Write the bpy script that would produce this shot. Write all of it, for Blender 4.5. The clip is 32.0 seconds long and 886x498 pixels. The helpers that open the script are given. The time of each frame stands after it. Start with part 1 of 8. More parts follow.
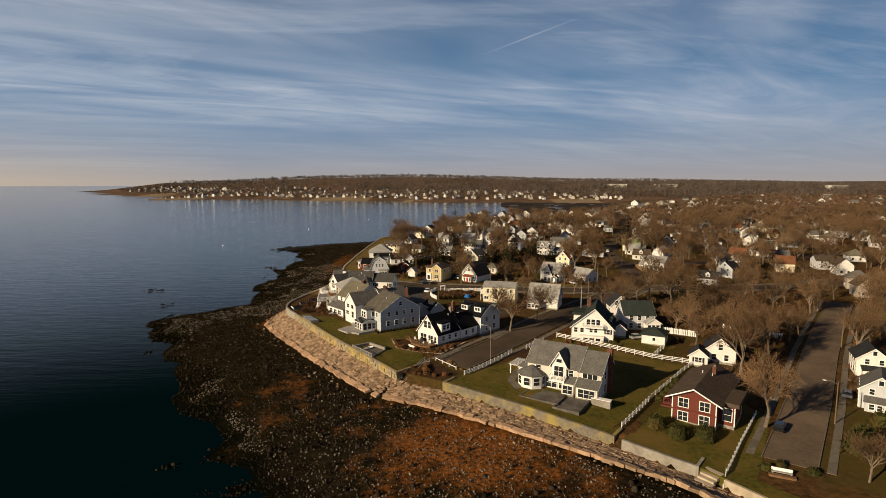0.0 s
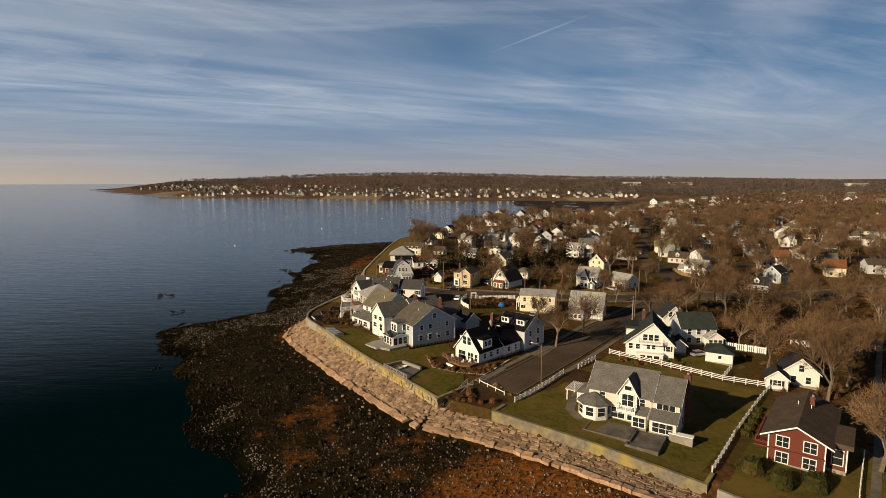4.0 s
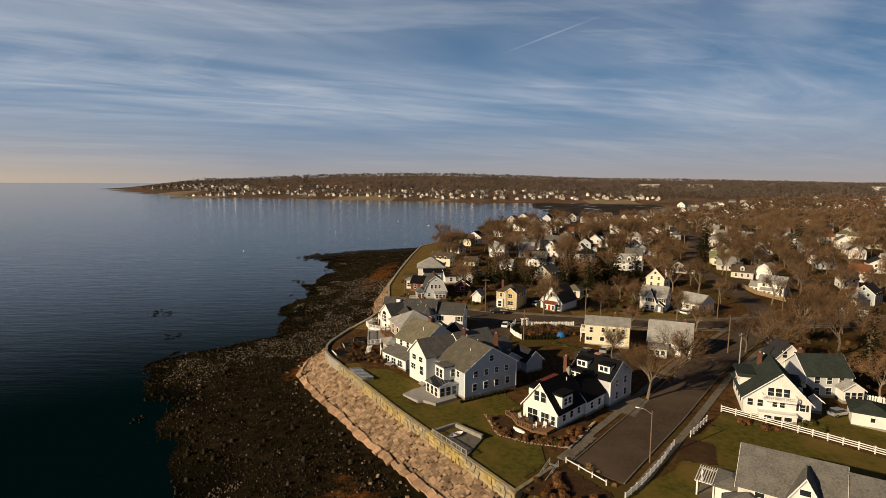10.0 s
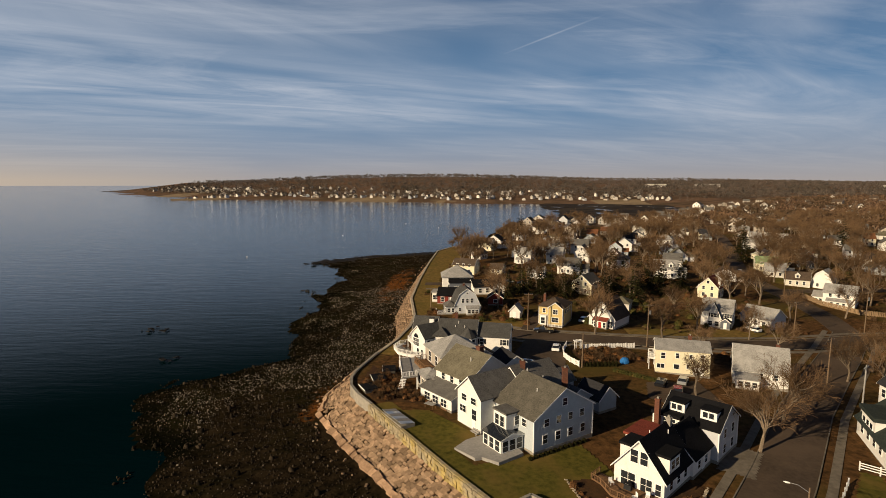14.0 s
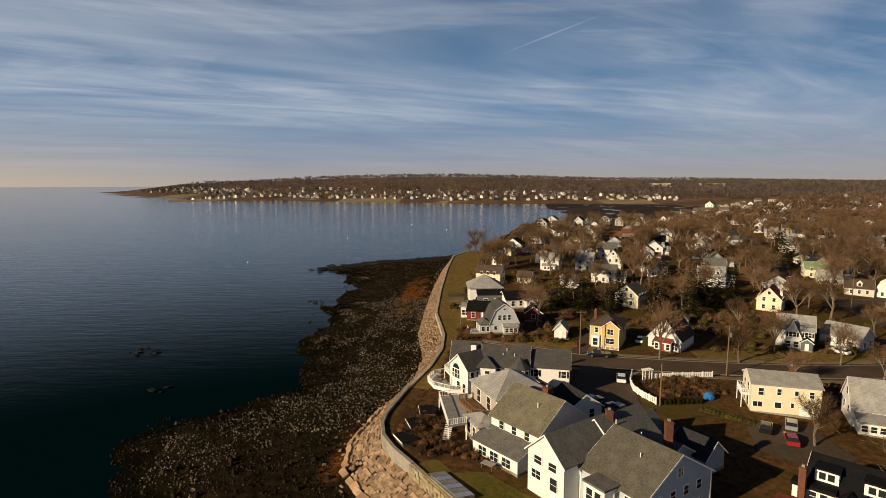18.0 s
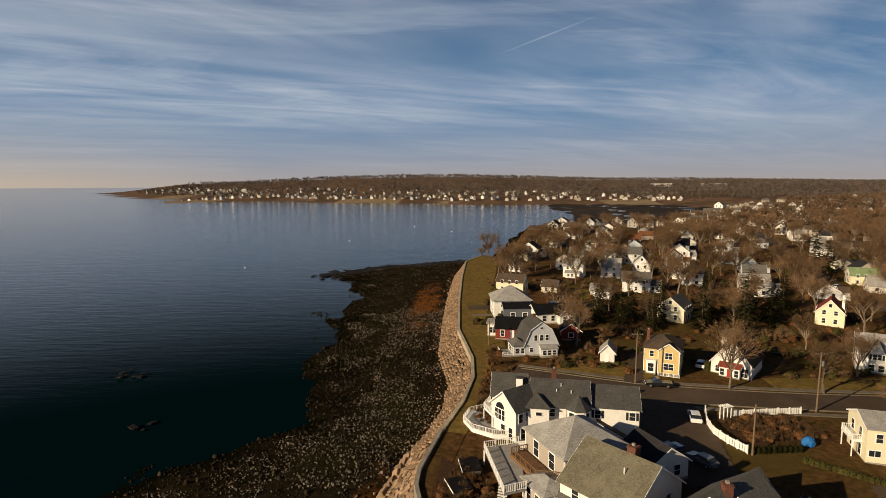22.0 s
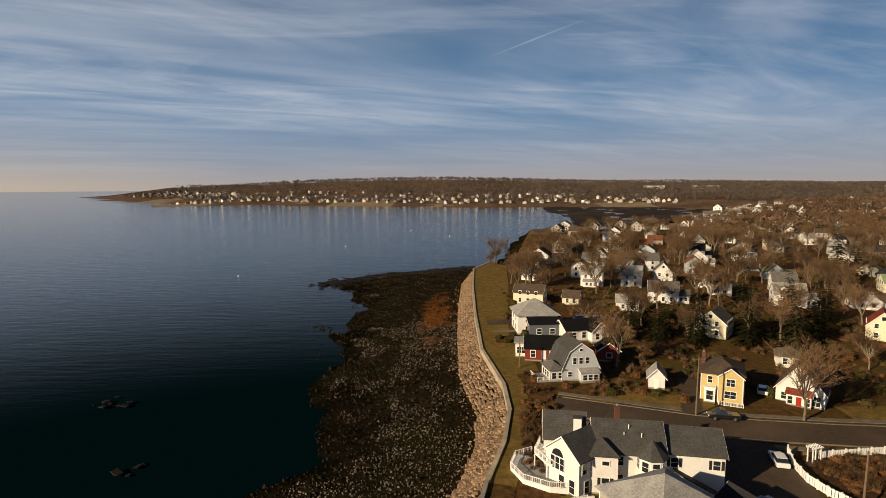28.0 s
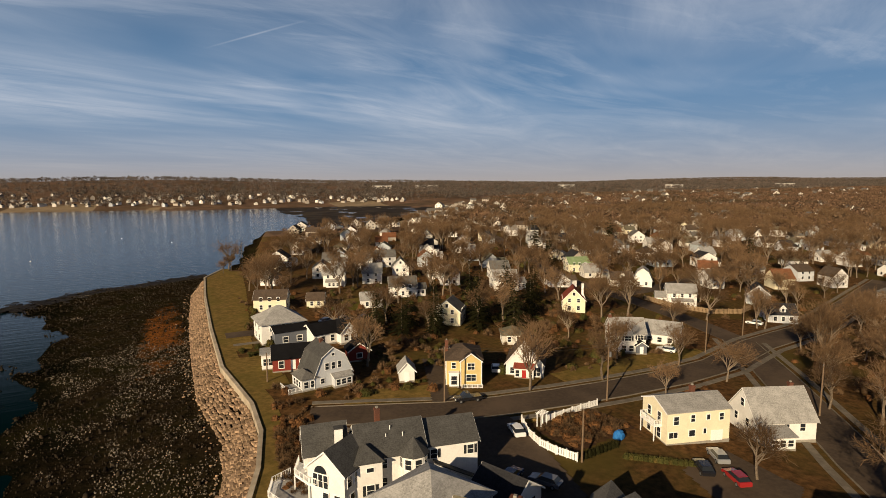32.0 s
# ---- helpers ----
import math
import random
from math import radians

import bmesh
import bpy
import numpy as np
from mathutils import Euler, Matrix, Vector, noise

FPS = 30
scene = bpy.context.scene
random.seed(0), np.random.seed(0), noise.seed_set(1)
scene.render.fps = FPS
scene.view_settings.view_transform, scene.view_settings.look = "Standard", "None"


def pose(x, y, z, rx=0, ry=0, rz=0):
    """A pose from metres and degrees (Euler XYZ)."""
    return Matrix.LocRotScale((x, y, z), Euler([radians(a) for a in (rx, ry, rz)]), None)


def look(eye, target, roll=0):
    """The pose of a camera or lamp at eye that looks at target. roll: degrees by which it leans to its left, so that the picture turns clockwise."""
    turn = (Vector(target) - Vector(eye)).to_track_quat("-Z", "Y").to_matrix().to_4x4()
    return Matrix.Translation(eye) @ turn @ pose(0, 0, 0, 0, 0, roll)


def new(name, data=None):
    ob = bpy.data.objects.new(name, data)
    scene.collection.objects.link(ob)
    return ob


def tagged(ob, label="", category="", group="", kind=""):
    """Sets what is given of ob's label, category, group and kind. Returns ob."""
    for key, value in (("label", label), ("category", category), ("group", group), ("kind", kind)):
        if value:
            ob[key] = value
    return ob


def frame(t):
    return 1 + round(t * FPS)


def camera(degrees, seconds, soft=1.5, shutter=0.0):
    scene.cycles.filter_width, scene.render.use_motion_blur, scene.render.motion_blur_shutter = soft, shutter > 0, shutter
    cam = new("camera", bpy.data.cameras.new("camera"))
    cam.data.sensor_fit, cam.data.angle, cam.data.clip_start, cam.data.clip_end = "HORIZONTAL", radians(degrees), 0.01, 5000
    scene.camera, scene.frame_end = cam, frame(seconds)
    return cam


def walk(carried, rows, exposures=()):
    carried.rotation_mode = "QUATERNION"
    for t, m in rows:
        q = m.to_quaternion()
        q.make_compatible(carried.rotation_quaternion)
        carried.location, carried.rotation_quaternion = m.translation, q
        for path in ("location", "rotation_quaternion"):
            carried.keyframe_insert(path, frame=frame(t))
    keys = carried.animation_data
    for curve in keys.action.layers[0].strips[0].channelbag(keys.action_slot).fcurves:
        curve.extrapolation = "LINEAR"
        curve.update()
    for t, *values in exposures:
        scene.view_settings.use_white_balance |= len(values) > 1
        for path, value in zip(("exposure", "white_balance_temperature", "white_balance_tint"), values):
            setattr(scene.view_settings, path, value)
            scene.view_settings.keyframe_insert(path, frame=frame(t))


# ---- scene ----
cam = camera(76.2, 32.0, soft=0.4)
PATH = [
    (0.0, -0.00, 0.00, 48.56, 83.03, 0.09, 0.61),
    (1.0, -2.36, 3.77, 48.46, 82.95, 0.27, 0.83),
    (2.0, -4.45, 7.62, 48.44, 82.88, 0.34, 1.22),
    (3.0, -6.25, 11.66, 48.53, 82.85, 0.28, 1.05),
    (4.0, -7.82, 15.96, 48.70, 82.83, 0.12, 1.50),
    (5.0, -9.32, 20.66, 48.93, 82.83, -0.09, 1.60),
    (6.0, -10.88, 25.70, 49.11, 82.84, -0.27, 1.81),
    (7.0, -12.56, 31.07, 49.21, 82.85, -0.36, 2.11),
    (8.0, -14.40, 36.69, 49.23, 82.87, -0.36, 2.34),
    (9.0, -16.44, 42.41, 49.17, 82.89, -0.30, 2.54),
    (10.0, -18.69, 48.13, 49.05, 82.91, -0.21, 2.57),
    (11.0, -21.10, 53.81, 48.91, 82.94, -0.12, 2.53),
    (12.0, -23.68, 59.41, 48.81, 82.96, -0.05, 2.55),
    (13.0, -26.35, 64.93, 48.71, 82.98, 0.02, 2.64),
    (14.0, -29.01, 70.48, 48.62, 83.00, 0.09, 2.67),
    (15.0, -31.66, 76.18, 48.55, 83.00, 0.16, 2.67),
    (16.0, -34.24, 81.81, 48.48, 82.99, 0.22, 2.61),
    (17.0, -36.65, 87.32, 48.37, 83.00, 0.25, 2.56),
    (18.0, -38.91, 92.65, 48.26, 83.01, 0.27, 2.54),
    (19.0, -41.06, 97.74, 48.19, 83.02, 0.28, 2.27),
    (20.0, -43.07, 102.58, 48.17, 83.03, 0.31, 2.06),
    (21.0, -44.93, 107.23, 48.15, 83.03, 0.34, 2.23),
    (22.0, -46.60, 111.71, 48.13, 83.05, 0.36, 2.26),
    (23.0, -48.17, 115.88, 48.05, 83.10, 0.37, 2.24),
    (24.0, -49.72, 119.86, 47.94, 83.16, 0.35, 2.30),
    (25.0, -51.08, 123.16, 47.89, 83.22, 0.34, 2.42),
    (26.0, -52.30, 124.60, 48.06, 83.25, 0.38, 2.35),
    (27.0, -53.40, 125.40, 48.25, 83.28, 0.43, 2.05),
    (28.0, -54.50, 126.10, 48.36, 83.31, 0.49, 1.25),
    (28.5, -55.00, 126.50, 48.40, 83.33, 0.47, 0.00),
    (29.0, -55.35, 127.00, 48.42, 83.34, 0.48, -1.50),
    (29.5, -55.60, 127.60, 48.42, 83.34, 0.50, -3.82),
    (30.0, -55.70, 128.30, 48.40, 83.32, 0.53, -7.10),
    (30.5, -55.75, 129.20, 48.36, 83.27, 0.56, -13.20),
    (31.0, -55.75, 130.00, 48.30, 83.20, 0.56, -19.40),
    (31.5, -55.60, 130.60, 48.22, 83.15, 0.55, -23.35),
    (32.0, -55.40, 131.20, 48.12, 83.10, 0.52, -25.30),
]
walk(cam, [(r[0], pose(*r[1:])) for r in PATH], exposures=((0.0, 0.32), (28.0, 0.33), (30.0, 0.44), (32.0, 0.42)))

# ---- sky and sun ----
SUN_ELEV, SUN_AZ = radians(21), radians(217)      # the light comes from this heading, low winter sun
sun_dir = Vector((math.cos(SUN_AZ) * math.cos(SUN_ELEV), math.sin(SUN_AZ) * math.cos(SUN_ELEV), math.sin(SUN_ELEV)))
sun = new("sun", bpy.data.lights.new("sun", "SUN"))
sun.data.energy, sun.data.angle, sun.data.color = 5.0, radians(0.6), (1.0, 0.79, 0.52)
sun.matrix_world = look(sun_dir * 300, (0, 0, 0))

world = bpy.data.worlds.new("sky")
scene.world = world
world.use_nodes = True
wt = world.node_tree
wt.nodes.clear()


def wnode(kind, **kw):
    n = wt.nodes.new(kind)
    for k, v in kw.items():
        n.inputs[k].default_value = v
    return n


def wlink(a, b):
    wt.links.new(a, b)


w_out = wnode("ShaderNodeOutputWorld")
w_bg = wnode("ShaderNodeBackground", Strength=0.070)
sky = wnode("ShaderNodeTexSky")
sky.sky_type, sky.sun_disc = "NISHITA", False
sky.sun_elevation, sky.sun_rotation = SUN_ELEV, math.pi / 2 - SUN_AZ
sky.air_density, sky.dust_density, sky.ozone_density = 0.75, 0.7, 2.0
w_co = wnode("ShaderNodeTexCoord")
w_sep = wnode("ShaderNodeSeparateXYZ")
wlink(w_co.outputs["Generated"], w_sep.inputs[0])


def wmath(op, a, b=None):
    n = wt.nodes.new("ShaderNodeMath")
    n.operation = op
    for i, v in enumerate((a, b)):
        if v is None:
            continue
        if isinstance(v, (int, float)):
            n.inputs[i].default_value = v
        else:
            wlink(v, n.inputs[i])
    return n.outputs[0]


def wrange(src, a, b):
    n = wt.nodes.new("ShaderNodeMapRange")
    n.inputs["From Min"].default_value, n.inputs["From Max"].default_value = a, b
    wlink(src, n.inputs[0])
    return n.outputs[0]


# cirrus on a high flat layer: broad veils, combed out into streaks
zz = wmath("MAXIMUM", wmath("ADD", w_sep.outputs["Z"], 0.06), 0.03)
w_uv = wnode("ShaderNodeCombineXYZ")
wlink(wmath("DIVIDE", w_sep.outputs["X"], zz), w_uv.inputs[0])
wlink(wmath("DIVIDE", w_sep.outputs["Y"], zz), w_uv.inputs[1])


def streaks(heading, sx, sy, shift, scale, detail, rough, twist, lo, hi):
    turn_ = wnode("ShaderNodeMapping", Rotation=(0, 0, radians(-heading)), Location=shift)
    comb = wnode("ShaderNodeMapping", Scale=(sx, sy, 1.0))
    n = wnode("ShaderNodeTexNoise", Scale=scale, Detail=detail, Roughness=rough, Distortion=twist)
    mr_ = wnode("ShaderNodeMapRange")
    mr_.inputs["From Min"].default_value, mr_.inputs["From Max"].default_value = lo, hi
    wlink(w_uv.outputs[0], turn_.inputs[0])
    wlink(turn_.outputs[0], comb.inputs[0])
    wlink(comb.outputs[0], n.inputs[0])
    wlink(n.outputs[0], mr_.inputs[0])
    return mr_.outputs[0]


veil = streaks(30, 0.26, 0.46, (1.3, 4.2, 0), 0.62, 4.0, 0.55, 0.6, 0.38, 0.58)
comb1 = streaks(36, 0.30, 1.00, (5.0, 1.0, 0), 1.1, 9.0, 0.64, 1.4, 0.28, 0.70)
comb2 = streaks(10, 0.34, 0.90, (2.0, 7.0, 0), 1.3, 8.0, 0.62, 0.8, 0.50, 0.74)
cloud = wmath("ADD", wmath("MULTIPLY", veil, wmath("ADD", wmath("MULTIPLY", comb1, 0.85), 0.16)), wmath("MULTIPLY", comb2, 0.34))
cloud = wmath("MULTIPLY", wmath("MINIMUM", cloud, 0.92), wmath("MULTIPLY", wrange(w_sep.outputs["Z"], 0.62, 0.16), wmath("ADD", wmath("MULTIPLY", wrange(w_sep.outputs["Z"], 0.07, 0.16), 0.62), 0.38)))
# one old vapour trail
vx, vy = wmath("SUBTRACT", wmath("DIVIDE", w_sep.outputs["X"], zz), 0.2), wmath("SUBTRACT", wmath("DIVIDE", w_sep.outputs["Y"], zz), 3.67)
off = wmath("ABSOLUTE", wmath("ADD", wmath("MULTIPLY", vx, 0.836), wmath("MULTIPLY", vy, 0.549)))
along = wmath("ADD", wmath("MULTIPLY", vx, 0.549), wmath("MULTIPLY", vy, -0.836))
thin = wmath("MAXIMUM", wmath("SUBTRACT", 1.0, wmath("DIVIDE", off, 0.016)), 0.0)
span = wmath("MULTIPLY", wmath("GREATER_THAN", along, 0.0), wmath("MAXIMUM", wmath("SUBTRACT", 1.0, wmath("ABSOLUTE", wmath("SUBTRACT", wmath("MULTIPLY", along, 2.3), 1.0))), 0.0))
cloud = wmath("MINIMUM", wmath("ADD", cloud, wmath("MULTIPLY", wmath("MULTIPLY", thin, span), 0.3)), 1.0)
w_mix = wnode("ShaderNodeMix")
w_mix.data_type = "RGBA"
w_mix.inputs[7].default_value = (6.7, 7.0, 7.7, 1)
wlink(cloud, w_mix.inputs[0])


def wmix(fac, a, b, mode="MIX"):
    n = wt.nodes.new("ShaderNodeMix")
    n.data_type, n.blend_type = "RGBA", mode
    for i, v in ((0, fac), (6, a), (7, b)):
        if isinstance(v, (int, float)):
            n.inputs[i].default_value = v
        elif isinstance(v, tuple):
            n.inputs[i].default_value = (*v, 1)
        else:
            wlink(v, n.inputs[i])
    return n.outputs[2]


# clear dark blue overhead, paler towards the horizon
clear = wmix(1.0, sky.outputs[0], (0.15, 0.22, 0.34), "MULTIPLY")
wlink(wmix(wrange(w_sep.outputs["Z"], 0.50, 0.04), clear, (1.75, 3.15, 5.0)), w_mix.inputs[6])
# haze: grey-mauve along the horizon, peach over the open sea
low = wrange(w_sep.outputs["Z"], 0.15, 0.0)
haze = wmix(wrange(w_sep.outputs["X"], -0.35, -0.75), (4.3, 3.95, 3.85), (6.4, 5.2, 4.0))
wlink(wmix(wmath("MULTIPLY", low, low), w_mix.outputs[2], haze), w_bg.inputs[0])
wlink(w_bg.outputs[0], w_out.inputs[0])
# ---- materials ----
def surf(name, c1, c2, scale=2.0, rough=0.8, bump=0.3, stain=None, stain_scale=0.2, stain_amount=0.5, vary=0.0, boards=0.0, courses=0.0, metal=0.0, coord="Object", spec=0.06, height=0.02, island=0.0):
    """Grain of c1 and c2, larger stains, boards or courses as relief, and a shift of tone from piece to piece."""
    m = bpy.data.materials.new(name)
    m.use_nodes = True
    nt = m.node_tree
    bsdf = nt.nodes["Principled BSDF"]
    L = nt.links.new
    if coord == "World":
        co = nt.nodes.new("ShaderNodeNewGeometry").outputs["Position"]
    else:
        co = nt.nodes.new("ShaderNodeTexCoord").outputs["Object"]

    def noise_tex(s, detail=6.0, r=0.6):
        n = nt.nodes.new("ShaderNodeTexNoise")
        n.inputs["Scale"].default_value, n.inputs["Detail"].default_value, n.inputs["Roughness"].default_value = s, detail, r
        L(co, n.inputs["Vector"])
        return n.outputs["Fac"]

    def ramp(src, a, b):
        n = nt.nodes.new("ShaderNodeMapRange")
        n.inputs["From Min"].default_value, n.inputs["From Max"].default_value = a, b
        L(src, n.inputs[0])
        return n.outputs[0]

    def mix(fac, a, b, mode="MIX"):
        n = nt.nodes.new("ShaderNodeMix")
        n.data_type, n.blend_type = "RGBA", mode
        for sock, v in (("Factor", fac), ("A", a), ("B", b)):
            s = n.inputs[sock] if sock == "Factor" else [i for i in n.inputs if i.name == sock and i.type == "RGBA"][0]
            if isinstance(v, (int, float)):
                s.default_value = v
            elif isinstance(v, tuple):
                s.default_value = (*v, 1)
            else:
                L(v, s)
        return [o for o in n.outputs if o.type == "RGBA"][0]

    fine = noise_tex(scale)
    col = mix(ramp(fine, 0.32, 0.68), c1, c2)
    if stain:
        col = mix(mix_amount(nt, ramp(noise_tex(stain_scale, 4.0, 0.55), 0.45, 0.65), stain_amount), col, stain)
    if vary:
        rnd = nt.nodes.new("ShaderNodeObjectInfo").outputs["Random"]
        hsv = nt.nodes.new("ShaderNodeHueSaturation")
        mr = nt.nodes.new("ShaderNodeMapRange")
        mr.inputs["To Min"].default_value, mr.inputs["To Max"].default_value = 1 - vary, 1 + vary
        L(rnd, mr.inputs[0])
        L(mr.outputs[0], hsv.inputs["Value"])
        L(col, hsv.inputs["Color"])
        col = hsv.outputs[0]
    if island:
        hsv = nt.nodes.new("ShaderNodeHueSaturation")
        mr = nt.nodes.new("ShaderNodeMapRange")
        mr.inputs["To Min"].default_value, mr.inputs["To Max"].default_value = 1 - island, 1 + island
        L(nt.nodes.new("ShaderNodeNewGeometry").outputs["Random Per Island"], mr.inputs[0])
        L(mr.outputs[0], hsv.inputs["Value"])
        L(col, hsv.inputs["Color"])
        col = hsv.outputs[0]
    relief = fine
    for period, on in ((boards, boards), (courses, courses)):
        if on:
            sep = nt.nodes.new("ShaderNodeSeparateXYZ")
            L(co, sep.inputs[0])
            mm = nt.nodes.new("ShaderNodeMath")
            mm.operation = "MULTIPLY"
            mm.inputs[1].default_value = 1.0 / period
            L(sep.outputs["Z"], mm.inputs[0])
            fr = nt.nodes.new("ShaderNodeMath")
            fr.operation = "FRACT"
            L(mm.outputs[0], fr.inputs[0])
            dark = ramp(fr.outputs[0], 0.0, 0.14)
            col = mix(mix_amount(nt, dark, -0.25, 0.25), col, (c1[0] * 0.55, c1[1] * 0.55, c1[2] * 0.55))
            ad = nt.nodes.new("ShaderNodeMath")
            ad.operation = "ADD"
            L(fr.outputs[0], ad.inputs[0])
            L(relief, ad.inputs[1])
            relief = ad.outputs[0]
    if bump:
        b = nt.nodes.new("ShaderNodeBump")
        b.inputs["Strength"].default_value, b.inputs["Distance"].default_value = bump, height
        L(relief, b.inputs["Height"])
        L(b.outputs[0], bsdf.inputs["Normal"])
    L(col, bsdf.inputs["Base Color"])
    bsdf.inputs["Roughness"].default_value, bsdf.inputs["Metallic"].default_value = rough, metal
    bsdf.inputs["Specular IOR Level"].default_value = spec
    return m


def mix_amount(nt, src, amount, offset=0.0):
    n = nt.nodes.new("ShaderNodeMath")
    n.operation = "MULTIPLY_ADD"
    n.inputs[1].default_value, n.inputs[2].default_value = amount, offset
    nt.links.new(src, n.inputs[0])
    return n.outputs[0]


def siding(name, c, vary=0.0):
    return surf(name, c, tuple(v * 0.9 for v in c), 3.0, 0.6, 0.35, tuple(v * 0.78 for v in c), 0.6, 0.45, vary, boards=0.22)


def shingle(name, c, vary=0.05):
    return surf(name, tuple(v * 1.12 for v in c), tuple(v * 0.56 for v in c), 4.0, 0.9, 0.5, tuple(v * 1.28 for v in c), 0.6, 0.5, vary, courses=0.2, height=0.03)


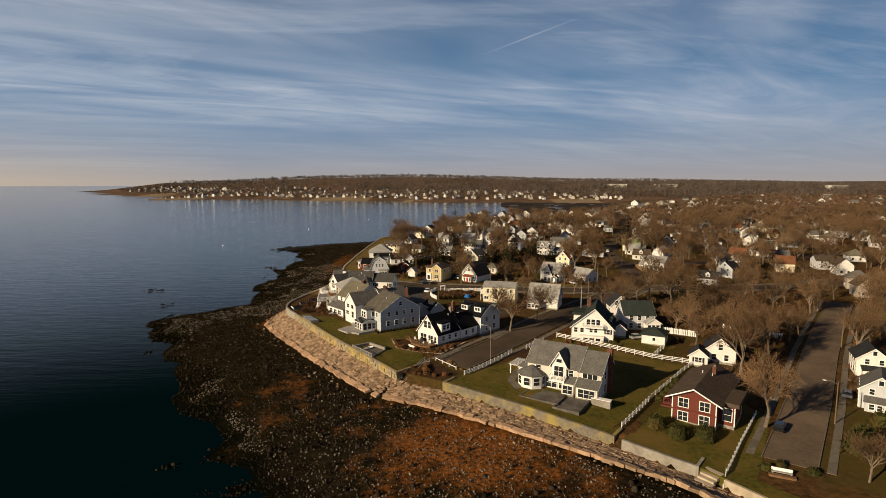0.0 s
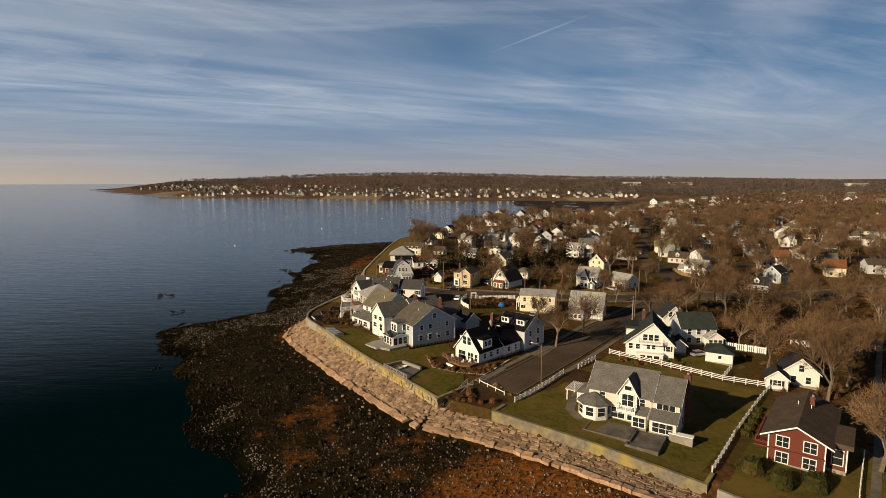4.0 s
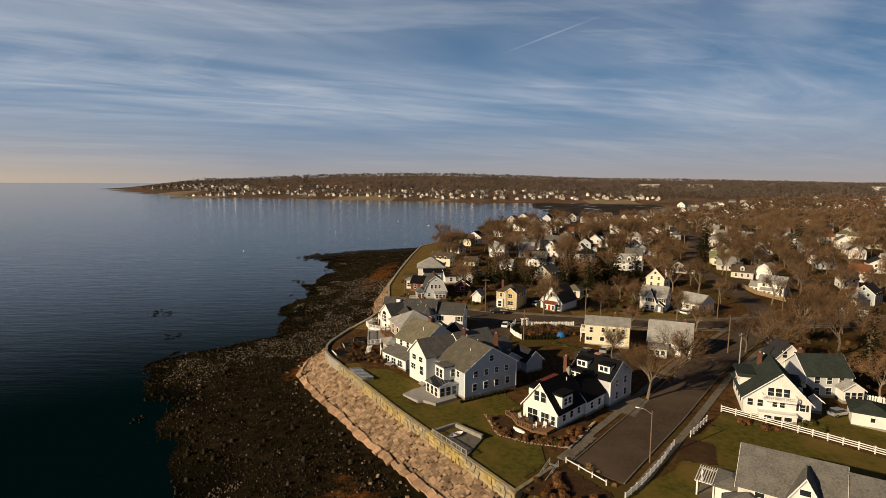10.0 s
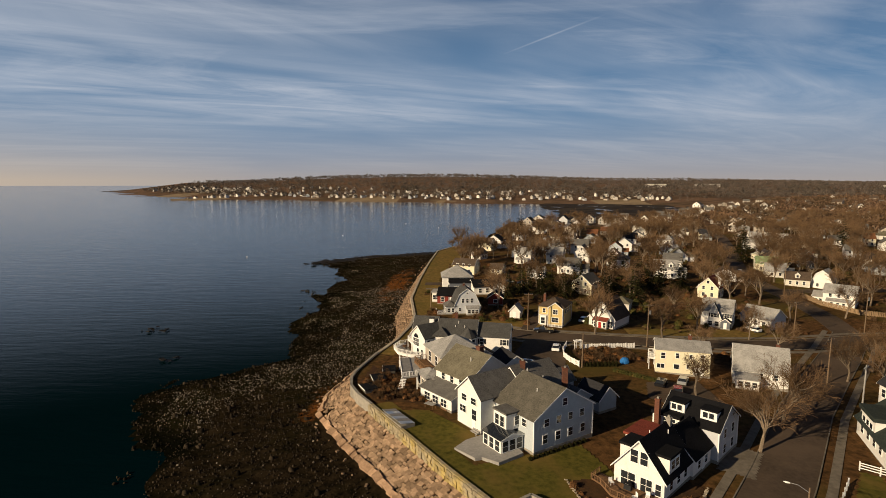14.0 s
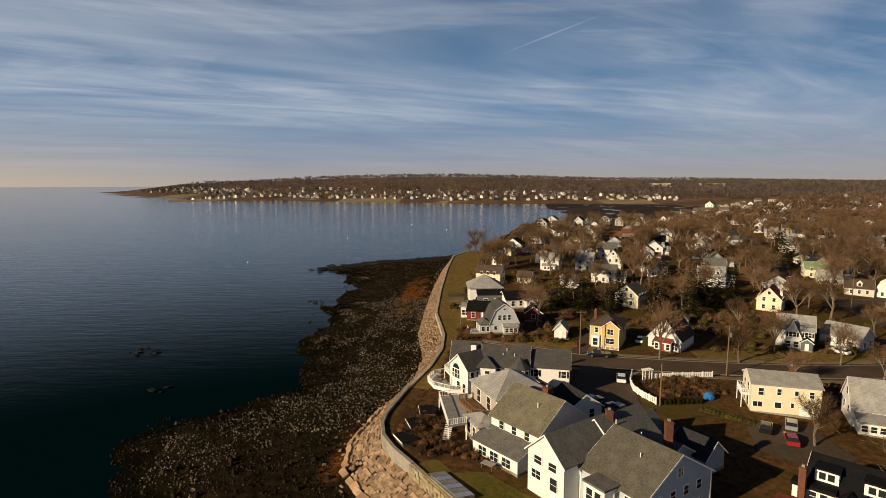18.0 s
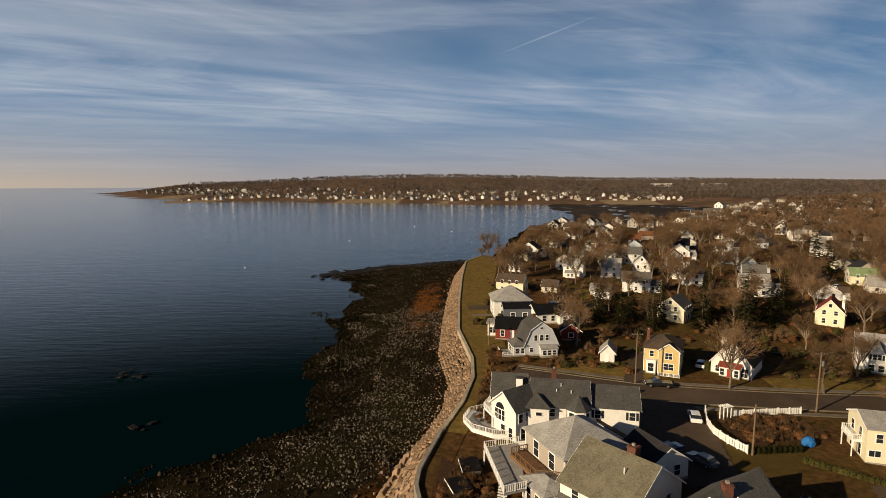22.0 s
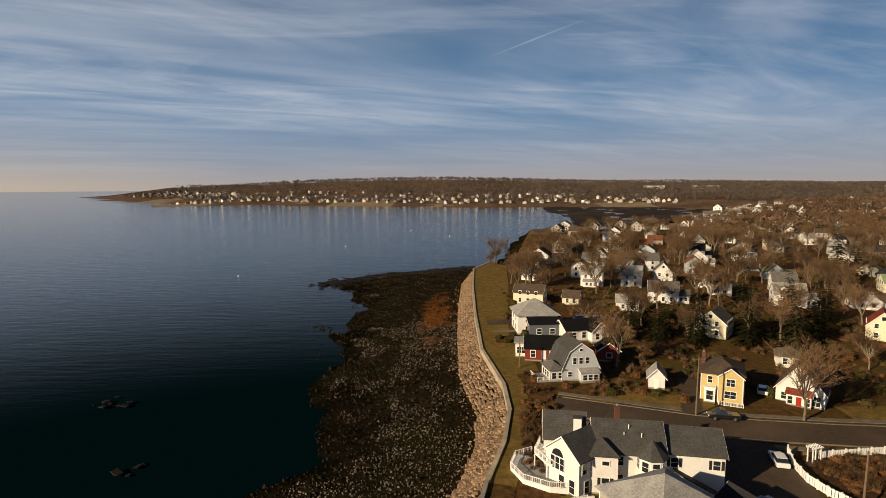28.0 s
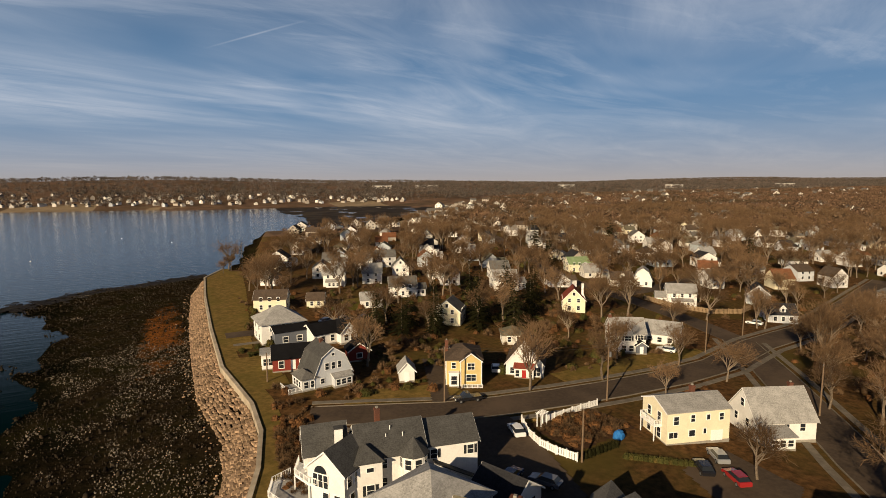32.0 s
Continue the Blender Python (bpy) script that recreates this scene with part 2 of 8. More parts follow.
M = {
    "white": siding("white_siding", (0.74, 0.72, 0.68)), "cream": siding("cream_siding", (0.7426, 0.6768, 0.4888)),
    "yellow": siding("yellow_siding", (0.57, 0.437, 0.19)), "blue": siding("blue_grey_siding", (0.43, 0.473, 0.4988)),
    "palegrey": siding("pale_grey_siding", (0.504, 0.522, 0.54)), "tan": siding("tan_siding", (0.378, 0.333, 0.279)), "red": siding("barn_red_siding", (0.20, 0.04, 0.03)),
    "redbrown": siding("red_brown_boards", (0.135, 0.0405, 0.0288)), "darkwall": siding("dark_siding", (0.12, 0.13, 0.15)), "greycream": siding("grey_cream_siding", (0.60, 0.57, 0.50)),
    "trim": surf("white_trim", (0.7954, 0.7857, 0.7566), (0.7178, 0.7081, 0.679), 6, 0.5, 0.1),
    "r_grey": shingle("grey_shingle", (0.128, 0.122, 0.112)), "r_light": shingle("pale_shingle", (0.3024, 0.294, 0.2772)), "r_dark": shingle("dark_shingle", (0.033, 0.033, 0.036)),
    "r_black": shingle("black_shingle", (0.0102, 0.0102, 0.0114)), "r_brown": shingle("brown_shingle", (0.0862, 0.0634, 0.0466)), "r_tan": shingle("weathered_tan_shingle", (0.14, 0.1264, 0.0896)), "r_slate": shingle("slate_grey_shingle", (0.0696, 0.0683, 0.065)), "r_mottled": shingle("mottled_grey_brown_shingle", (0.108, 0.0992, 0.08)),
    "r_green": shingle("green_grey_shingle", (0.0351, 0.0433, 0.0386)), "r_red": shingle("red_shingle", (0.192, 0.048, 0.032)), "r_orange": shingle("orange_brown_shingle", (0.1736, 0.0744, 0.0372)),
    "r_palegreen": shingle("pale_green_shingle", (0.20, 0.27, 0.14)),
    "brick": surf("brick", (0.16, 0.068, 0.044), (0.112, 0.048, 0.032), 6, 0.85, 0.5, (0.064, 0.04, 0.032), 1.5, 0.5, boards=0.09),
    "concrete": surf("concrete", (0.306, 0.2805, 0.238), (0.2295, 0.2125, 0.1785), 1.5, 0.9, 0.4, (0.153, 0.136, 0.1105), 0.35, 0.6),
    "lichen": surf("lichened_concrete", (0.197, 0.175, 0.135), (0.117, 0.102, 0.0804), 1.2, 0.9, 0.5, (0.285, 0.225, 0.066), 0.28, 0.95, coord="World"),
    "fieldstone": surf("yellow_grey_fieldstone", (0.325, 0.279, 0.186), (0.186, 0.155, 0.108), 1.3, 0.9, 0.8, (0.356, 0.263, 0.0697), 0.3, 0.7, vary=0.2, coord="World", height=0.08),
    "granite": surf("tan_granite", (0.335, 0.233, 0.151), (0.207, 0.139, 0.0872), 1.6, 0.9, 0.7, (0.142, 0.0977, 0.0603), 0.5, 0.5, vary=0.3, coord="World", height=0.06, island=0.42),
    "slab": surf("pale_pink_granite", (0.409, 0.27, 0.172), (0.253, 0.161, 0.0994), 1.6, 0.9, 0.7, (0.173, 0.113, 0.0687), 0.5, 0.5, vary=0.3, coord="World", height=0.06, island=0.42),
    "pebble": surf("shore_stone", (0.0422, 0.0317, 0.0208), (0.0129, 0.00992, 0.00645), 0.7, 0.9, 0.3, (0.00794, 0.00645, 0.00397), 0.12, 0.7, coord="World", spec=0.02, island=0.7),
    "paleshore": surf("pale_shore_stone", (0.205, 0.1747, 0.1378), (0.0861, 0.07216, 0.05412), 0.9, 0.9, 0.3, (0.082, 0.0615, 0.041), 0.1, 0.6, coord="World", spec=0.03, island=0.8),
    "asphalt": surf("asphalt", (0.0803, 0.059, 0.0422), (0.0547, 0.0407, 0.0294), 1.5, 0.9, 0.2, (0.108, 0.078, 0.0544), 0.09, 0.7, coord="World", spec=0.05),
    "oldasphalt": surf("oldasphalt", (0.141, 0.103, 0.0717), (0.0957, 0.0712, 0.05), 1.5, 0.9, 0.2, (0.189, 0.137, 0.0925), 0.09, 0.7, coord="World", spec=0.05),
    "paving": surf("concrete_paving", (0.184, 0.159, 0.125), (0.133, 0.114, 0.0886), 1.2, 0.9, 0.2, (0.0886, 0.0738, 0.0554), 0.3, 0.5, coord="World"),
    "lawn": surf("winter_lawn", (0.118, 0.0977, 0.0206), (0.0546, 0.052, 0.0112), 1.1, 0.95, 0.6, (0.157, 0.104, 0.0308), 0.11, 0.8, coord="World", height=0.05, spec=0.02),
    "drygrass": surf("dry_shore_grass", (0.206, 0.133, 0.0406), (0.0987, 0.0686, 0.0203), 0.8, 0.95, 0.6, (0.103, 0.0858, 0.0203), 0.09, 0.6, coord="World", height=0.06, spec=0.02),
    "palewall": surf("pale_shore_wall_stone", (0.476, 0.408, 0.306), (0.34, 0.2805, 0.204), 0.8, 0.9, 0.5, (0.221, 0.1785, 0.1275), 0.3, 0.5, coord="World"),
    "litter": surf("leaf_litter", (0.13, 0.0674, 0.0261), (0.0356, 0.0206, 0.00872), 0.9, 0.95, 0.7, (0.072, 0.0562, 0.0151), 0.05, 0.8, coord="World", height=0.06, spec=0.02),
    "bed": surf("planting_bed", (0.0692, 0.0346, 0.0176), (0.0346, 0.022, 0.0126), 2.2, 0.95, 0.9, (0.101, 0.0566, 0.0189), 0.3, 0.5, coord="World", height=0.1),
    "sand": surf("sand", (0.289, 0.2125, 0.1275), (0.204, 0.153, 0.0935), 0.15, 0.95, 0.2, (0.119, 0.0935, 0.0595), 0.02, 0.6, coord="World"),
    "mud": surf("wet_mud", (0.0375, 0.0285, 0.0195), (0.0165, 0.01275, 0.009), 0.06, 0.8, 0.4, (0.06375, 0.048, 0.03), 0.02, 0.7, coord="World", height=0.1, spec=0.03),
    "farwall": surf("distant_house_wall", (0.70, 0.66, 0.59), (0.44, 0.41, 0.36), 0.03, 0.8, 0.0, vary=0.3, coord="World", island=0.4),
    # far-shore woods: greyer copy of the woods, distance haze put into its colour
    "hazewoods": surf("haze_greyed_far_woods", (0.135, 0.108, 0.090), (0.080, 0.066, 0.056), 0.05, 0.95, 0.0, (0.036, 0.036, 0.0288), 0.008, 0.5, coord="World", spec=0.02, island=0.4),
    "tanboard": surf("tan_fence_board", (0.306, 0.2125, 0.119), (0.2125, 0.1445, 0.085), 3, 0.9, 0.3, (0.153, 0.1105, 0.0765), 0.7, 0.5),
    "wood": surf("weathered_deck_wood", (0.208, 0.12, 0.064), (0.136, 0.076, 0.04), 3, 0.85, 0.3, (0.088, 0.056, 0.032), 0.8, 0.4),
    "greydeck": surf("grey_deck", (0.34, 0.323, 0.2975), (0.255, 0.2465, 0.2295), 2.5, 0.85, 0.3, (0.187, 0.1785, 0.17), 0.5, 0.4),
    "flagstone": surf("grey_flagstone", (0.16, 0.144, 0.124), (0.096, 0.088, 0.076), 1.2, 0.9, 0.5, (0.064, 0.056, 0.044), 0.4, 0.6, coord="World"),
    "pole": surf("utility_pole_wood", (0.192, 0.136, 0.088), (0.12, 0.084, 0.056), 4, 0.9, 0.4),
    "metal": surf("galvanised_metal", (0.30, 0.30, 0.30), (0.22, 0.22, 0.22), 5, 0.5, 0.1, metal=0.7),
    "bark": surf("grey_brown_bark", (0.2125, 0.1658, 0.119), (0.1105, 0.085, 0.0612), 4, 0.95, 0.6, vary=0.3),
    "twig": surf("bare_twigs", (0.187, 0.117, 0.0635), (0.0816, 0.0506, 0.0281), 0.35, 0.95, 0.0, vary=0.4, spec=0.02, island=0.3),
    "russet": surf("russet_leaves", (0.156, 0.0741, 0.02964), (0.0663, 0.0351, 0.01716), 1.1, 0.9, 0.0, vary=0.4, spec=0.02),
    "needle": surf("dark_needles", (0.0221, 0.0205, 0.00756), (0.011, 0.0114, 0.00432), 2, 0.9, 0.0, vary=0.3, spec=0.02),
    "hedge": surf("olive_hedge", (0.0619, 0.0587, 0.0162), (0.0338, 0.0344, 0.0108), 3, 0.9, 0.0, (0.101, 0.0607, 0.018), 0.5, 0.5, vary=0.3),
    "tan_grass": surf("dry_ornamental_grass", (0.42, 0.28, 0.11), (0.28, 0.17, 0.06), 4, 0.9, 0.0, vary=0.2),
    "rubber": surf("tyre_rubber", (0.02, 0.02, 0.02), (0.03, 0.03, 0.03), 8, 0.9, 0.1),
    "bluecloth": surf("blue_tarpaulin", (0.03, 0.16, 0.42), (0.02, 0.11, 0.32), 3, 0.6, 0.3),
    "shutter": surf("black_shutter", (0.02, 0.022, 0.024), (0.03, 0.03, 0.032), 6, 0.6, 0.1),
    "reddoor": surf("red_door", (0.35, 0.03, 0.025), (0.27, 0.025, 0.02), 5, 0.5, 0.1),
    "woods": surf("far_bare_woods", (0.175, 0.107, 0.0655), (0.0762, 0.0488, 0.032), 0.05, 0.95, 0.0, (0.0359, 0.0339, 0.0203), 0.008, 0.6, coord="World", spec=0.02, island=0.5),
}


def paint(name, c, rough=0.25, metal=0.0):
    m = surf(name, c, tuple(v * 0.93 for v in c), 8, rough, 0.0, metal=metal, spec=0.5)
    m.node_tree.nodes["Principled BSDF"].inputs["Coat Weight"].default_value = 0.6
    return m


M.update({"car_white": paint("white_car_paint", (0.75, 0.75, 0.74)), "car_black": paint("black_car_paint", (0.012, 0.012, 0.014)), "car_red": paint("red_car_paint", (0.28, 0.02, 0.02)),
          "car_silver": paint("silver_car_paint", (0.45, 0.46, 0.47), 0.3, 0.5), "car_blue": paint("dark_blue_car_paint", (0.02, 0.04, 0.09)), "car_grey": paint("grey_car_paint", (0.12, 0.12, 0.13))})

glass = bpy.data.materials.new("window_glass")
glass.use_nodes = True
gb = glass.node_tree.nodes["Principled BSDF"]
gb.inputs["Base Color"].default_value, gb.inputs["Roughness"].default_value, gb.inputs["IOR"].default_value = (0.018, 0.021, 0.025, 1), 0.04, 1.5
M["glass"] = glass

# water: dark body, small ripples drawn out along the swell
water_m = bpy.data.materials.new("sea_water")
water_m.use_nodes = True
nt = water_m.node_tree
wb = nt.nodes["Principled BSDF"]
wb.inputs["Base Color"].default_value, wb.inputs["Roughness"].default_value, wb.inputs["IOR"].default_value = (0.0006, 0.0062, 0.0082, 1), 0.085, 1.33
pos = nt.nodes.new("ShaderNodeNewGeometry")
mp = nt.nodes.new("ShaderNodeMapping")
mp.inputs["Rotation"].default_value, mp.inputs["Scale"].default_value = (0, 0, radians(-18)), (0.12, 0.5, 1)
nt.links.new(pos.outputs["Position"], mp.inputs[0])
n1 = nt.nodes.new("ShaderNodeTexNoise")
n1.inputs["Scale"].default_value, n1.inputs["Detail"].default_value, n1.inputs["Roughness"].default_value = 0.55, 5.0, 0.6
nt.links.new(mp.outputs[0], n1.inputs["Vector"])
bp = nt.nodes.new("ShaderNodeBump")
bp.inputs["Strength"].default_value, bp.inputs["Distance"].default_value = 0.45, 0.5
nt.links.new(n1.outputs["Fac"], bp.inputs["Height"])
nt.links.new(bp.outputs[0], wb.inputs["Normal"])
# gloss rises as the view flattens
lw = nt.nodes.new("ShaderNodeLayerWeight")
lw.inputs["Blend"].default_value = 0.5
gl = nt.nodes.new("ShaderNodeMapRange")
for k, v in (("From Min", 0.66), ("From Max", 0.98), ("To Min", 0.0), ("To Max", 1.0)):
    gl.inputs[k].default_value = v
nt.links.new(lw.outputs["Facing"], gl.inputs[0])
gp = nt.nodes.new("ShaderNodeMath")
gp.operation, gp.inputs[1].default_value = "POWER", 2.3
gs = nt.nodes.new("ShaderNodeMath")
gs.operation, gs.inputs[1].default_value = "MULTIPLY", 0.56
nt.links.new(gl.outputs[0], gp.inputs[0])
nt.links.new(gp.outputs[0], gs.inputs[0])
nt.links.new(gs.outputs[0], wb.inputs["Specular IOR Level"])
wb.inputs["Specular Tint"].default_value = (0.48, 0.95, 1.0, 1)
M["water"] = water_m

# tidal flat: black-brown stones and weed, with rust-coloured weed where the mesh says so
beach = surf("tidal_flat", (0.026, 0.018, 0.0095), (0.003, 0.0026, 0.0018), 0.55, 0.95, 1.0, (0.013, 0.012, 0.004), 0.06, 0.6, coord="World", height=0.3, spec=0.0)
nt = beach.node_tree
bsdf = nt.nodes["Principled BSDF"]
old = bsdf.inputs["Base Color"].links[0].from_socket
at = nt.nodes.new("ShaderNodeAttribute")
at.attribute_name = "weed"
pos = nt.nodes.new("ShaderNodeNewGeometry")
wn = nt.nodes.new("ShaderNodeTexNoise")
wn.inputs["Scale"].default_value, wn.inputs["Detail"].default_value, wn.inputs["Roughness"].default_value = 0.22, 7.0, 0.68
nt.links.new(pos.outputs["Position"], wn.inputs["Vector"])
ad = nt.nodes.new("ShaderNodeMath")
ad.operation = "ADD"
nt.links.new(at.outputs["Fac"], ad.inputs[0])
nt.links.new(wn.outputs["Fac"], ad.inputs[1])
mr = nt.nodes.new("ShaderNodeMapRange")
mr.inputs["From Min"].default_value, mr.inputs["From Max"].default_value = 0.88, 1.14
nt.links.new(ad.outputs[0], mr.inputs[0])
mxn = nt.nodes.new("ShaderNodeMix")
mxn.data_type = "RGBA"
nt.links.new(mr.outputs[0], mxn.inputs[0])
nt.links.new(old, mxn.inputs[6])
rn = nt.nodes.new("ShaderNodeTexNoise")
rn.inputs["Scale"].default_value, rn.inputs["Detail"].default_value, rn.inputs["Roughness"].default_value = 1.3, 6.0, 0.7
nt.links.new(pos.outputs["Position"], rn.inputs["Vector"])
rr = nt.nodes.new("ShaderNodeValToRGB")
rr.color_ramp.elements[0].position, rr.color_ramp.elements[0].color = 0.33, (0.018, 0.010, 0.004, 1)
rr.color_ramp.elements[1].position, rr.color_ramp.elements[1].color = 0.68, (0.30, 0.108, 0.025, 1)
nt.links.new(rn.outputs["Fac"], rr.inputs[0])
nt.links.new(rr.outputs[0], mxn.inputs[7])
wet = nt.nodes.new("ShaderNodeAttribute")
wet.attribute_name = "wet"
mw = nt.nodes.new("ShaderNodeMix")
mw.data_type = "RGBA"
nt.links.new(wet.outputs["Fac"], mw.inputs[0])
nt.links.new(mxn.outputs[2], mw.inputs[6])
mw.inputs[7].default_value = (0.0035, 0.0036, 0.002, 1)
nt.links.new(mw.outputs[2], bsdf.inputs["Base Color"])
M["beach"] = beach

# ---- the land, placed and sloped to fit the camera's view ----
WALL = [(150, -60), (90, 20), (57, 66), (40.4, 87.5), (28.6, 96.8), (14.9, 107.1), (-1.2, 117.6), (-12.0, 122.6), (-24.1, 137.6),
        (-32.0, 147.9), (-47.0, 169.0), (-52.5, 177.6), (-53.3, 186.0), (-50.7, 198.4), (-47.4, 210.0), (-45.4, 222.0), (-45.4, 234.0),
        (-48.7, 257.0), (-49.0, 292.0), (-48.4, 337.0), (-46.7, 380.0), (-38.0, 402.0), (-22.0, 430.0), (-10.0, 500.0), (8.0, 600.0), (48.0, 662.0), (120.0, 680.0)]
SHORE = [(120, -260), (60, -120), (-5, 30), (-39, 82), (-48, 96), (-56, 111), (-79, 147), (-104, 188), (-101, 203), (-87, 210), (-78, 218), (-84, 236),
         (-92, 262), (-96, 302), (-96, 346), (-101, 373), (-119, 388), (-115, 409), (-88, 435), (-58, 440), (-38, 446), (-22, 510),
         (-4, 600), (34, 667), (97, 767), (158, 837), (260, 1000), (314, 1103)]
FAR = [(374, 1174), (296, 1212), (188, 1248), (70, 1257), (-51, 1266), (-183, 1340), (-325, 1386), (-492, 1477), (-600, 1490), (-740, 1390),
       (-700, 1560), (-1000, 1820), (-1243, 2104), (-1500, 2500)]
GC = (7.83, -2.45, 1.918, -1.477, 1.422, -0.522)


def level(x, y):
    """Height of the built-up land, a slope shaped to fit the camera's view."""
    u, v = (np.clip(x, -110, 140) - 20) / 100, (np.clip(y, 90, 440) - 260) / 100
    return np.maximum(1.6, GC[0] + GC[1] * u + GC[2] * v + GC[3] * u * u + GC[4] * u * v + GC[5] * v * v)


def line_distance(px, py, line):
    best, side = np.full(px.shape, 1e9), np.zeros(px.shape)
    for (ax, ay), (bx, by) in zip(line, line[1:]):
        dx, dy = bx - ax, by - ay
        t = np.clip(((px - ax) * dx + (py - ay) * dy) / (dx * dx + dy * dy), 0, 1)
        d = np.hypot(px - ax - t * dx, py - ay - t * dy)
        s = dx * (py - ay) - dy * (px - ax)
        closer = d < best
        best, side = np.where(closer, d, best), np.where(closer, s, side)
    return best, side


def inside(px, py, ring):
    hit = np.zeros(px.shape, bool)
    for (ax, ay), (bx, by) in zip(ring, ring[1:] + ring[:1]):
        if ay == by:
            continue
        hit ^= ((ay > py) != (by > py)) & (px < (bx - ax) * (py - ay) / (by - ay) + ax)
    return hit


RING = SHORE + FAR + [(-1500, 9000), (9000, 9000), (9000, -260)]
TOWN = WALL[:-1] + [(150, 690), (215, 780), (330, 930), (480, 1080), (9000, 1080), (9000, -60)]


def wobble(x, y, s):
    return np.sin(x / s + 1.3 * np.sin(y / (s * 1.7))) * np.cos(y / (s * 1.1) + 0.8 * np.sin(x / (s * 0.6)))


def terrain(x, y):
    """Height of the ground at the arrays x, y."""
    land, town = inside(x, y, RING), inside(x, y, TOWN)
    walled = (y < 420) & (y > 60) & (line_distance(x, y, WALL)[0] < 1.1)
    ds, _ = line_distance(x, y, SHORE + FAR)
    dw, _ = line_distance(x, y, WALL)
    top = level(x, y) + 0.15 * wobble(x, y, 23)
    wide = np.interp(y, [100, 170, 200, 240, 600], [8.0, 7.0, 6.0, 4.6, 4.6])
    toe = 2.0
    slope = toe + (top - 1.9 - toe) * np.clip(1 - dw / wide, 0, 1)
    ds2 = np.maximum(ds - 2.0 + 4.6 * wobble(x, y, 9) + 2.4 * wobble(x, y, 4), 0.0)
    beach = toe * np.clip(ds2 / (ds2 + np.maximum(dw - wide, 0) + 1e-6), 0, 1) ** 0.8 + 0.16 * wobble(x, y, 3.1) - 0.12 * np.exp(-ds2 / 6)
    sea = -0.3 - np.minimum(ds * 0.03, 4)
    far = 9 + np.clip((y - 1200) / 1300, 0, 1) * 24 + 30 * np.exp(-((x + 250) / 600) ** 2 - ((y - 2300) / 500) ** 2) + 12 * np.clip((y - 1500) / 1500, 0, 1) * wobble(x + 300, y, 420)
    bank = np.minimum(far, 1.0 + ds * 0.09)
    z = np.where(town & ~walled, np.where(y > 700, np.minimum(top, 0.4 + ds * 0.06), top), np.where(dw < wide, slope, beach))
    z = np.where((y > 1000) & ~town, bank, z)
    z = np.where(town & (y > 600), np.minimum(top + np.clip((y - 700) / 1500, 0, 1) * 20, 0.4 + ds * 0.05), z)
    z = np.where(~town & (y > 640) & (y < 1100), -0.5, z)      # tidal flats at the head of the bay
    return np.where(land, z, sea)


def spread(a, b, step, lo, hi, grow=1.16):
    mid = list(np.arange(a, b + 0.01, step))
    s, v, left = step, a, []
    while v > lo:
        s = min(s * grow, 260)
        v -= s
        left.append(v)
    s, v, right = step, b, []
    while v < hi:
        s = min(s * grow, 260)
        v += s
        right.append(v)
    return np.array(left[::-1] + mid + right)


gx, gy = spread(-122, 70, 1.6, -1700, 4200), spread(70, 300, 1.6, -300, 4600)
GX, GY = np.meshgrid(gx, gy)
GZ = terrain(GX, GY)


def sheet_mesh(name, X, Y, Z, mat):
    ny, nx = X.shape
    me = bpy.data.meshes.new(name)
    idx = np.arange(nx * ny).reshape(ny, nx)
    faces = np.stack([idx[:-1, :-1], idx[:-1, 1:], idx[1:, 1:], idx[1:, :-1]], -1).reshape(-1, 4)
    me.from_pydata(np.stack([X, Y, Z], -1).reshape(-1, 3).tolist(), [], faces.tolist())
    me.materials.append(mat)
    me.shade_smooth()
    return me


ground_me = sheet_mesh("ground", GX, GY, GZ, M["litter"])
for k in ("beach", "woods", "sand"):
    ground_me.materials.append(M[k])
CX, CY = (GX[:-1, :-1] + GX[1:, 1:]) / 2, (GY[:-1, :-1] + GY[1:, 1:]) / 2
in_town = inside(CX, CY, TOWN)
sd, _ = line_distance(CX, CY, SHORE + FAR)
far_side = (CY > 1000) & ~in_town
zone = np.where(in_town, np.where(CY > 560, 2, 0), np.where(far_side, np.where(sd < 22, 3, 2), 1))
zone = np.where(in_town & (CY > 700) & (sd < 60), 3, zone)
ground_me.polygons.foreach_set("material_index", zone.astype(np.int32).ravel())
weed = ground_me.attributes.new("weed", "FLOAT", "POINT")
wd, _ = line_distance(GX, GY, WALL)
rust = 0.66 * np.exp(-((GX - 5) / 33) ** 2 - ((GY - 94) / 25) ** 2) * (wd > 6) + 0.5 * np.exp(-((GX + 60) / 5) ** 2 - ((GY - 186) / 20) ** 2)
rust += 0.62 * np.exp(-((GX + 61) / 9) ** 2 - ((GY - 325) / 60) ** 2) + 0.42 * np.exp(-((GX + 36) / 18) ** 2 - ((GY - 124) / 20) ** 2)
weed.data.foreach_set("value", np.clip(rust + 0.12 * wobble(GX, GY, 7) * (rust > 0.1), 0, 1).ravel())
wet = ground_me.attributes.new("wet", "FLOAT", "POINT")
wet.data.foreach_set("value", np.clip(1.1 - (GZ + 0.25 * wobble(GX, GY, 11) + 0.2 * wobble(GX, GY, 4)) / 0.75, 0, 1).ravel())
ground = tagged(new("ground", ground_me), "winter lawns, bare earth and dark rocky tidal shore", "ground", kind="structure")
wx, wy = np.meshgrid(np.array([-4900, -1500, -400, 0, 600, 1600]), np.array([-900, 0, 400, 900, 1600, 4900]))
water = tagged(new("water", sheet_mesh("water", wx, wy, wx * 0.0, M["water"])), "calm dark blue sea at low tide", "sea", kind="structure")


def gz(x, y):
    return float(terrain(np.array([float(x)]), np.array([float(y)]))[0])
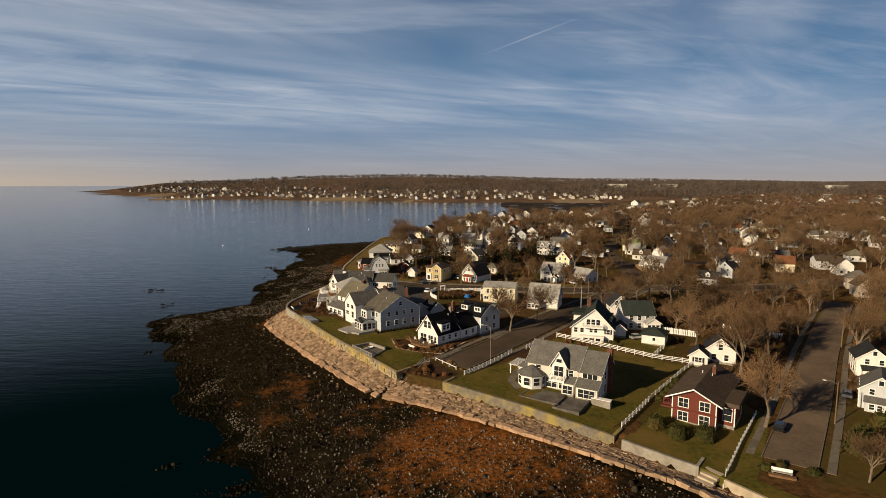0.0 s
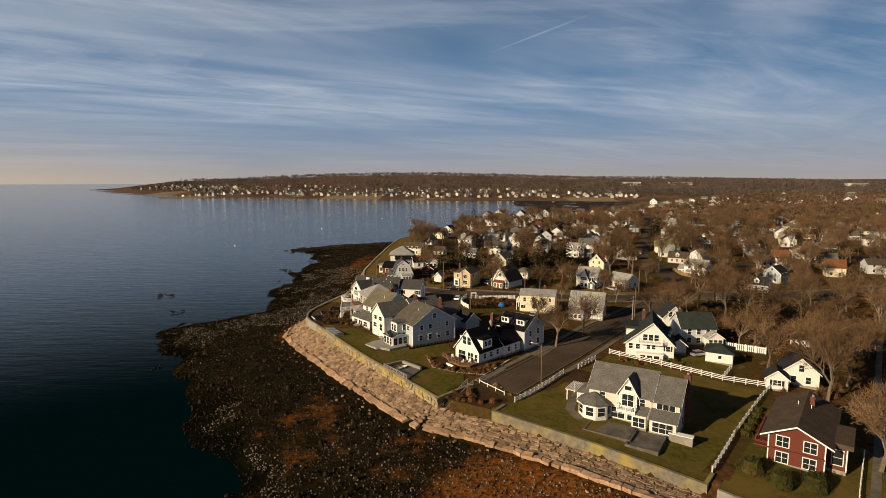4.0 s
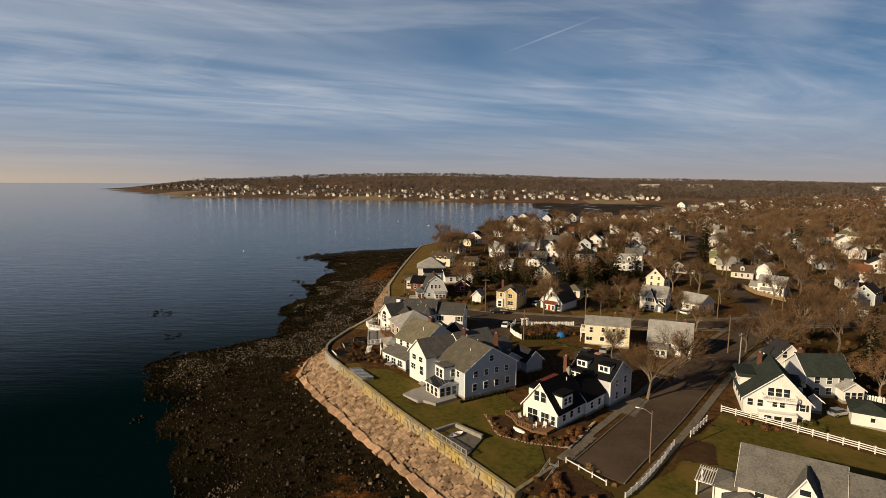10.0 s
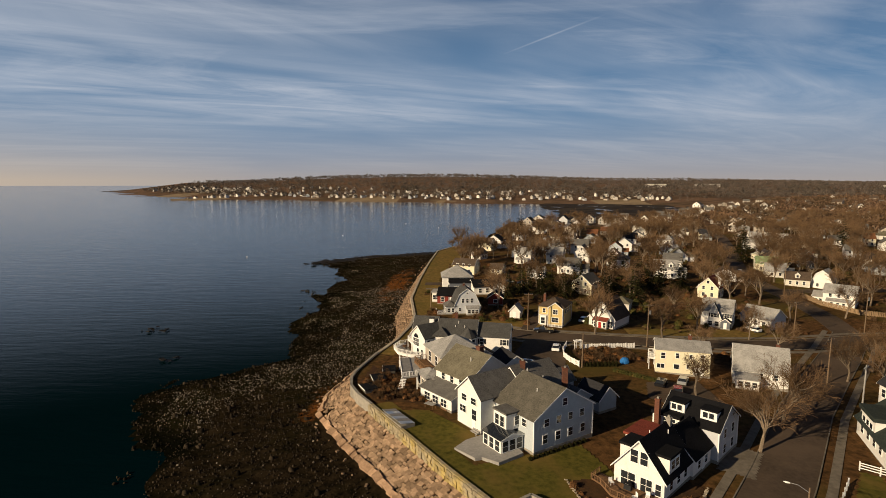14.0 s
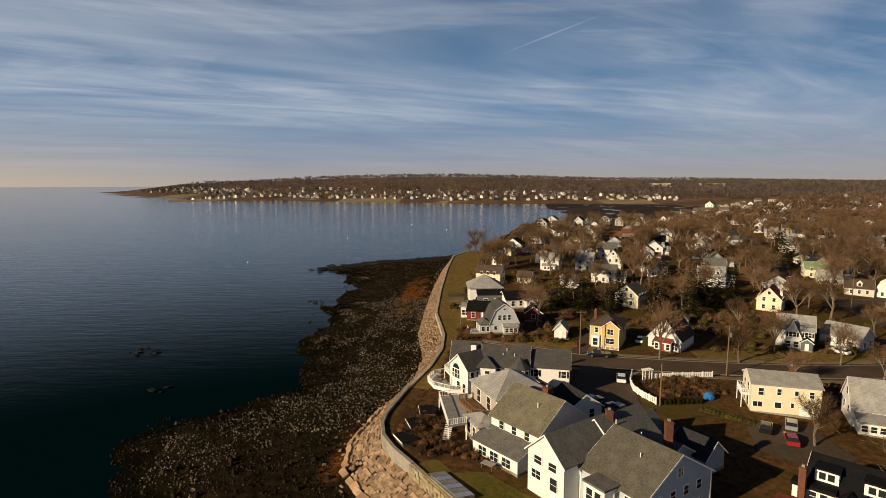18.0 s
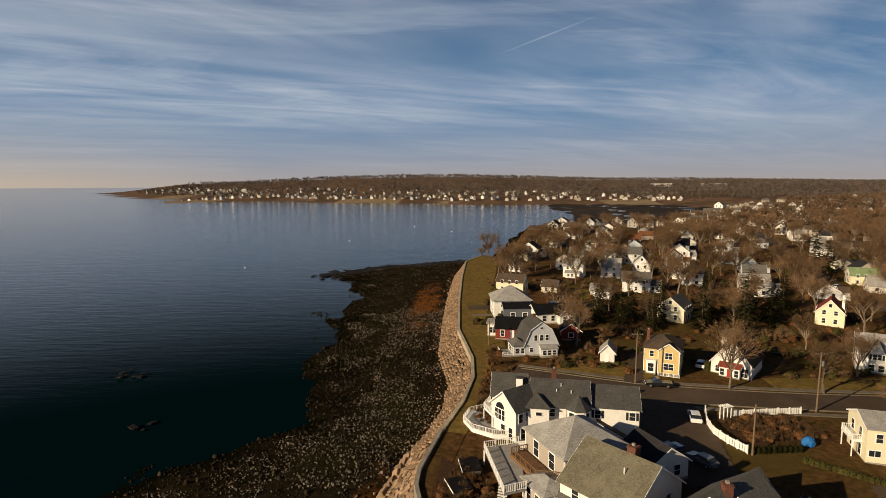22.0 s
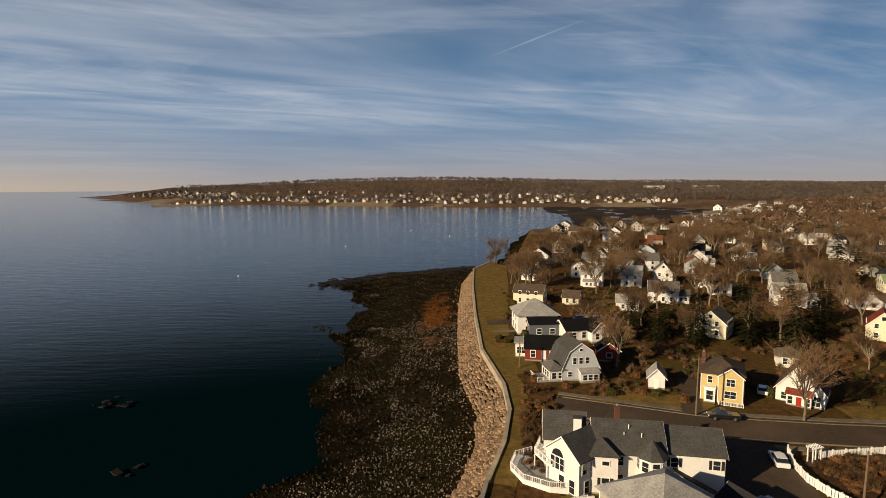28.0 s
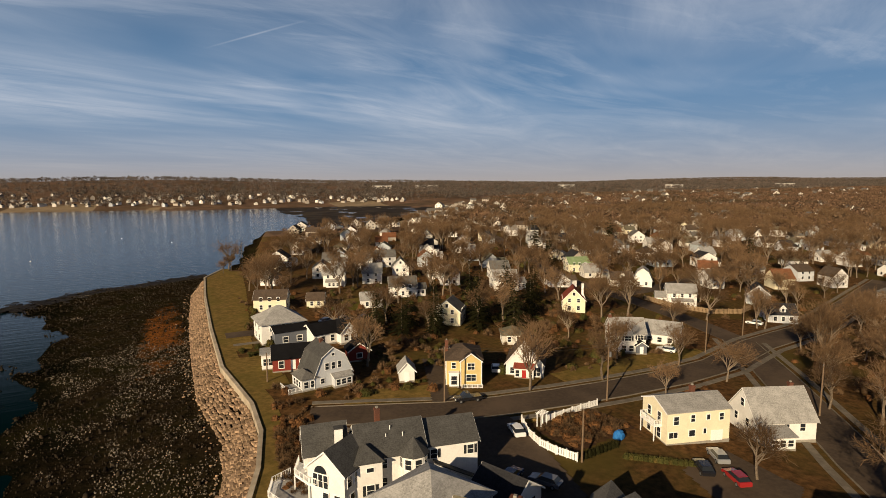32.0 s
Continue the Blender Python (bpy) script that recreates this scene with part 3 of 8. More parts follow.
# ---- building blocks ----
def mesh_of(bm, name, mat):
    me = bpy.data.meshes.new(name)
    bm.normal_update()
    bm.to_mesh(me)
    bm.free()
    for k in (mat if isinstance(mat, (list, tuple)) else [mat]):
        me.materials.append(M[k])
    return me


def part(name, bm, mat, parent, label="", m=None):
    """Links a bmesh, or a mesh shared with others, as one object under a thing or a part."""
    ob = new(name, bm if isinstance(bm, bpy.types.Mesh) else mesh_of(bm, name, mat))
    ob.parent = parent
    if m is not None:
        ob.matrix_local = m
    if label:
        ob["label"] = label
    return ob


def thing(name, label, category, m, group=""):
    ob = new(name)
    ob.empty_display_size = 0.2
    ob.matrix_world = m
    return tagged(ob, label, category, group)


def box(bm, x0, x1, y0, y1, z0, z1, m=None):
    v = [bm.verts.new(p) for p in ((x0, y0, z0), (x1, y0, z0), (x1, y1, z0), (x0, y1, z0), (x0, y0, z1), (x1, y0, z1), (x1, y1, z1), (x0, y1, z1))]
    for f in ((3, 2, 1, 0), (4, 5, 6, 7), (0, 1, 5, 4), (1, 2, 6, 5), (2, 3, 7, 6), (3, 0, 4, 7)):
        bm.faces.new([v[i] for i in f])
    if m is not None:
        bmesh.ops.transform(bm, matrix=m, verts=v)
    return v


def boxed(*a):
    bm = bmesh.new()
    box(bm, *a)
    return bm


def bar(bm, a, b, w, h=None):
    """A square bar from a to b."""
    a, b = Vector(a), Vector(b)
    d = b - a
    q = d.to_track_quat("X", "Z").to_matrix().to_4x4()
    box(bm, 0, d.length, -w / 2, w / 2, -(h or w) / 2, (h or w) / 2, Matrix.Translation(a) @ q)


def tube(bm, a, b, r0, r1, n=6):
    a, b = Vector(a), Vector(b)
    q = (b - a).to_track_quat("Z", "Y").to_matrix()
    rings = []
    for p, r in ((a, r0), (b, r1)):
        rings.append([bm.verts.new(p + q @ Vector((r * math.cos(2 * math.pi * i / n), r * math.sin(2 * math.pi * i / n), 0))) for i in range(n)])
    for i in range(n):
        bm.faces.new((rings[0][i], rings[0][(i + 1) % n], rings[1][(i + 1) % n], rings[1][i]))
    bm.faces.new(rings[1])
    bm.faces.new(rings[0][::-1])


def prism(bm, pts, y0, y1, axis):
    """A profile of (s, z) points pushed from y0 to y1; axis y: s runs along x."""
    ends = []
    for y in (y0, y1):
        ends.append([bm.verts.new((s, y, z) if axis == "y" else (y, s, z)) for s, z in pts])
    n = len(pts)
    for i in range(n):
        bm.faces.new((ends[0][i], ends[0][(i + 1) % n], ends[1][(i + 1) % n], ends[1][i]))
    bm.faces.new(ends[0][::-1])
    bm.faces.new(ends[1])
    bmesh.ops.recalc_face_normals(bm, faces=bm.faces[:])


# ---- windows and doors, shared by size; they face -y and stand on their middle ----
CACHE = {}


def win_meshes(w, h, kind):
    key = (round(w, 2), round(h, 2), kind)
    if key not in CACHE:
        t = 0.13
        plate = boxed(-w / 2 - t, w / 2 + t, -0.08, 0.02, -h / 2 - t, h / 2 + t)
        cols, rows = (1, 1) if kind == "plain" else (max(1, round(w / 0.95)), 2 if h > 1.15 else 1)
        pw, ph = (w - 0.08 * (cols - 1)) / cols, (h - 0.07 * (rows - 1)) / rows
        pane = boxed(-pw / 2, pw / 2, -0.088, -0.05, -ph / 2, ph / 2)
        spots = [(-w / 2 + pw / 2 + i * (pw + 0.08), -h / 2 + ph / 2 + j * (ph + 0.07)) for i in range(cols) for j in range(rows)]
        sw = min(0.45, w * 0.42)
        shutter = boxed(-sw / 2, sw / 2, -0.07, 0.0, -h / 2, h / 2)
        door = boxed(-w / 2, w / 2, -0.06, 0.01, -h / 2, h / 2)
        door.faces.ensure_lookup_table()
        bmesh.ops.inset_individual(door, faces=[door.faces[2]], thickness=0.12, depth=-0.025)
        CACHE[key] = (mesh_of(plate, "window", "trim"), mesh_of(pane, "pane", "glass"), mesh_of(shutter, "shutter", "shutter"), mesh_of(door, "door", "trim"), sw, spots)
    return CACHE[key]


def opening(parent, m, w, h, kind="sash"):
    plate_me, pane_me, shutter_me, door_me, sw, spots = win_meshes(w, h, "plain" if kind == "plain" else "sash")
    if kind in ("door", "garage", "reddoor"):
        d = part("garage_door" if kind == "garage" else "door", door_me, None, parent, m=m)
        if kind == "reddoor":
            d.material_slots[0].link = "OBJECT"
            d.material_slots[0].material = M["reddoor"]
            d["label"] = "red panelled door"
        return d
    f = part("window", plate_me, None, parent, m=m)
    for x, z in spots:
        part("pane", pane_me, None, f, m=Matrix.Translation((x, 0, z)))
    if kind == "shut":
        for s in (-1, 1):
            part("shutter", shutter_me, None, f, m=Matrix.Translation((s * (w / 2 + 0.16 + sw / 2), 0, 0)))
    return f


SIDES = {"f": 0, "r": 90, "b": 180, "l": -90}


class Block:
    """One body of a house: walls, roof, trim, footing; wins adds openings on its sides."""

    def __init__(self, house, cx, cy, w, d, eave, ridge, axis="x", roof="gable", wall="white", cover="r_grey", over=0.4, z0=0.0, yaw=0.0, ridge_at=0.0, foot=True, deep=1.6, trim=True):
        self.house, self.w, self.d, self.m = house, w, d, pose(cx, cy, z0, 0, 0, yaw)
        self.axis, self.eave, self.ridge = axis, eave, ridge
        half, length = (w / 2, d) if axis == "y" else (d / 2, w)
        base = -deep if z0 <= 0.01 else 0.0
        bm = bmesh.new()
        rb = bmesh.new()
        t = 0.16
        if roof == "hip" or roof == "flat":
            box(bm, -w / 2, w / 2, -d / 2, d / 2, base, eave)
            X, Y = w / 2 + over, d / 2 + over
            if roof == "flat":
                box(rb, -X, X, -Y, Y, eave + 0.002, ridge)
            else:
                k = abs(X - Y)
                lo = [rb.verts.new(p) for p in ((-X, -Y, eave), (X, -Y, eave), (X, Y, eave), (-X, Y, eave))]
                up = [rb.verts.new((v.co.x, v.co.y, eave + t)) for v in lo]
                top = [rb.verts.new(p) for p in (((-k, 0, ridge), (k, 0, ridge)) if X > Y else ((0, -k, ridge), (0, k, ridge)))] if k > 0.05 else [rb.verts.new((0, 0, ridge))] * 2
                rb.faces.new(lo[::-1])
                for i in range(4):
                    rb.faces.new((lo[i], lo[(i + 1) % 4], up[(i + 1) % 4], up[i]))
                a, b = top
                if a is b:
                    for i in range(4):
                        rb.faces.new((up[i], up[(i + 1) % 4], a))
                elif X > Y:
                    for f in ((up[0], up[1], b, a), (up[1], up[2], b), (up[2], up[3], a, b), (up[3], up[0], a)):
                        rb.faces.new(f)
                else:
                    for f in ((up[0], up[1], a), (up[1], up[2], b, a), (up[2], up[3], b), (up[3], up[0], a, b)):
                        rb.faces.new(f)
        else:
            if roof == "gable":
                prof = [(-half, eave), (ridge_at, ridge), (half, eave)]
            elif roof == "gambrel":
                prof = [(-half, eave), (-half * 0.62, eave + (ridge - eave) * 0.66), (0, ridge), (half * 0.62, eave + (ridge - eave) * 0.66), (half, eave)]
            else:  # a single slope, low at the front
                prof = [(-half, eave), (half, ridge)]
            prism(bm, [(-half, base)] + prof + [(half, base)], -length / 2, length / 2, axis)
            (s0, z0_), (s1, z1_) = prof[0], prof[1]
            (s3, z3_), (s2, z2_) = prof[-1], prof[-2]
            kl, kr = (z1_ - z0_) / (s1 - s0), (z2_ - z3_) / (s3 - s2)
            line = [(s0 - over, z0_ - kl * over)] + prof[1:-1] + [(s3 + over, z3_ - kr * over)]
            ring = [(s, z + t) for s, z in line] + [(s, z + 0.012) for s, z in line[::-1]]
            prism(rb, ring, -length / 2 - over * 0.8, length / 2 + over * 0.8, axis)
            if trim:
                for y in (-length / 2 - over * 0.8 - 0.04, length / 2 + over * 0.8):
                    tb = bmesh.new()
                    prism(tb, [(s, z + 0.13) for s, z in line] + [(s, z - 0.12) for s, z in line[::-1]], y, y + 0.04, axis)
                    part("rake_trim", tb, "trim", house, m=self.m)
        part("wall", bm, wall, house, m=self.m)
        part("roof", rb, cover, house, m=self.m)
        if trim and wall in ("blue", "yellow", "palegrey", "tan", "redbrown") and z0 <= 0.01 and eave > 2.8:
            for sx in (-1, 1):
                for sy in (-1, 1):
                    part("corner_board", boxed(sx * w / 2 - 0.09, sx * w / 2 + 0.09, sy * d / 2 - 0.09, sy * d / 2 + 0.09, 0.3, eave - 0.02), "trim", house, m=self.m)
        if foot and z0 <= 0.01:
            part("footing", boxed(-w / 2 - 0.04, w / 2 + 0.04, -d / 2 - 0.04, d / 2 + 0.04, base, 0.35), "concrete", house, m=self.m)

    def on_roof(self, a, s):
        half = (self.w if self.axis == "y" else self.d) / 2
        x, y = (a, s) if self.axis == "x" else (s, a)
        k = (self.ridge - self.eave) / half
        deg = math.degrees(math.atan(k)) * (1 if s < 0 else -1)
        tilt = pose(0, 0, 0, deg, 0, 0) if self.axis == "x" else pose(0, 0, 0, 0, -deg, 0)
        return self.m @ pose(x, y, self.ridge - k * abs(s) + 0.17), tilt

    def vent(self, a, s, h=0.6):
        m, _ = self.on_roof(a, s)
        bm = bmesh.new()
        tube(bm, (0, 0, -0.2), (0, 0, h), 0.07, 0.07, 8)
        part("vent_pipe", bm, "trim", self.house, m=m)
        return self

    def skylight(self, a, s, w=0.8, h=1.1):
        m, tilt = self.on_roof(a, s)
        f = part("skylight", boxed(-w / 2, w / 2, -h / 2, h / 2, -0.1, 0.1), "shutter", self.house, m=m @ tilt)
        part("pane", boxed(-w / 2 + 0.08, w / 2 - 0.08, -h / 2 + 0.08, h / 2 - 0.08, 0.1, 0.115), "glass", f)
        return self

    def win(self, side, u, z, w=0.95, h=1.45, kind="sash"):
        a = SIDES[side]
        out = (self.d if side in "fb" else self.w) / 2
        opening(self.house, self.m @ pose(0, 0, 0, 0, 0, a) @ Matrix.Translation((u, -out - 0.004, z)), w, h, kind)
        return self

    def row(self, side, n, z, w=0.95, h=1.45, kind="sash", span=0.8, shift=0.0):
        width = (self.w if side in "fb" else self.d) * span
        for i in range(n):
            self.win(side, shift + (-width / 2 + width * (i + 0.5) / n), z, w, h, kind)
        return self


def chimney(house, x, y, top, w=0.8, base=0.0, mat="brick"):
    bm = bmesh.new()
    box(bm, -w / 2, w / 2, -w / 2, w / 2, base, top)
    box(bm, -w / 2 - 0.07, w / 2 + 0.07, -w / 2 - 0.07, w / 2 + 0.07, top - 0.28, top - 0.1)
    c = part("chimney", bm, mat, house, m=pose(x, y, 0))
    part("flue", boxed(-0.17, 0.17, -0.17, 0.17, top, top + 0.3), "concrete", c)


def porch_round(house, x, y, r, eave, peak, wall, cover, sides=8, glazed=True, z0=-1.2):
    bm, rb = bmesh.new(), bmesh.new()
    ang = [math.pi * (2 * i + 1) / sides for i in range(sides)]
    for b, z_lo, z_hi, k in ((bm, z0, eave, r), (rb, eave + 0.003, eave + 0.15, r + 0.35)):
        lo = [b.verts.new((k * math.cos(a), k * math.sin(a), z_lo)) for a in ang]
        hi = [b.verts.new((k * math.cos(a), k * math.sin(a), z_hi)) for a in ang]
        for i in range(sides):
            b.faces.new((lo[i], lo[(i + 1) % sides], hi[(i + 1) % sides], hi[i]))
        if b is rb:
            tip = b.verts.new((0, 0, peak))
            for i in range(sides):
                b.faces.new((hi[i], hi[(i + 1) % sides], tip))
            b.faces.new(lo[::-1])
        else:
            b.faces.new(hi)
    m = pose(x, y, 0)
    part("bay", bm, wall, house, m=m)
    part("bay_roof", rb, cover, house, m=m)
    if glazed:
        side = 2 * r * math.sin(math.pi / sides)
        for i in range(sides):
            a = 2 * math.pi * i / sides
            opening(house, m @ pose(0, 0, 0, 0, 0, math.degrees(a) + 90) @ Matrix.Translation((0, -r * math.cos(math.pi / sides) - 0.004, eave - 1.15)), side * 0.62, 1.5)


def railing(parent, pts, h, mat, closed=False, step=1.6, rails=(0.95, 0.12), balusters=True, name="railing", label=""):
    """Posts, rails and balusters along points (x, y, z) in the parent's frame."""
    seq = list(pts) + ([pts[0]] if closed else [])
    post_me = None
    for a, b in zip(seq, seq[1:]):
        a, b = Vector(a), Vector(b)
        n = max(1, round((b - a).length / step))
        for i in range(n + (1 if b == Vector(seq[-1]) and not closed else 0)):
            p = a.lerp(b, i / n)
            if post_me is None:
                post_me = mesh_of(boxed(-0.06, 0.06, -0.06, 0.06, 0, h), "post", mat)
            part("post", post_me, None, parent, m=Matrix.Translation(p))
        bm = bmesh.new()
        for r in rails:
            bar(bm, a + Vector((0, 0, h * r)), b + Vector((0, 0, h * r)), 0.07, 0.09)
        if balusters:
            k = max(2, int((b - a).length / 0.3))
            for i in range(1, k):
                p = a.lerp(b, i / k)
                box(bm, p.x - 0.025, p.x + 0.025, p.y - 0.025, p.y + 0.025, p.z + h * rails[-1], p.z + h * rails[0])
        part("rail", bm, mat, parent)


def deck(parent, poly, z, mat, thick=0.25, name="deck", skirt=True):
    bm = bmesh.new()
    top = [bm.verts.new((x, y, z)) for x, y in poly]
    low = [bm.verts.new((x, y, z - (thick if not skirt else z + 1.2))) for x, y in poly]
    n = len(poly)
    for i in range(n):
        bm.faces.new((low[i], low[(i + 1) % n], top[(i + 1) % n], top[i]))
    bm.faces.new(top)
    bm.faces.new(low[::-1])
    bmesh.ops.recalc_face_normals(bm, faces=bm.faces[:])
    return part(name, bm, mat, parent)


def site(x, y, yaw, r=4.0):
    z = np.mean([gz(x + a * r, y + b * r) for a in (-1, 1) for b in (-1, 1)])
    return pose(x, y, z, 0, 0, yaw)


# ---- houses along the water, from the wall inland ----
DONE = []          # plan places that are taken: x, y, radius


def house(label, x, y, yaw, name="house", r=8.0, category="house", size=1.0, tall=1.0):
    DONE.append((x, y, r))
    return thing(name, label, category, site(x, y, yaw) @ Matrix.Diagonal((size, size, size * tall, 1)))


# grey-roofed house on the walled lawn
h = house("grey-roofed cream house with front gable and round porch on a lawn", 27.2, 118.9, -31, r=10, size=1.06)
Block(h, -3.2, 0.3, 10.8, 8.6, 5.2, 8.6, "x", wall="greycream", cover="r_grey").win("f", -3.0, 4.1, 1.0, 1.2).win("f", 3.4, 4.1, 1.8, 1.2).row("f", 2, 1.5, 2.2, 1.8, span=0.5, shift=1.2).row("b", 4, 4.0).row("l", 2, 4.0).row("l", 2, 1.5)
Block(h, 4.5, 0.0, 4.4, 8.0, 5.0, 8.1, "x", wall="greycream", cover="r_grey").win("f", 0, 4.2, 2.9, 1.1).row("b", 2, 4).row("r", 2, 4.0).row("r", 2, 1.5)
Block(h, 4.5, -5.1, 4.2, 2.2, 2.5, 3.5, "x", "shed", wall="greycream", cover="r_grey", over=0.25).win("f", 0, 1.3, 3.2, 1.6)
Block(h, 0.6, -4.9, 2.4, 1.8, 2.6, 3.4, "x", "shed", wall="greycream", cover="r_grey", over=0.2).win("f", 0, 1.3, 1.9, 1.6)
g = Block(h, -1.6, -3.1, 3.0, 3.2, 2.9, 5.4, "y", wall="white", cover="r_grey", z0=2.9).win("f", 0, 1.45, 1.9, 2.0).win("f", 0, 3.6, 1.1, 0.7, "plain")
railing(h, [(-3.1, -4.7, 2.8), (-3.1, -6.0, 2.8), (-0.1, -6.0, 2.8), (-0.1, -4.7, 2.8)], 1.0, "trim")
deck(h, [(-3.2, -6.1), (0, -6.1), (0, -4.0), (-3.2, -4.0)], 2.8, "trim", 0.3, "balcony", False)
porch_round(h, -7.4, -4.6, 2.7, 3.0, 4.7, "white", "r_grey")
Block(h, -9.7, 0.8, 3.4, 4.6, 2.8, 3.8, "y", "hip", wall="white", cover="r_grey").win("f", 0, 1.3, 1.8, 1.7).win("l", 0, 1.3, 0.9, 2.0, "door")
chimney(h, 6.95, 0.8, 8.9, 1.0)
t_ = thing("pergola", "white slatted pergola over the side porch", "pergola", h.matrix_world.copy())
for px in (-13.6, -11.6):
    for py in (-1.4, 2.6):
        part("post", boxed(px - 0.09, px + 0.09, py - 0.09, py + 0.09, -0.8, 2.7), "trim", t_)
for py in (-1.4, 2.6):
    part("beam", boxed(-13.9, -11.3, py - 0.07, py + 0.07, 2.7, 2.9), "trim", t_)
for k in range(9):
    part("slat", boxed(-13.9 + 0.3 * k, -13.8 + 0.3 * k, -1.8, 3.0, 2.9, 3.02), "trim", t_)
for poly, k, z in ((((-6.9, -11.2), (0.4, -11.2), (0.4, -7.4), (-6.9, -7.4)), "flagstone", 0.3), (((0.5, -12.6), (5.0, -12.6), (5.0, -6.2), (0.5, -6.2)), "flagstone", 0.12)):
    t_ = thing("terrace", "raised flagstone terrace with low stone edging", "terrace", h.matrix_world.copy())
    deck(t_, poly, z, k, 0.2, "paving")
    if z > 0.2:
        deck(t_, [(-4.4, -7.4), (0.4, -7.4), (0.4, -5.8), (-4.4, -5.8)], z, k, 0.2, "paving", False)
    (ax, ay), (bx, by) = poly[0], poly[2]
    for x0, x1, y0, y1 in ((ax - 0.3, bx, ay - 0.3, ay), (ax - 0.3, ax, ay, by), (bx, bx + 0.3, ay - 0.3, by)):
        part("edging_wall", boxed(x0, x1, y0, y1, -1.2, z + 0.18), "flagstone", t_)
t_ = thing("grill_counter", "pale stone outdoor counter beside the terrace", "counter", h.matrix_world.copy())
part("body", boxed(5.6, 9.2, -6.6, -5.6, -1, 0.9), "concrete", t_)
part("worktop", boxed(5.5, 9.3, -6.7, -5.5, 0.9, 1.0), "trim", t_)

# white gabled house behind the long fence
h = house("white house with a wide front gable, balcony and green roof", 41.6, 159.1, -17.5, r=10, tall=0.84)
b = Block(h, 0, 0, 11.2, 13.6, 4.2, 10.4, "y", wall="white", cover="r_green", ridge_at=0.6, over=0.5)
for u in (-1.3, 0, 1.3):
    b.win("f", u + 0.2, 5.9, 1.0, 1.9)
b.row("f", 2, 3.1, 0.9, 1.5, span=0.3, shift=-3.6).row("f", 2, 3.2, 0.8, 1.3, span=0.22, shift=0.3).win("f", 4.2, 3.0, 0.9, 1.5, "shut").win("f", -1.6, 2.9, 0.95, 2.0, "door").row("r", 4, 2.6).row("l", 4, 2.6)
deck(h, [(-2.6, -8.4), (2.9, -8.4), (2.9, -6.7), (-2.6, -6.7)], 4.6, "trim", 0.3, "balcony", False)
railing(h, [(-2.6, -6.9, 4.6), (-2.6, -8.3, 4.6), (2.9, -8.3, 4.6), (2.9, -6.9, 4.6)], 1.0, "trim")
Block(h, 0, -7.6, 6.2, 1.8, 1.5, 1.7, "x", "flat", wall="white", cover="trim", over=0.1).row("f", 3, 0.7, 1.2, 0.9)
Block(h, -3.9, 2, 3.4, 6, 3.2, 4.0, "y", "flat", wall="white", cover="r_green", z0=3.4, foot=False).row("l", 3, 1.6, 1.0, 1.0)
Block(h, 3.4, -0.5, 3.0, 5, 3.0, 3.7, "y", "flat", wall="white", cover="r_green", z0=3.4, foot=False).row("r", 3, 1.6, 1.0, 1.0)
Block(h, 7.2, 1.5, 3.2, 5, 2.8, 4.3, "y", "gable", wall="white", cover="r_dark").row("r", 2, 1.4).win("f", 0, 1.3, 1.0, 2.0, "door")
chimney(h, -1.5, 4, 11.2, 0.8)

h = house("pale blue house with grey-green roof and white porch", 56.7, 169.1, -2.5, r=8)
Block(h, 0, 0, 9, 9, 4.6, 7.8, "x", wall="palegrey", cover="r_green").row("f", 3, 3.6).row("f", 3, 1.3, 1.0, 1.4).row("r", 2, 3.5).row("r", 2, 1.3)
Block(h, 3.4, -5.6, 4, 3, 2.7, 4.1, "y", wall="white", cover="r_light").row("f", 3, 1.4, 0.9, 1.4, span=0.9)
Block(h, -3.2, 8.0, 6, 6, 5.2, 8.2, "y", wall="white", cover="r_dark").row("f", 2, 6.0).row("l", 3, 3.4)
chimney(h, -3.4, 0.8, 8.6)

h = house("white garage with a grey-green hipped roof", 57.2, 153.6, -27.5, "garage", 5, "garage")
Block(h, 0, 0, 6.0, 6.6, 2.7, 4.3, "y", "hip", wall="white", cover="r_green").win("f", 0.2, 1.7, 0.7, 0.8).win("b", 0, 1.15, 2.6, 2.2, "garage")

h = house("small white garden house with bay window", 62.7, 138.4, -24.4, "garden_house", 4, "shed")
Block(h, 0, 0, 4.2, 4.6, 2.6, 4.3, "y", wall="white", cover="r_dark").win("f", 0, 1.5, 1.5, 1.3, "shut").win("r", 0.6, 1.5)
Block(h, 0, -2.6, 2.0, 0.8, 0.9, 1.05, "x", "flat", wall="white", cover="trim", over=0.08)
h = house("white cottage among bare trees", 70.0, 142.5, -24.4, "cottage", 7, "house")
Block(h, 0, 0, 7, 8, 3.4, 6.4, "y", wall="white", cover="r_dark").row("f", 2, 1.6).row("l", 3, 1.6).win("f", 0, 4.2)

# red chalet by the dead-end street
h = house("red-brown timber house with wide brown roof and white windows", 51.6, 110.4, -36, r=10)
b = Block(h, 0, 0, 7.8, 17.5, 5.3, 7.2, "y", wall="redbrown", cover="r_brown", over=1.2).vent(1.6, 1.0).vent(2.4, -1.0)
for z in (4.0, 1.3):
    for u in (-1.9, 1.9):
        b.win("f", u, z, 1.7, 1.7)
b.row("r", 3, 4.0).row("r", 3, 1.4).row("l", 4, 4.0, 1.3, 1.5).row("l", 4, 1.4)
deck(h, [(-6.0, -7.6), (-3.9, -7.6), (-3.9, 4), (-6.0, 4)], 2.7, "redbrown", 0.3, "balcony", False)
railing(h, [(-3.9, -7.5, 2.7), (-5.9, -7.5, 2.7), (-5.9, 4, 2.7)], 1.0, "redbrown", step=1.9)
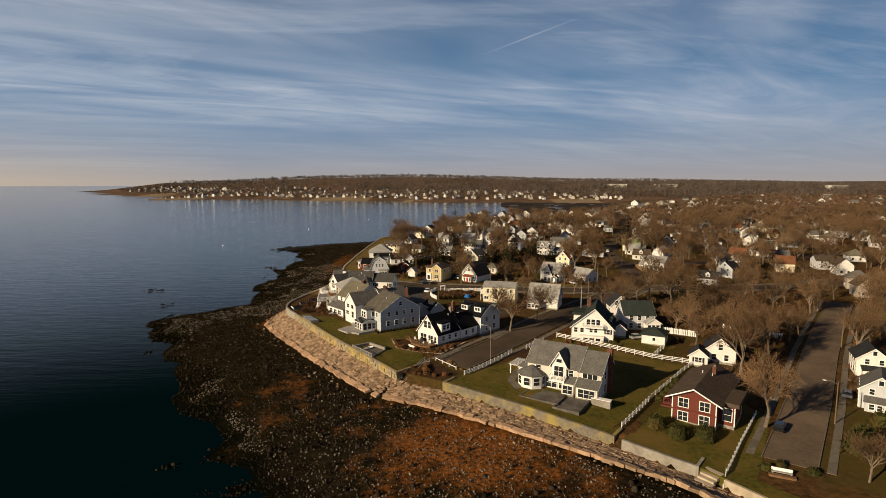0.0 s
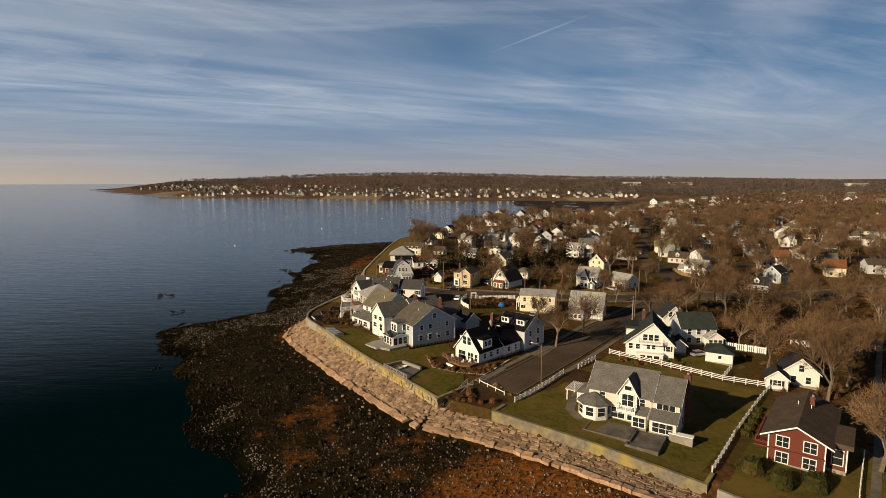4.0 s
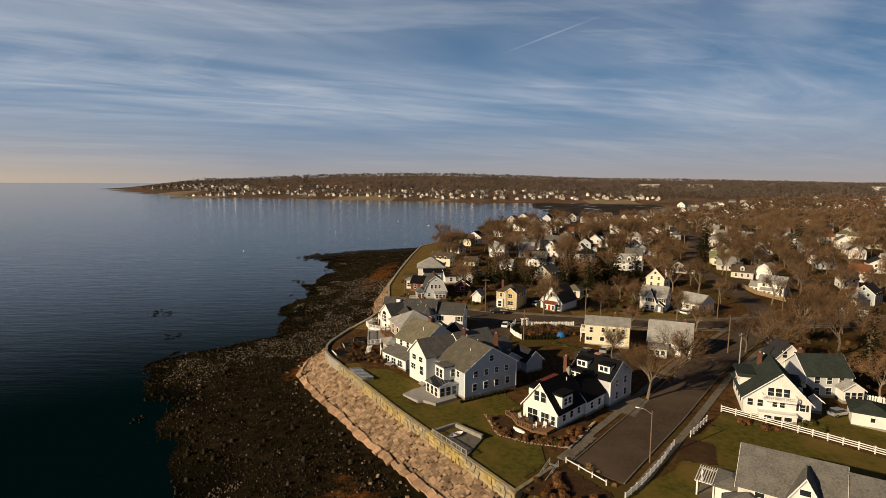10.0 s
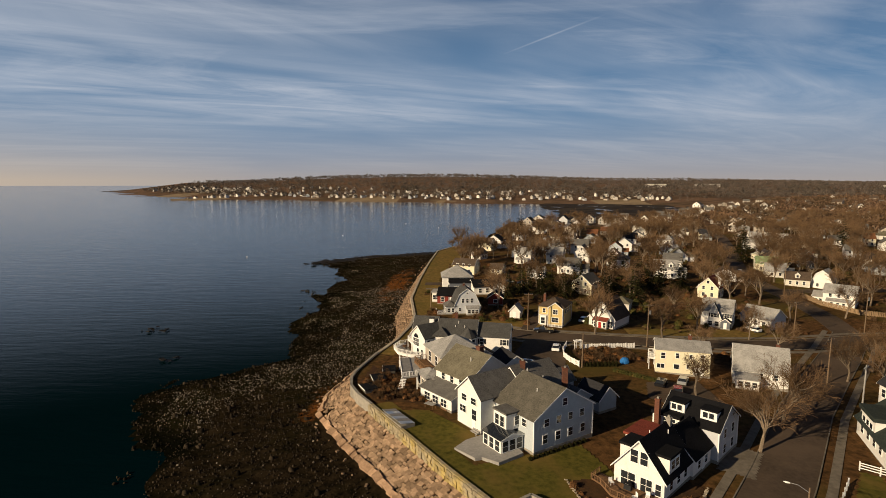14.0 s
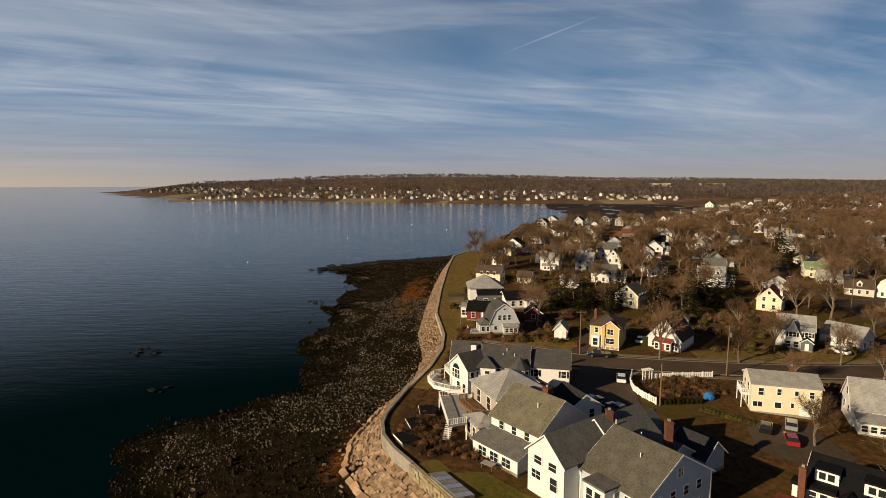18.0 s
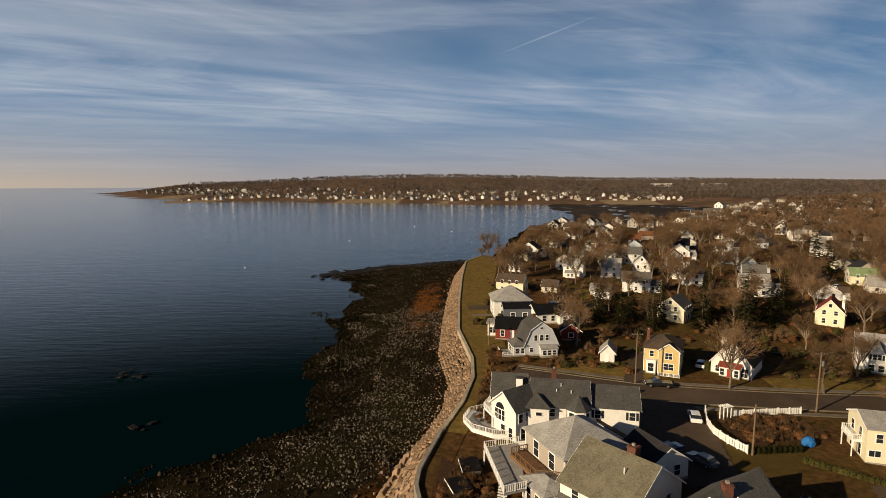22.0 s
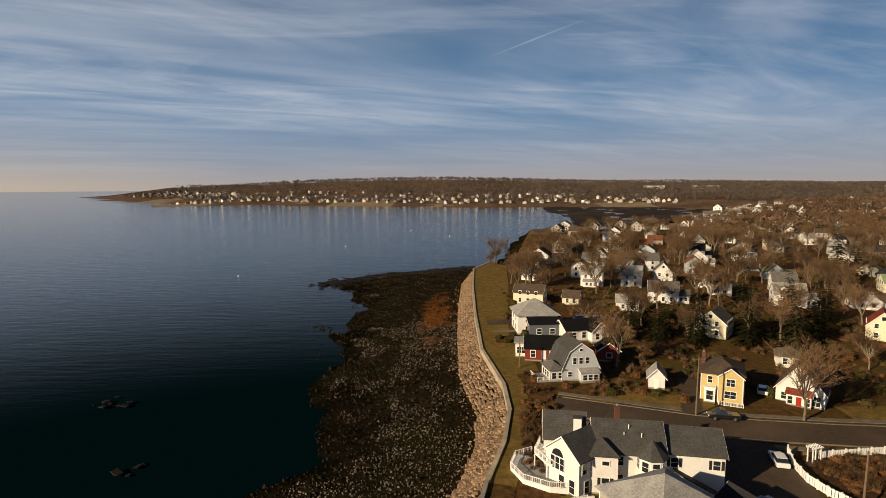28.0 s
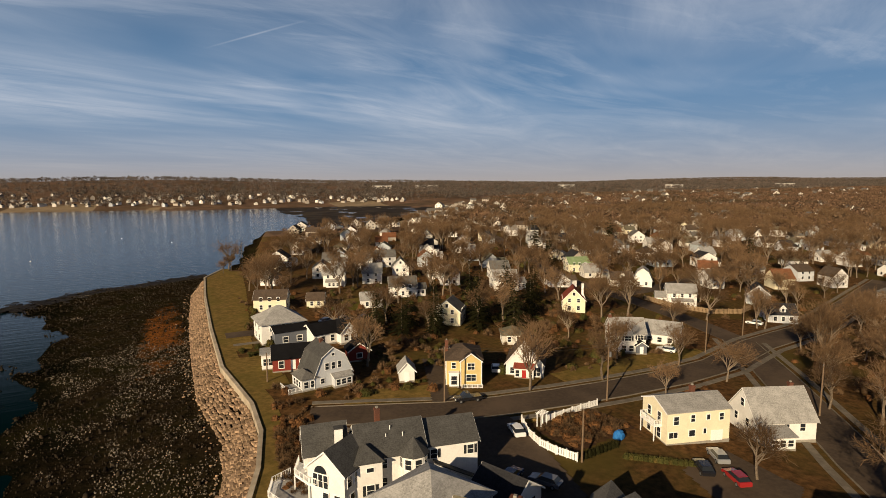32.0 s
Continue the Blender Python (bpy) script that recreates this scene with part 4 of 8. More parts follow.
deck(h, [(-6.0, -9.0), (3.9, -9.0), (3.9, -8.0), (-6.0, -8.0)], 2.7, "redbrown", 0.25, "front_ledge", False)
Block(h, 5.2, -2.5, 2.8, 7, 4.2, 5.0, "y", "flat", wall="redbrown", cover="r_brown", over=0.8).win("f", 0.2, 2.4, 1.4, 2.4)
chimney(h, 1.0, 3.5, 8.4, 0.7)
for px, py, rr in ((39.7, 105.3, 1.9), (42.6, 102.2, 2.1), (47.0, 100.2, 2.2)):
    DONE.append((px, py, rr))

# white house with black roof above its deck
h = house("white house with black roof, glazed gable and timber deck", -0.6, 150.5, -42, r=10, size=0.94)
b = Block(h, 0, -3.2, 7.7, 9.6, 3.3, 8.0, "y", wall="white", cover="r_black", over=0.45).vent(1.0, -1.2).vent(2.6, 1.0).skylight(0.2, -1.8)
for u in (-0.75, 0.75):
    b.win("f", u, 5.4, 1.1, 1.9)
b.win("f", -1.6, 1.5, 2.2, 2.2).win("f", 1.2, 1.5, 1.7, 2.0).win("f", 3.0, 1.5, 0.8, 1.7).row("r", 3, 1.7, 0.9, 1.2).row("l", 3, 1.7)
Block(h, 2.6, -4.6, 2.4, 3.6, 2.6, 3.0, "y", "flat", wall="white", cover="r_black", z0=3.2, over=0.2).row("r", 2, 1.5, 1.0, 1.2)
Block(h, -2.6, -4.6, 2.4, 3.6, 2.6, 3.0, "y", "flat", wall="white", cover="r_black", z0=3.2, over=0.2).row("l", 2, 1.5, 1.0, 1.2)
Block(h, 0.6, 5.0, 7.4, 7.2, 3.2, 6.6, "y", wall="white", cover="r_black").row("r", 2, 1.6, 0.9, 1.2).win("r", 0.5, 1.2, 0.95, 2.0, "door")
Block(h, -4.6, 3.5, 3.6, 6.0, 4.2, 4.6, "y", "flat", wall="white", cover="r_red", over=0.3).row("l", 2, 2.9)
b = Block(h, 0.5, 13.6, 9.5, 9, 5.4, 8.4, "x", wall="palegrey", cover="r_black").row("r", 2, 4.2).row("r", 2, 1.6).row("f", 2, 1.6)
for u in (-2.6, 2.6):
    Block(h, 0.5 + u, 11.3, 2.6, 2.2, 1.5, 1.75, "x", "flat", wall="trim", cover="r_black", z0=6.3, over=0.15).row("f", 2, 0.8, 0.75, 0.9, span=0.75)
Block(h, -3.2, 9.2, 4.6, 1.4, 1.7, 2.2, "x", "flat", wall="white", cover="r_black", z0=3.9, over=0.2).row("f", 3, 0.9, 0.8, 1.2)
chimney(h, -4.2, 7.4, 8.8, 0.8)
chimney(h, 0.3, 1.2, 8.8, 0.7, mat="concrete")
dk = [(-6.4, -7.6), (-3.0, -8.2), (3.8, -8.1), (3.8, -11.2), (1.2, -12.4), (-2.2, -12.2), (-4.6, -10.6), (-6.4, -10.2)]
deck(h, dk, 0.55, "wood")
railing(h, [(x, y, 0.55) for x, y in [dk[0], dk[7], dk[6], dk[5], dk[4]]], 0.95, "wood", step=1.3)
t_ = thing("grill", "black covered grill on the timber deck", "grill", h.matrix_world @ pose(-1.0, -9.2, 0.55))
part("cabinet", boxed(-0.55, 0.55, -0.28, 0.28, 0, 0.8), "shutter", t_)
bm = bmesh.new()
prism(bm, [(-0.3, 0.8), (-0.26, 1.05), (-0.1, 1.18), (0.12, 1.18), (0.3, 0.8)], -0.5, 0.5, "x")
part("lid", bm, "r_black", t_)
part("handle", boxed(-0.3, 0.3, -0.33, -0.29, 0.92, 0.96), "metal", t_)
for cx_, cy_, cr_ in ((2.2, -9.6, 20), (0.9, -10.9, -35), (-3.4, -9.6, 60)):
    t_ = thing("deck_chair", "white slatted garden chair on the deck", "chair", h.matrix_world @ pose(cx_, cy_, 0.55, 0, 0, cr_), "deck chairs")
    part("seat", boxed(-0.3, 0.3, -0.3, 0.3, 0.38, 0.43), "trim", t_)
    part("backrest", boxed(-0.3, 0.3, 0.28, 0.33, 0.43, 0.98), "trim", t_)
    for lx in (-0.26, 0.26):
        for ly in (-0.26, 0.26):
            part("leg", boxed(lx - 0.03, lx + 0.03, ly - 0.03, ly + 0.03, 0, 0.38), "trim", t_)
t_ = thing("rowing_boat", "small white upturned boat below the deck", "boat", h.matrix_world @ pose(-0.6, -13.6, 0.25, 0, 0, -8))
bm = bmesh.new()
prev = None
for i in range(9):
    u = -1.6 + 0.4 * i
    k = max(0.02, 1 - (abs(u) / 1.62) ** 2.4)
    ring = [bm.verts.new((u, 0.55 * k * math.sin(a), 0.42 * math.cos(a) * (0.5 + 0.5 * k))) for a in np.linspace(-1.57, 1.57, 7)]
    if prev:
        for j in range(6):
            bm.faces.new((prev[j], prev[j + 1], ring[j + 1], ring[j]))
    prev = ring
part("hull", bm, "trim", t_)
part("keel", boxed(-1.5, 1.5, -0.03, 0.03, 0.35, 0.47), "wood", t_)

# pale blue double house on the corner
h = house("pale blue-grey double house with white gable, sunroom and deck", -20.5, 163, 0, r=11, tall=0.87)
hm = h.matrix_world.inverted()


def at_world(x, y):
    v = hm @ Vector((x, y, 0))
    return v.x, v.y


x, y = at_world(-16.6, 160.9)
b = Block(h, x, y, 12.8, 9.6, 6.4, 10.7, "y", wall="blue", cover="r_mottled", yaw=35.4).vent(-1.0, -2.4).vent(2.0, 1.6)
b.row("f", 4, 5.2, 0.85, 1.3).row("f", 4, 2.2, 0.9, 1.5, span=0.85).win("f", 0, 8.2, 0.9, 1.3).row("l", 3, 5.0, 0.9, 1.3).row("r", 3, 5.0).row("r", 3, 2)
x, y = at_world(-23.6, 155.6)
b = Block(h, x, y, 4.4, 4.6, 2.9, 3.6, "y", "gable", wall="white", cover="glass", yaw=35.4, over=0.2)
b.row("f", 3, 1.6, 1.0, 1.9, span=0.95).row("l", 3, 1.6, 1.0, 1.9, span=0.95)
x, y = at_world(-22.2, 157.4)
b = Block(h, x, y, 4.6, 3.2, 3.0, 3.3, "y", "flat", wall="white", cover="r_grey", yaw=35.4, z0=3.4, over=0.15)
b.row("l", 2, 1.5, 0.9, 1.9, span=0.8).win("f", 0, 1.6, 1.2, 1.6)
x, y = at_world(-24.6, 165.4)
b = Block(h, x, y, 6.4, 11, 7.2, 10.5, "y", wall="white", cover="r_grey", yaw=-52.3)
b.row("f", 2, 6.0, 1.3, 1.2).win("f", -1.6, 3.6, 1.6, 1.3).win("f", 1.5, 3.4, 1.2, 2.0).win("f", 1.4, 1.2, 0.95, 2.0, "door").row("r", 2, 5.6, 0.9, 1.3).row("l", 3, 5.0)
x, y = at_world(-18.0, 169.6)
Block(h, x, y, 9.4, 9, 6.2, 10.6, "y", wall="palegrey", cover="r_grey", yaw=-52.3).vent(-2.0, 1.4, 0.9).skylight(-1.2, 2.9, 1.0, 1.3).row("r", 3, 4.8)
x, y = at_world(-10.5, 171.5)
Block(h, x, y, 6, 5, 3.2, 5.2, "y", wall="blue", cover="r_grey", yaw=35.4).row("r", 2, 1.8)
x, y = at_world(-12.6, 164.6)
chimney(h, x, y, 11.6, 0.9)
x, y = at_world(-19.5, 168)
chimney(h, x, y, 11.6, 0.9)
deck(h, [at_world(*p) for p in ((-31.2, 154.2), (-29.4, 157.0), (-25.4, 160.0), (-22.2, 157.0), (-20.6, 153.0), (-24.5, 149.8), (-27.0, 151.4), (-28.0, 151.0))], 0.5, "greydeck")
x, y = at_world(-27.2, 160.6)
for i in range(6):
    part("step", boxed(-0.9, 0.9, -0.3 * i, -0.3 * i + 0.3, -0.4, 1.25 - 0.2 * i), "greydeck", h, m=pose(x, y, 0, 0, 0, -52))

# tan-roofed house
h = house("white house with weathered tan roof and brick chimney", -28.6, 175.6, -48.3, r=8, tall=0.92)
b = Block(h, 0, 0.6, 9.6, 10.6, 5.8, 9.8, "x", wall="white", cover="r_tan").vent(1.8, -2.2, 0.8).row("f", 3, 4.7, 0.9, 1.3).row("r", 2, 4.6, 0.95, 1.5).row("r", 2, 1.8).row("l", 2, 4.6)
Block(h, -0.6, -6.4, 9.2, 3.6, 2.6, 3.9, "x", "shed", wall="white", cover="r_grey", over=0.3).row("f", 3, 1.3, 1.6, 1.4)
chimney(h, 1.2, 1.2, 10.8, 1.1)

# hip-roofed tan house and its decks
h = house("tan-sided house with pale hipped roof and roof deck", -31.9, 184.8, 23.6, r=9, size=0.92, tall=1.14)
b = Block(h, 0, 0, 10.4, 10.4, 5.9, 8.9, "x", "hip", wall="tan", cover="r_light", over=0.5).row("f", 2, 4.6, 1.1, 1.5, "shut", span=0.7, shift=1.2).row("l", 2, 4.4, 1.3, 2.0).row("r", 2, 4.5, 1.0, 1.4).row("r", 2, 1.6)
Block(h, -4.0, -6.6, 8.4, 3.2, 2.8, 3.0, "x", "flat", wall="tan", cover="greydeck", over=0.1).win("f", 2.0, 1.6, 1.5, 1.1, "shut").win("f", -2.6, 1.6, 1.7, 1.1)
Block(h, -7.4, -4.4, 4.2, 5.4, 2.9, 4.0, "y", "hip", wall="tan", cover="r_light").win("f", 0, 1.6, 1.6, 1.2).row("l", 2, 1.6, 1.0, 1.5)
deck(h, [(-8.2, -2.6), (-5.3, -4.6), (-5.3, 4.6), (-8.2, 4.6)], 3.1, "wood", 0.3, "roof_deck")
railing(h, [(-5.4, -4.5, 3.1), (-8.1, -2.6, 3.1), (-8.1, 4.5, 3.1), (-5.4, 4.5, 3.1)], 1.0, "wood", step=1.5)
t_ = thing("sun_deck", "white railed sun deck with steps down to the garden", "deck", site(-41.2, 183.2, 0, 2))
zt = 2.6
poly = [(-2.8, 5.0), (-0.8, -6.7), (2.0, -5.5), (2.2, 6.7)]
deck(t_, poly, zt, "greydeck", 0.3, "floor", False)
railing(t_, [(x, y, zt) for x, y in (poly[2], poly[1], poly[0], poly[3])], 1.05, "trim", step=1.7)
for x, y in poly:
    part("support", boxed(x - 0.1, x + 0.1, y - 0.1, y + 0.1, -1.5, zt - 0.3), "trim", t_)
for i in range(12):
    part("step", boxed(-0.6, 0.6, -0.28 * i, -0.28 * i + 0.28, zt - 0.22 * (i + 1) - 0.08, zt - 0.22 * (i + 1)), "trim", t_, m=pose(-0.6, -3.6, 0, 0, 0, -12))
h = house("small garage with dark patched roof", -20.4, 188.0, 22.9, "garage", 5, "garage")
Block(h, 0, 0, 6.6, 6.4, 2.8, 5.0, "y", wall="white", cover="r_dark").win("r", 0, 1.2, 2.4, 2.1, "garage").row("f", 2, 1.6)
h = house("pale blue gabled shed with grey roof", -11.6, 179.4, -49, "shed", 4, "shed")
Block(h, 0, 0, 4, 5.6, 2.7, 4.7, "y", wall="blue", cover="r_grey").win("f", 0, 1.3, 0.95, 2.0, "door")
h = house("low blue-grey shed with dark roof", -5.2, 173.2, 35, "shed", 4, "shed")
Block(h, 0, 0, 4.6, 5.6, 2.6, 4.6, "y", wall="blue", cover="r_dark").win("r", 0, 1.5)

# large white house on the point with a curved deck
h = house("large white house with grey roofs, bay and seaside deck", -34.0, 198.6, 0, r=11, size=0.86, tall=1.02)
hm = h.matrix_world.inverted()
x, y = at_world(-38.2, 198.8)
b = Block(h, x, y, 6.6, 7.4, 5.9, 8.6, "y", wall="white", cover="r_slate", yaw=-52)
b.row("f", 2, 1.5, 1.0, 2.0, span=0.62, shift=1.0).row("f", 3, 4.1, 0.75, 1.9, span=0.42, shift=-0.9).row("r", 4, 4.4, 0.85, 1.5, span=0.92).row("r", 3, 1.5, 0.9, 1.8, span=0.8)
bm = bmesh.new()
prism(bm, [(1.1 * math.cos(math.pi * k / 10), 1.1 * math.sin(math.pi * k / 10)) for k in range(11)], -0.06, 0.0, "y")
part("arched_window", bm, "glass", h, "dark arched window in the gable", m=b.m @ pose(-0.9, -3.72, 5.25))
x, y = at_world(-39.2, 203.8)
Block(h, x, y, 6.4, 5.6, 6.0, 9.2, "x", wall="white", cover="r_slate", yaw=-8).row("l", 2, 4.6, 1.0, 1.6)
x, y = at_world(-37.8, 201.4)
part("cupola", boxed(-0.6, 0.6, -0.5, 0.5, 6.0, 9.3), "trim", h, "small white roof dormer", m=pose(x, y, 0, 0, 0, -8))
part("cupola_roof", boxed(-0.75, 0.75, -0.65, 0.65, 9.304, 9.45), "r_slate", h, m=pose(x, y, 0, 0, 0, -8))
x, y = at_world(-35.2, 197.8)
Block(h, x, y, 4.0, 4.6, 6.0, 7.9, "x", "hip", wall="white", cover="r_slate", yaw=-8, over=0.3).win("f", 0.2, 5.0, 1.0, 0.6, "plain").win("f", 0.2, 1.9, 1.1, 1.6, "shut")
x, y = at_world(-31.4, 200.4)
b = Block(h, x, y, 10.4, 8.2, 6.0, 9.4, "x", wall="white", cover="r_slate", yaw=-8).vent(0.2, -1.2).vent(2.0, -2.2).vent(-0.6, -2.0, 0.4)
b.win("f", -1.4, 4.7, 0.95, 1.4).win("f", -1.4, 1.8, 0.95, 1.4).row("b", 4, 4.4).row("b", 4, 1.6)
Block(h, x - 1.0, y - 4.9, 3.0, 1.6, 0.9, 1.15, "x", "flat", wall="brick", cover="greydeck", over=0.15)
x, y = at_world(-29.2, 196.4)
porch_round(h, x, y, 2.1, 5.9, 8.3, "white", "r_slate")
for k in range(8):
    a_ = 45.0 * k
    opening(h, pose(x, y, 0) @ pose(0, 0, 0, 0, 0, a_ + 90) @ Matrix.Translation((0, -2.1 * math.cos(math.pi / 8) - 0.004, 1.5)), 1.0, 1.3)
x, y = at_world(-23.0, 199.8)
b = Block(h, x, y, 8.6, 7.6, 6.0, 8.6, "x", wall="white", cover="r_slate", yaw=-10)
b.win("f", -2.9, 4.5, 1.0, 1.4, "shut").win("f", 3.1, 4.5, 1.0, 1.4, "shut").win("r", 0, 4.2).row("b", 3, 4.2).win("r", 0, 1.2, 2.6, 2.2, "garage").win("f", -3.1, 1.4, 1.0, 1.3)
bm = bmesh.new()                                  # covered stair down the front of the wing
prism(bm, [(-3.4, 3.4), (3.0, 0.2), (3.0, -0.8), (-3.4, -0.8)], -1.3, 0.0, "y")
part("stair_wall", bm, "white", h, m=b.m @ pose(0.4, -3.82, 0))
bm = bmesh.new()
prism(bm, [(-3.5, 3.75), (3.2, 0.4), (3.2, 0.22), (-3.5, 3.55)], -1.5, 0.0, "y")
part("stair_roof", bm, "r_slate", h, m=b.m @ pose(0.4, -3.82, 0))
x, y = at_world(-32.0, 202.8)
chimney(h, x, y, 10.6, 0.75)
od = [at_world(*p) for p in ((-43.4, 206.2), (-46.0, 204.8), (-47.0, 201.6), (-45.6, 198.2), (-42.4, 196.2), (-39.6, 195.8), (-38.0, 196.2), (-41.2, 201.8))]
deck(h, od, 0.9, "trim")
inner = [(ox + (-6.5 - ox) * 0.1, oy + (0.0 - oy) * 0.1) for ox, oy in od]
deck(h, inner, 0.93, "greydeck", name="deck_floor", skirt=False, thick=0.02)
railing(h, [(x, y, 0.9) for x, y in od[:7]], 1.0, "trim", step=1.4)
ub = [at_world(*p) for p in ((-42.4, 205.0), (-43.6, 201.8), (-42.4, 198.6), (-40.0, 196.6), (-39.2, 197.6), (-41.0, 201.8))]
deck(h, ub, 3.3, "trim", 0.3, "balcony", False)
railing(h, [(x, y, 3.3) for x, y in ub[:5]], 1.0, "trim", step=1.3)
for x, y in ub[1:4]:
    part("porch_post", boxed(x - 0.09, x + 0.09, y - 0.09, y + 0.09, 0.9, 3.0), "trim", h)
x, y = at_world(-38.0, 194.2)
for i in range(6):
    part("step", boxed(-1.2, 1.2, -0.3 * i, -0.3 * i + 0.3, -0.4, 0.75 - 0.15 * i), "trim", h, m=pose(x, y, 0, 0, 0, 10))

# grey gambrel house and its neighbours
h = house("pale grey gambrel-roofed house with porch and side wing", -30.2, 240.6, 10, r=8, size=0.82, tall=0.96)
b = Block(h, 0, 0, 9.6, 9.6, 3.4, 9.8, "y", "gambrel", wall="palegrey", cover="r_slate", over=0.35)
b.row("f", 3, 5.2, 0.85, 1.6, span=0.5).win("f", 0, 8.0, 0.7, 0.6, "plain").win("f", -2.8, 1.8, 0.9, 1.2).row("l", 2, 1.8).row("r", 2, 1.8)
Block(h, 1.8, -5.6, 4.6, 1.9, 2.5, 3.2, "x", "shed", wall="palegrey", cover="r_light", over=0.3).row("f", 3, 1.3, 1.0, 1.3, span=0.9)
Block(h, -6.0, -1.8, 3.6, 5.8, 3.0, 4.6, "y", "hip", wall="palegrey", cover="r_grey").row("f", 2, 1.6, 1.0, 1.5, span=0.9).row("l", 3, 1.6, 1.0, 1.5)
chimney(h, -0.2, 1.6, 10.6, 0.8)
deck(h, [(-11.0, -4.6), (-7.6, -4.6), (-7.6, 1.0), (-11.0, 1.0)], 0.5, "greydeck")
railing(h, [(-7.8, -4.5, 0.5), (-10.9, -4.5, 0.5), (-10.9, 0.9, 0.5)], 0.9, "trim")
h = house("low dark red cottage with black roof", -34.0, 251.8, -8, "cottage", 6)
Block(h, 0, 0, 9.5, 7.5, 3.0, 4.9, "x", wall="red", cover="r_black").win("f", -0.6, 1.5, 0.95, 2.0, "door").win("f", 1.2, 1.7).win("f", -3.0, 1.7)
Block(h, -5.6, 0.6, 2.6, 4.2, 3.4, 3.7, "y", "flat", wall="white", cover="r_light").row("f", 2, 1.8, 0.9, 1.4).row("l", 2, 1.8)
h = house("white house with pale grey hipped roof", -33.6, 275.0, 3.8, r=8)
Block(h, 0, 0, 10.4, 9.8, 5.0, 8.6, "x", "hip", wall="white", cover="r_light", over=0.6).row("l", 2, 4.0).row("l", 2, 1.5).row("f", 3, 4.0).row("f", 3, 1.5)
Block(h, 1.4, -6.2, 8.4, 3.4, 3.6, 4.6, "x", "shed", wall="darkwall", cover="r_black").row("f", 2, 1.6, 1.2, 1.3)
h = house("low white house with black roofs", -23.5, 268.0, 13, r=7)
Block(h, 0, 0, 9.5, 7.4, 3.0, 4.8, "x", wall="white", cover="r_black").row("f", 3, 1.6)
Block(h, 3.4, -3.4, 4.4, 5, 3.0, 5.2, "y", wall="white", cover="r_black").row("f", 2, 1.6)
h = house("yellow house with brown hipped roof and white porch", -4.4, 230.4, -24, r=8, size=0.84, tall=1.0)
b = Block(h, 0, 0.6, 8.4, 10.4, 6.2, 8.6, "y", "hip", wall="yellow", cover="r_brown", over=0.45)
b.win("f", -2.4, 4.9, 0.9, 1.4).row("l", 3, 4.8).row("l", 3, 1.8).row("r", 3, 4.8)
b = Block(h, 1.6, -4.8, 4.8, 1.4, 6.2, 8.0, "y", wall="yellow", cover="r_brown", over=0.35)
b.win("f", 0, 4.9, 1.6, 1.5).win("f", 0, 2.2, 2.2, 1.5)
Block(h, -2.4, -5.2, 2.2, 1.6, 3.4, 3.6, "y", "flat", wall="trim", cover="trim", over=0.15).win("f", 0, 1.8, 1.3, 2.0)
railing(h, [(-0.6, -6.4, 0), (4.2, -6.4, 0)], 0.9, "trim", step=1.1)
chimney(h, -3.9, 1.2, 9.4, 0.8)
h = house("small white garden shed with pitched roof", -15.1, 234.7, -17.2, "shed", 3, "shed")
Block(h, 0, 0, 3.0, 4.0, 2.5, 4.1, "y", wall="white", cover="r_light").win("f", 0, 1.1, 1.0, 2.0, "door")
h = house("small dark red shed with white-edged roof", -20.4, 251.0, -5, "shed", 4, "shed")
Block(h, 0, 0, 4.6, 4.4, 2.6, 4.2, "y", wall="red", cover="r_black").win("f", 0, 1.4, 1.1, 1.0)
h = house("cream gabled house with arched porch and red door", 11.1, 230.6, -38, r=8, size=0.84)
b = Block(h, 0, 0, 9.2, 11.6, 3.4, 9.2, "y", wall="white", cover="r_brown", over=0.4)
b.win("f", 0, 5.8, 0.9, 1.4).win("f", -3.0, 1.5, 1.0, 1.5).win("f", 3.0, 1.4, 1.6, 2.1).row("l", 3, 1.6)
Block(h, 0, -6.4, 4.6, 1.8, 2.7, 3.5, "x", "shed", wall="white", cover="r_red").win("f", 0, 1.15, 1.0, 2.0, "reddoor").win("f", -1.6, 1.3, 0.9, 1.6).win("f", 1.6, 1.3, 0.9, 1.6)
h = house("white house with steep front gable and grey roof", 43.6, 235.5, -30, r=8, size=0.86)
b = Block(h, 0, 0.6, 9.4, 9.4, 5.4, 8.8, "x", wall="white", cover="r_light").win("f", 3.2, 4.2, 1.6, 1.3, "shut").row("r", 2, 4.2, 0.9, 1.4).row("r", 2, 1.6).row("l", 2, 4.2)
b = Block(h, -0.6, -4.6, 5.0, 1.8, 3.0, 8.4, "y", wall="white", cover="r_dark", over=0.3).win("f", 0, 4.3, 1.8, 1.3, "shut").row("f", 2, 1.5, 1.2, 1.5)
Block(h, 3.0, -5.2, 2.8, 2.2, 2.6, 3.6, "y", wall="darkwall", cover="r_black").win("f", 0, 1.2, 0.95, 2.0, "door")
chimney(h, -4.4, 0.8, 9.6, 0.9)
h = house("white house with long sloping roof and porch", 57.0, 236.5, -55, r=8, size=0.86)
Block(h, 0, 0, 10.5, 9, 3.4, 6.4, "x", wall="white", cover="r_light").row("f", 3, 1.7, 1.2, 1.4).row("r", 2, 1.6)
h = house("cream two-storey house with pale metal roof and balcony", 18.1, 194.6, -14.7, r=9, size=0.9)
b = Block(h, 0, 0, 12.2, 8.0, 6.0, 7.6, "x", wall="cream", cover="r_light", over=0.3)
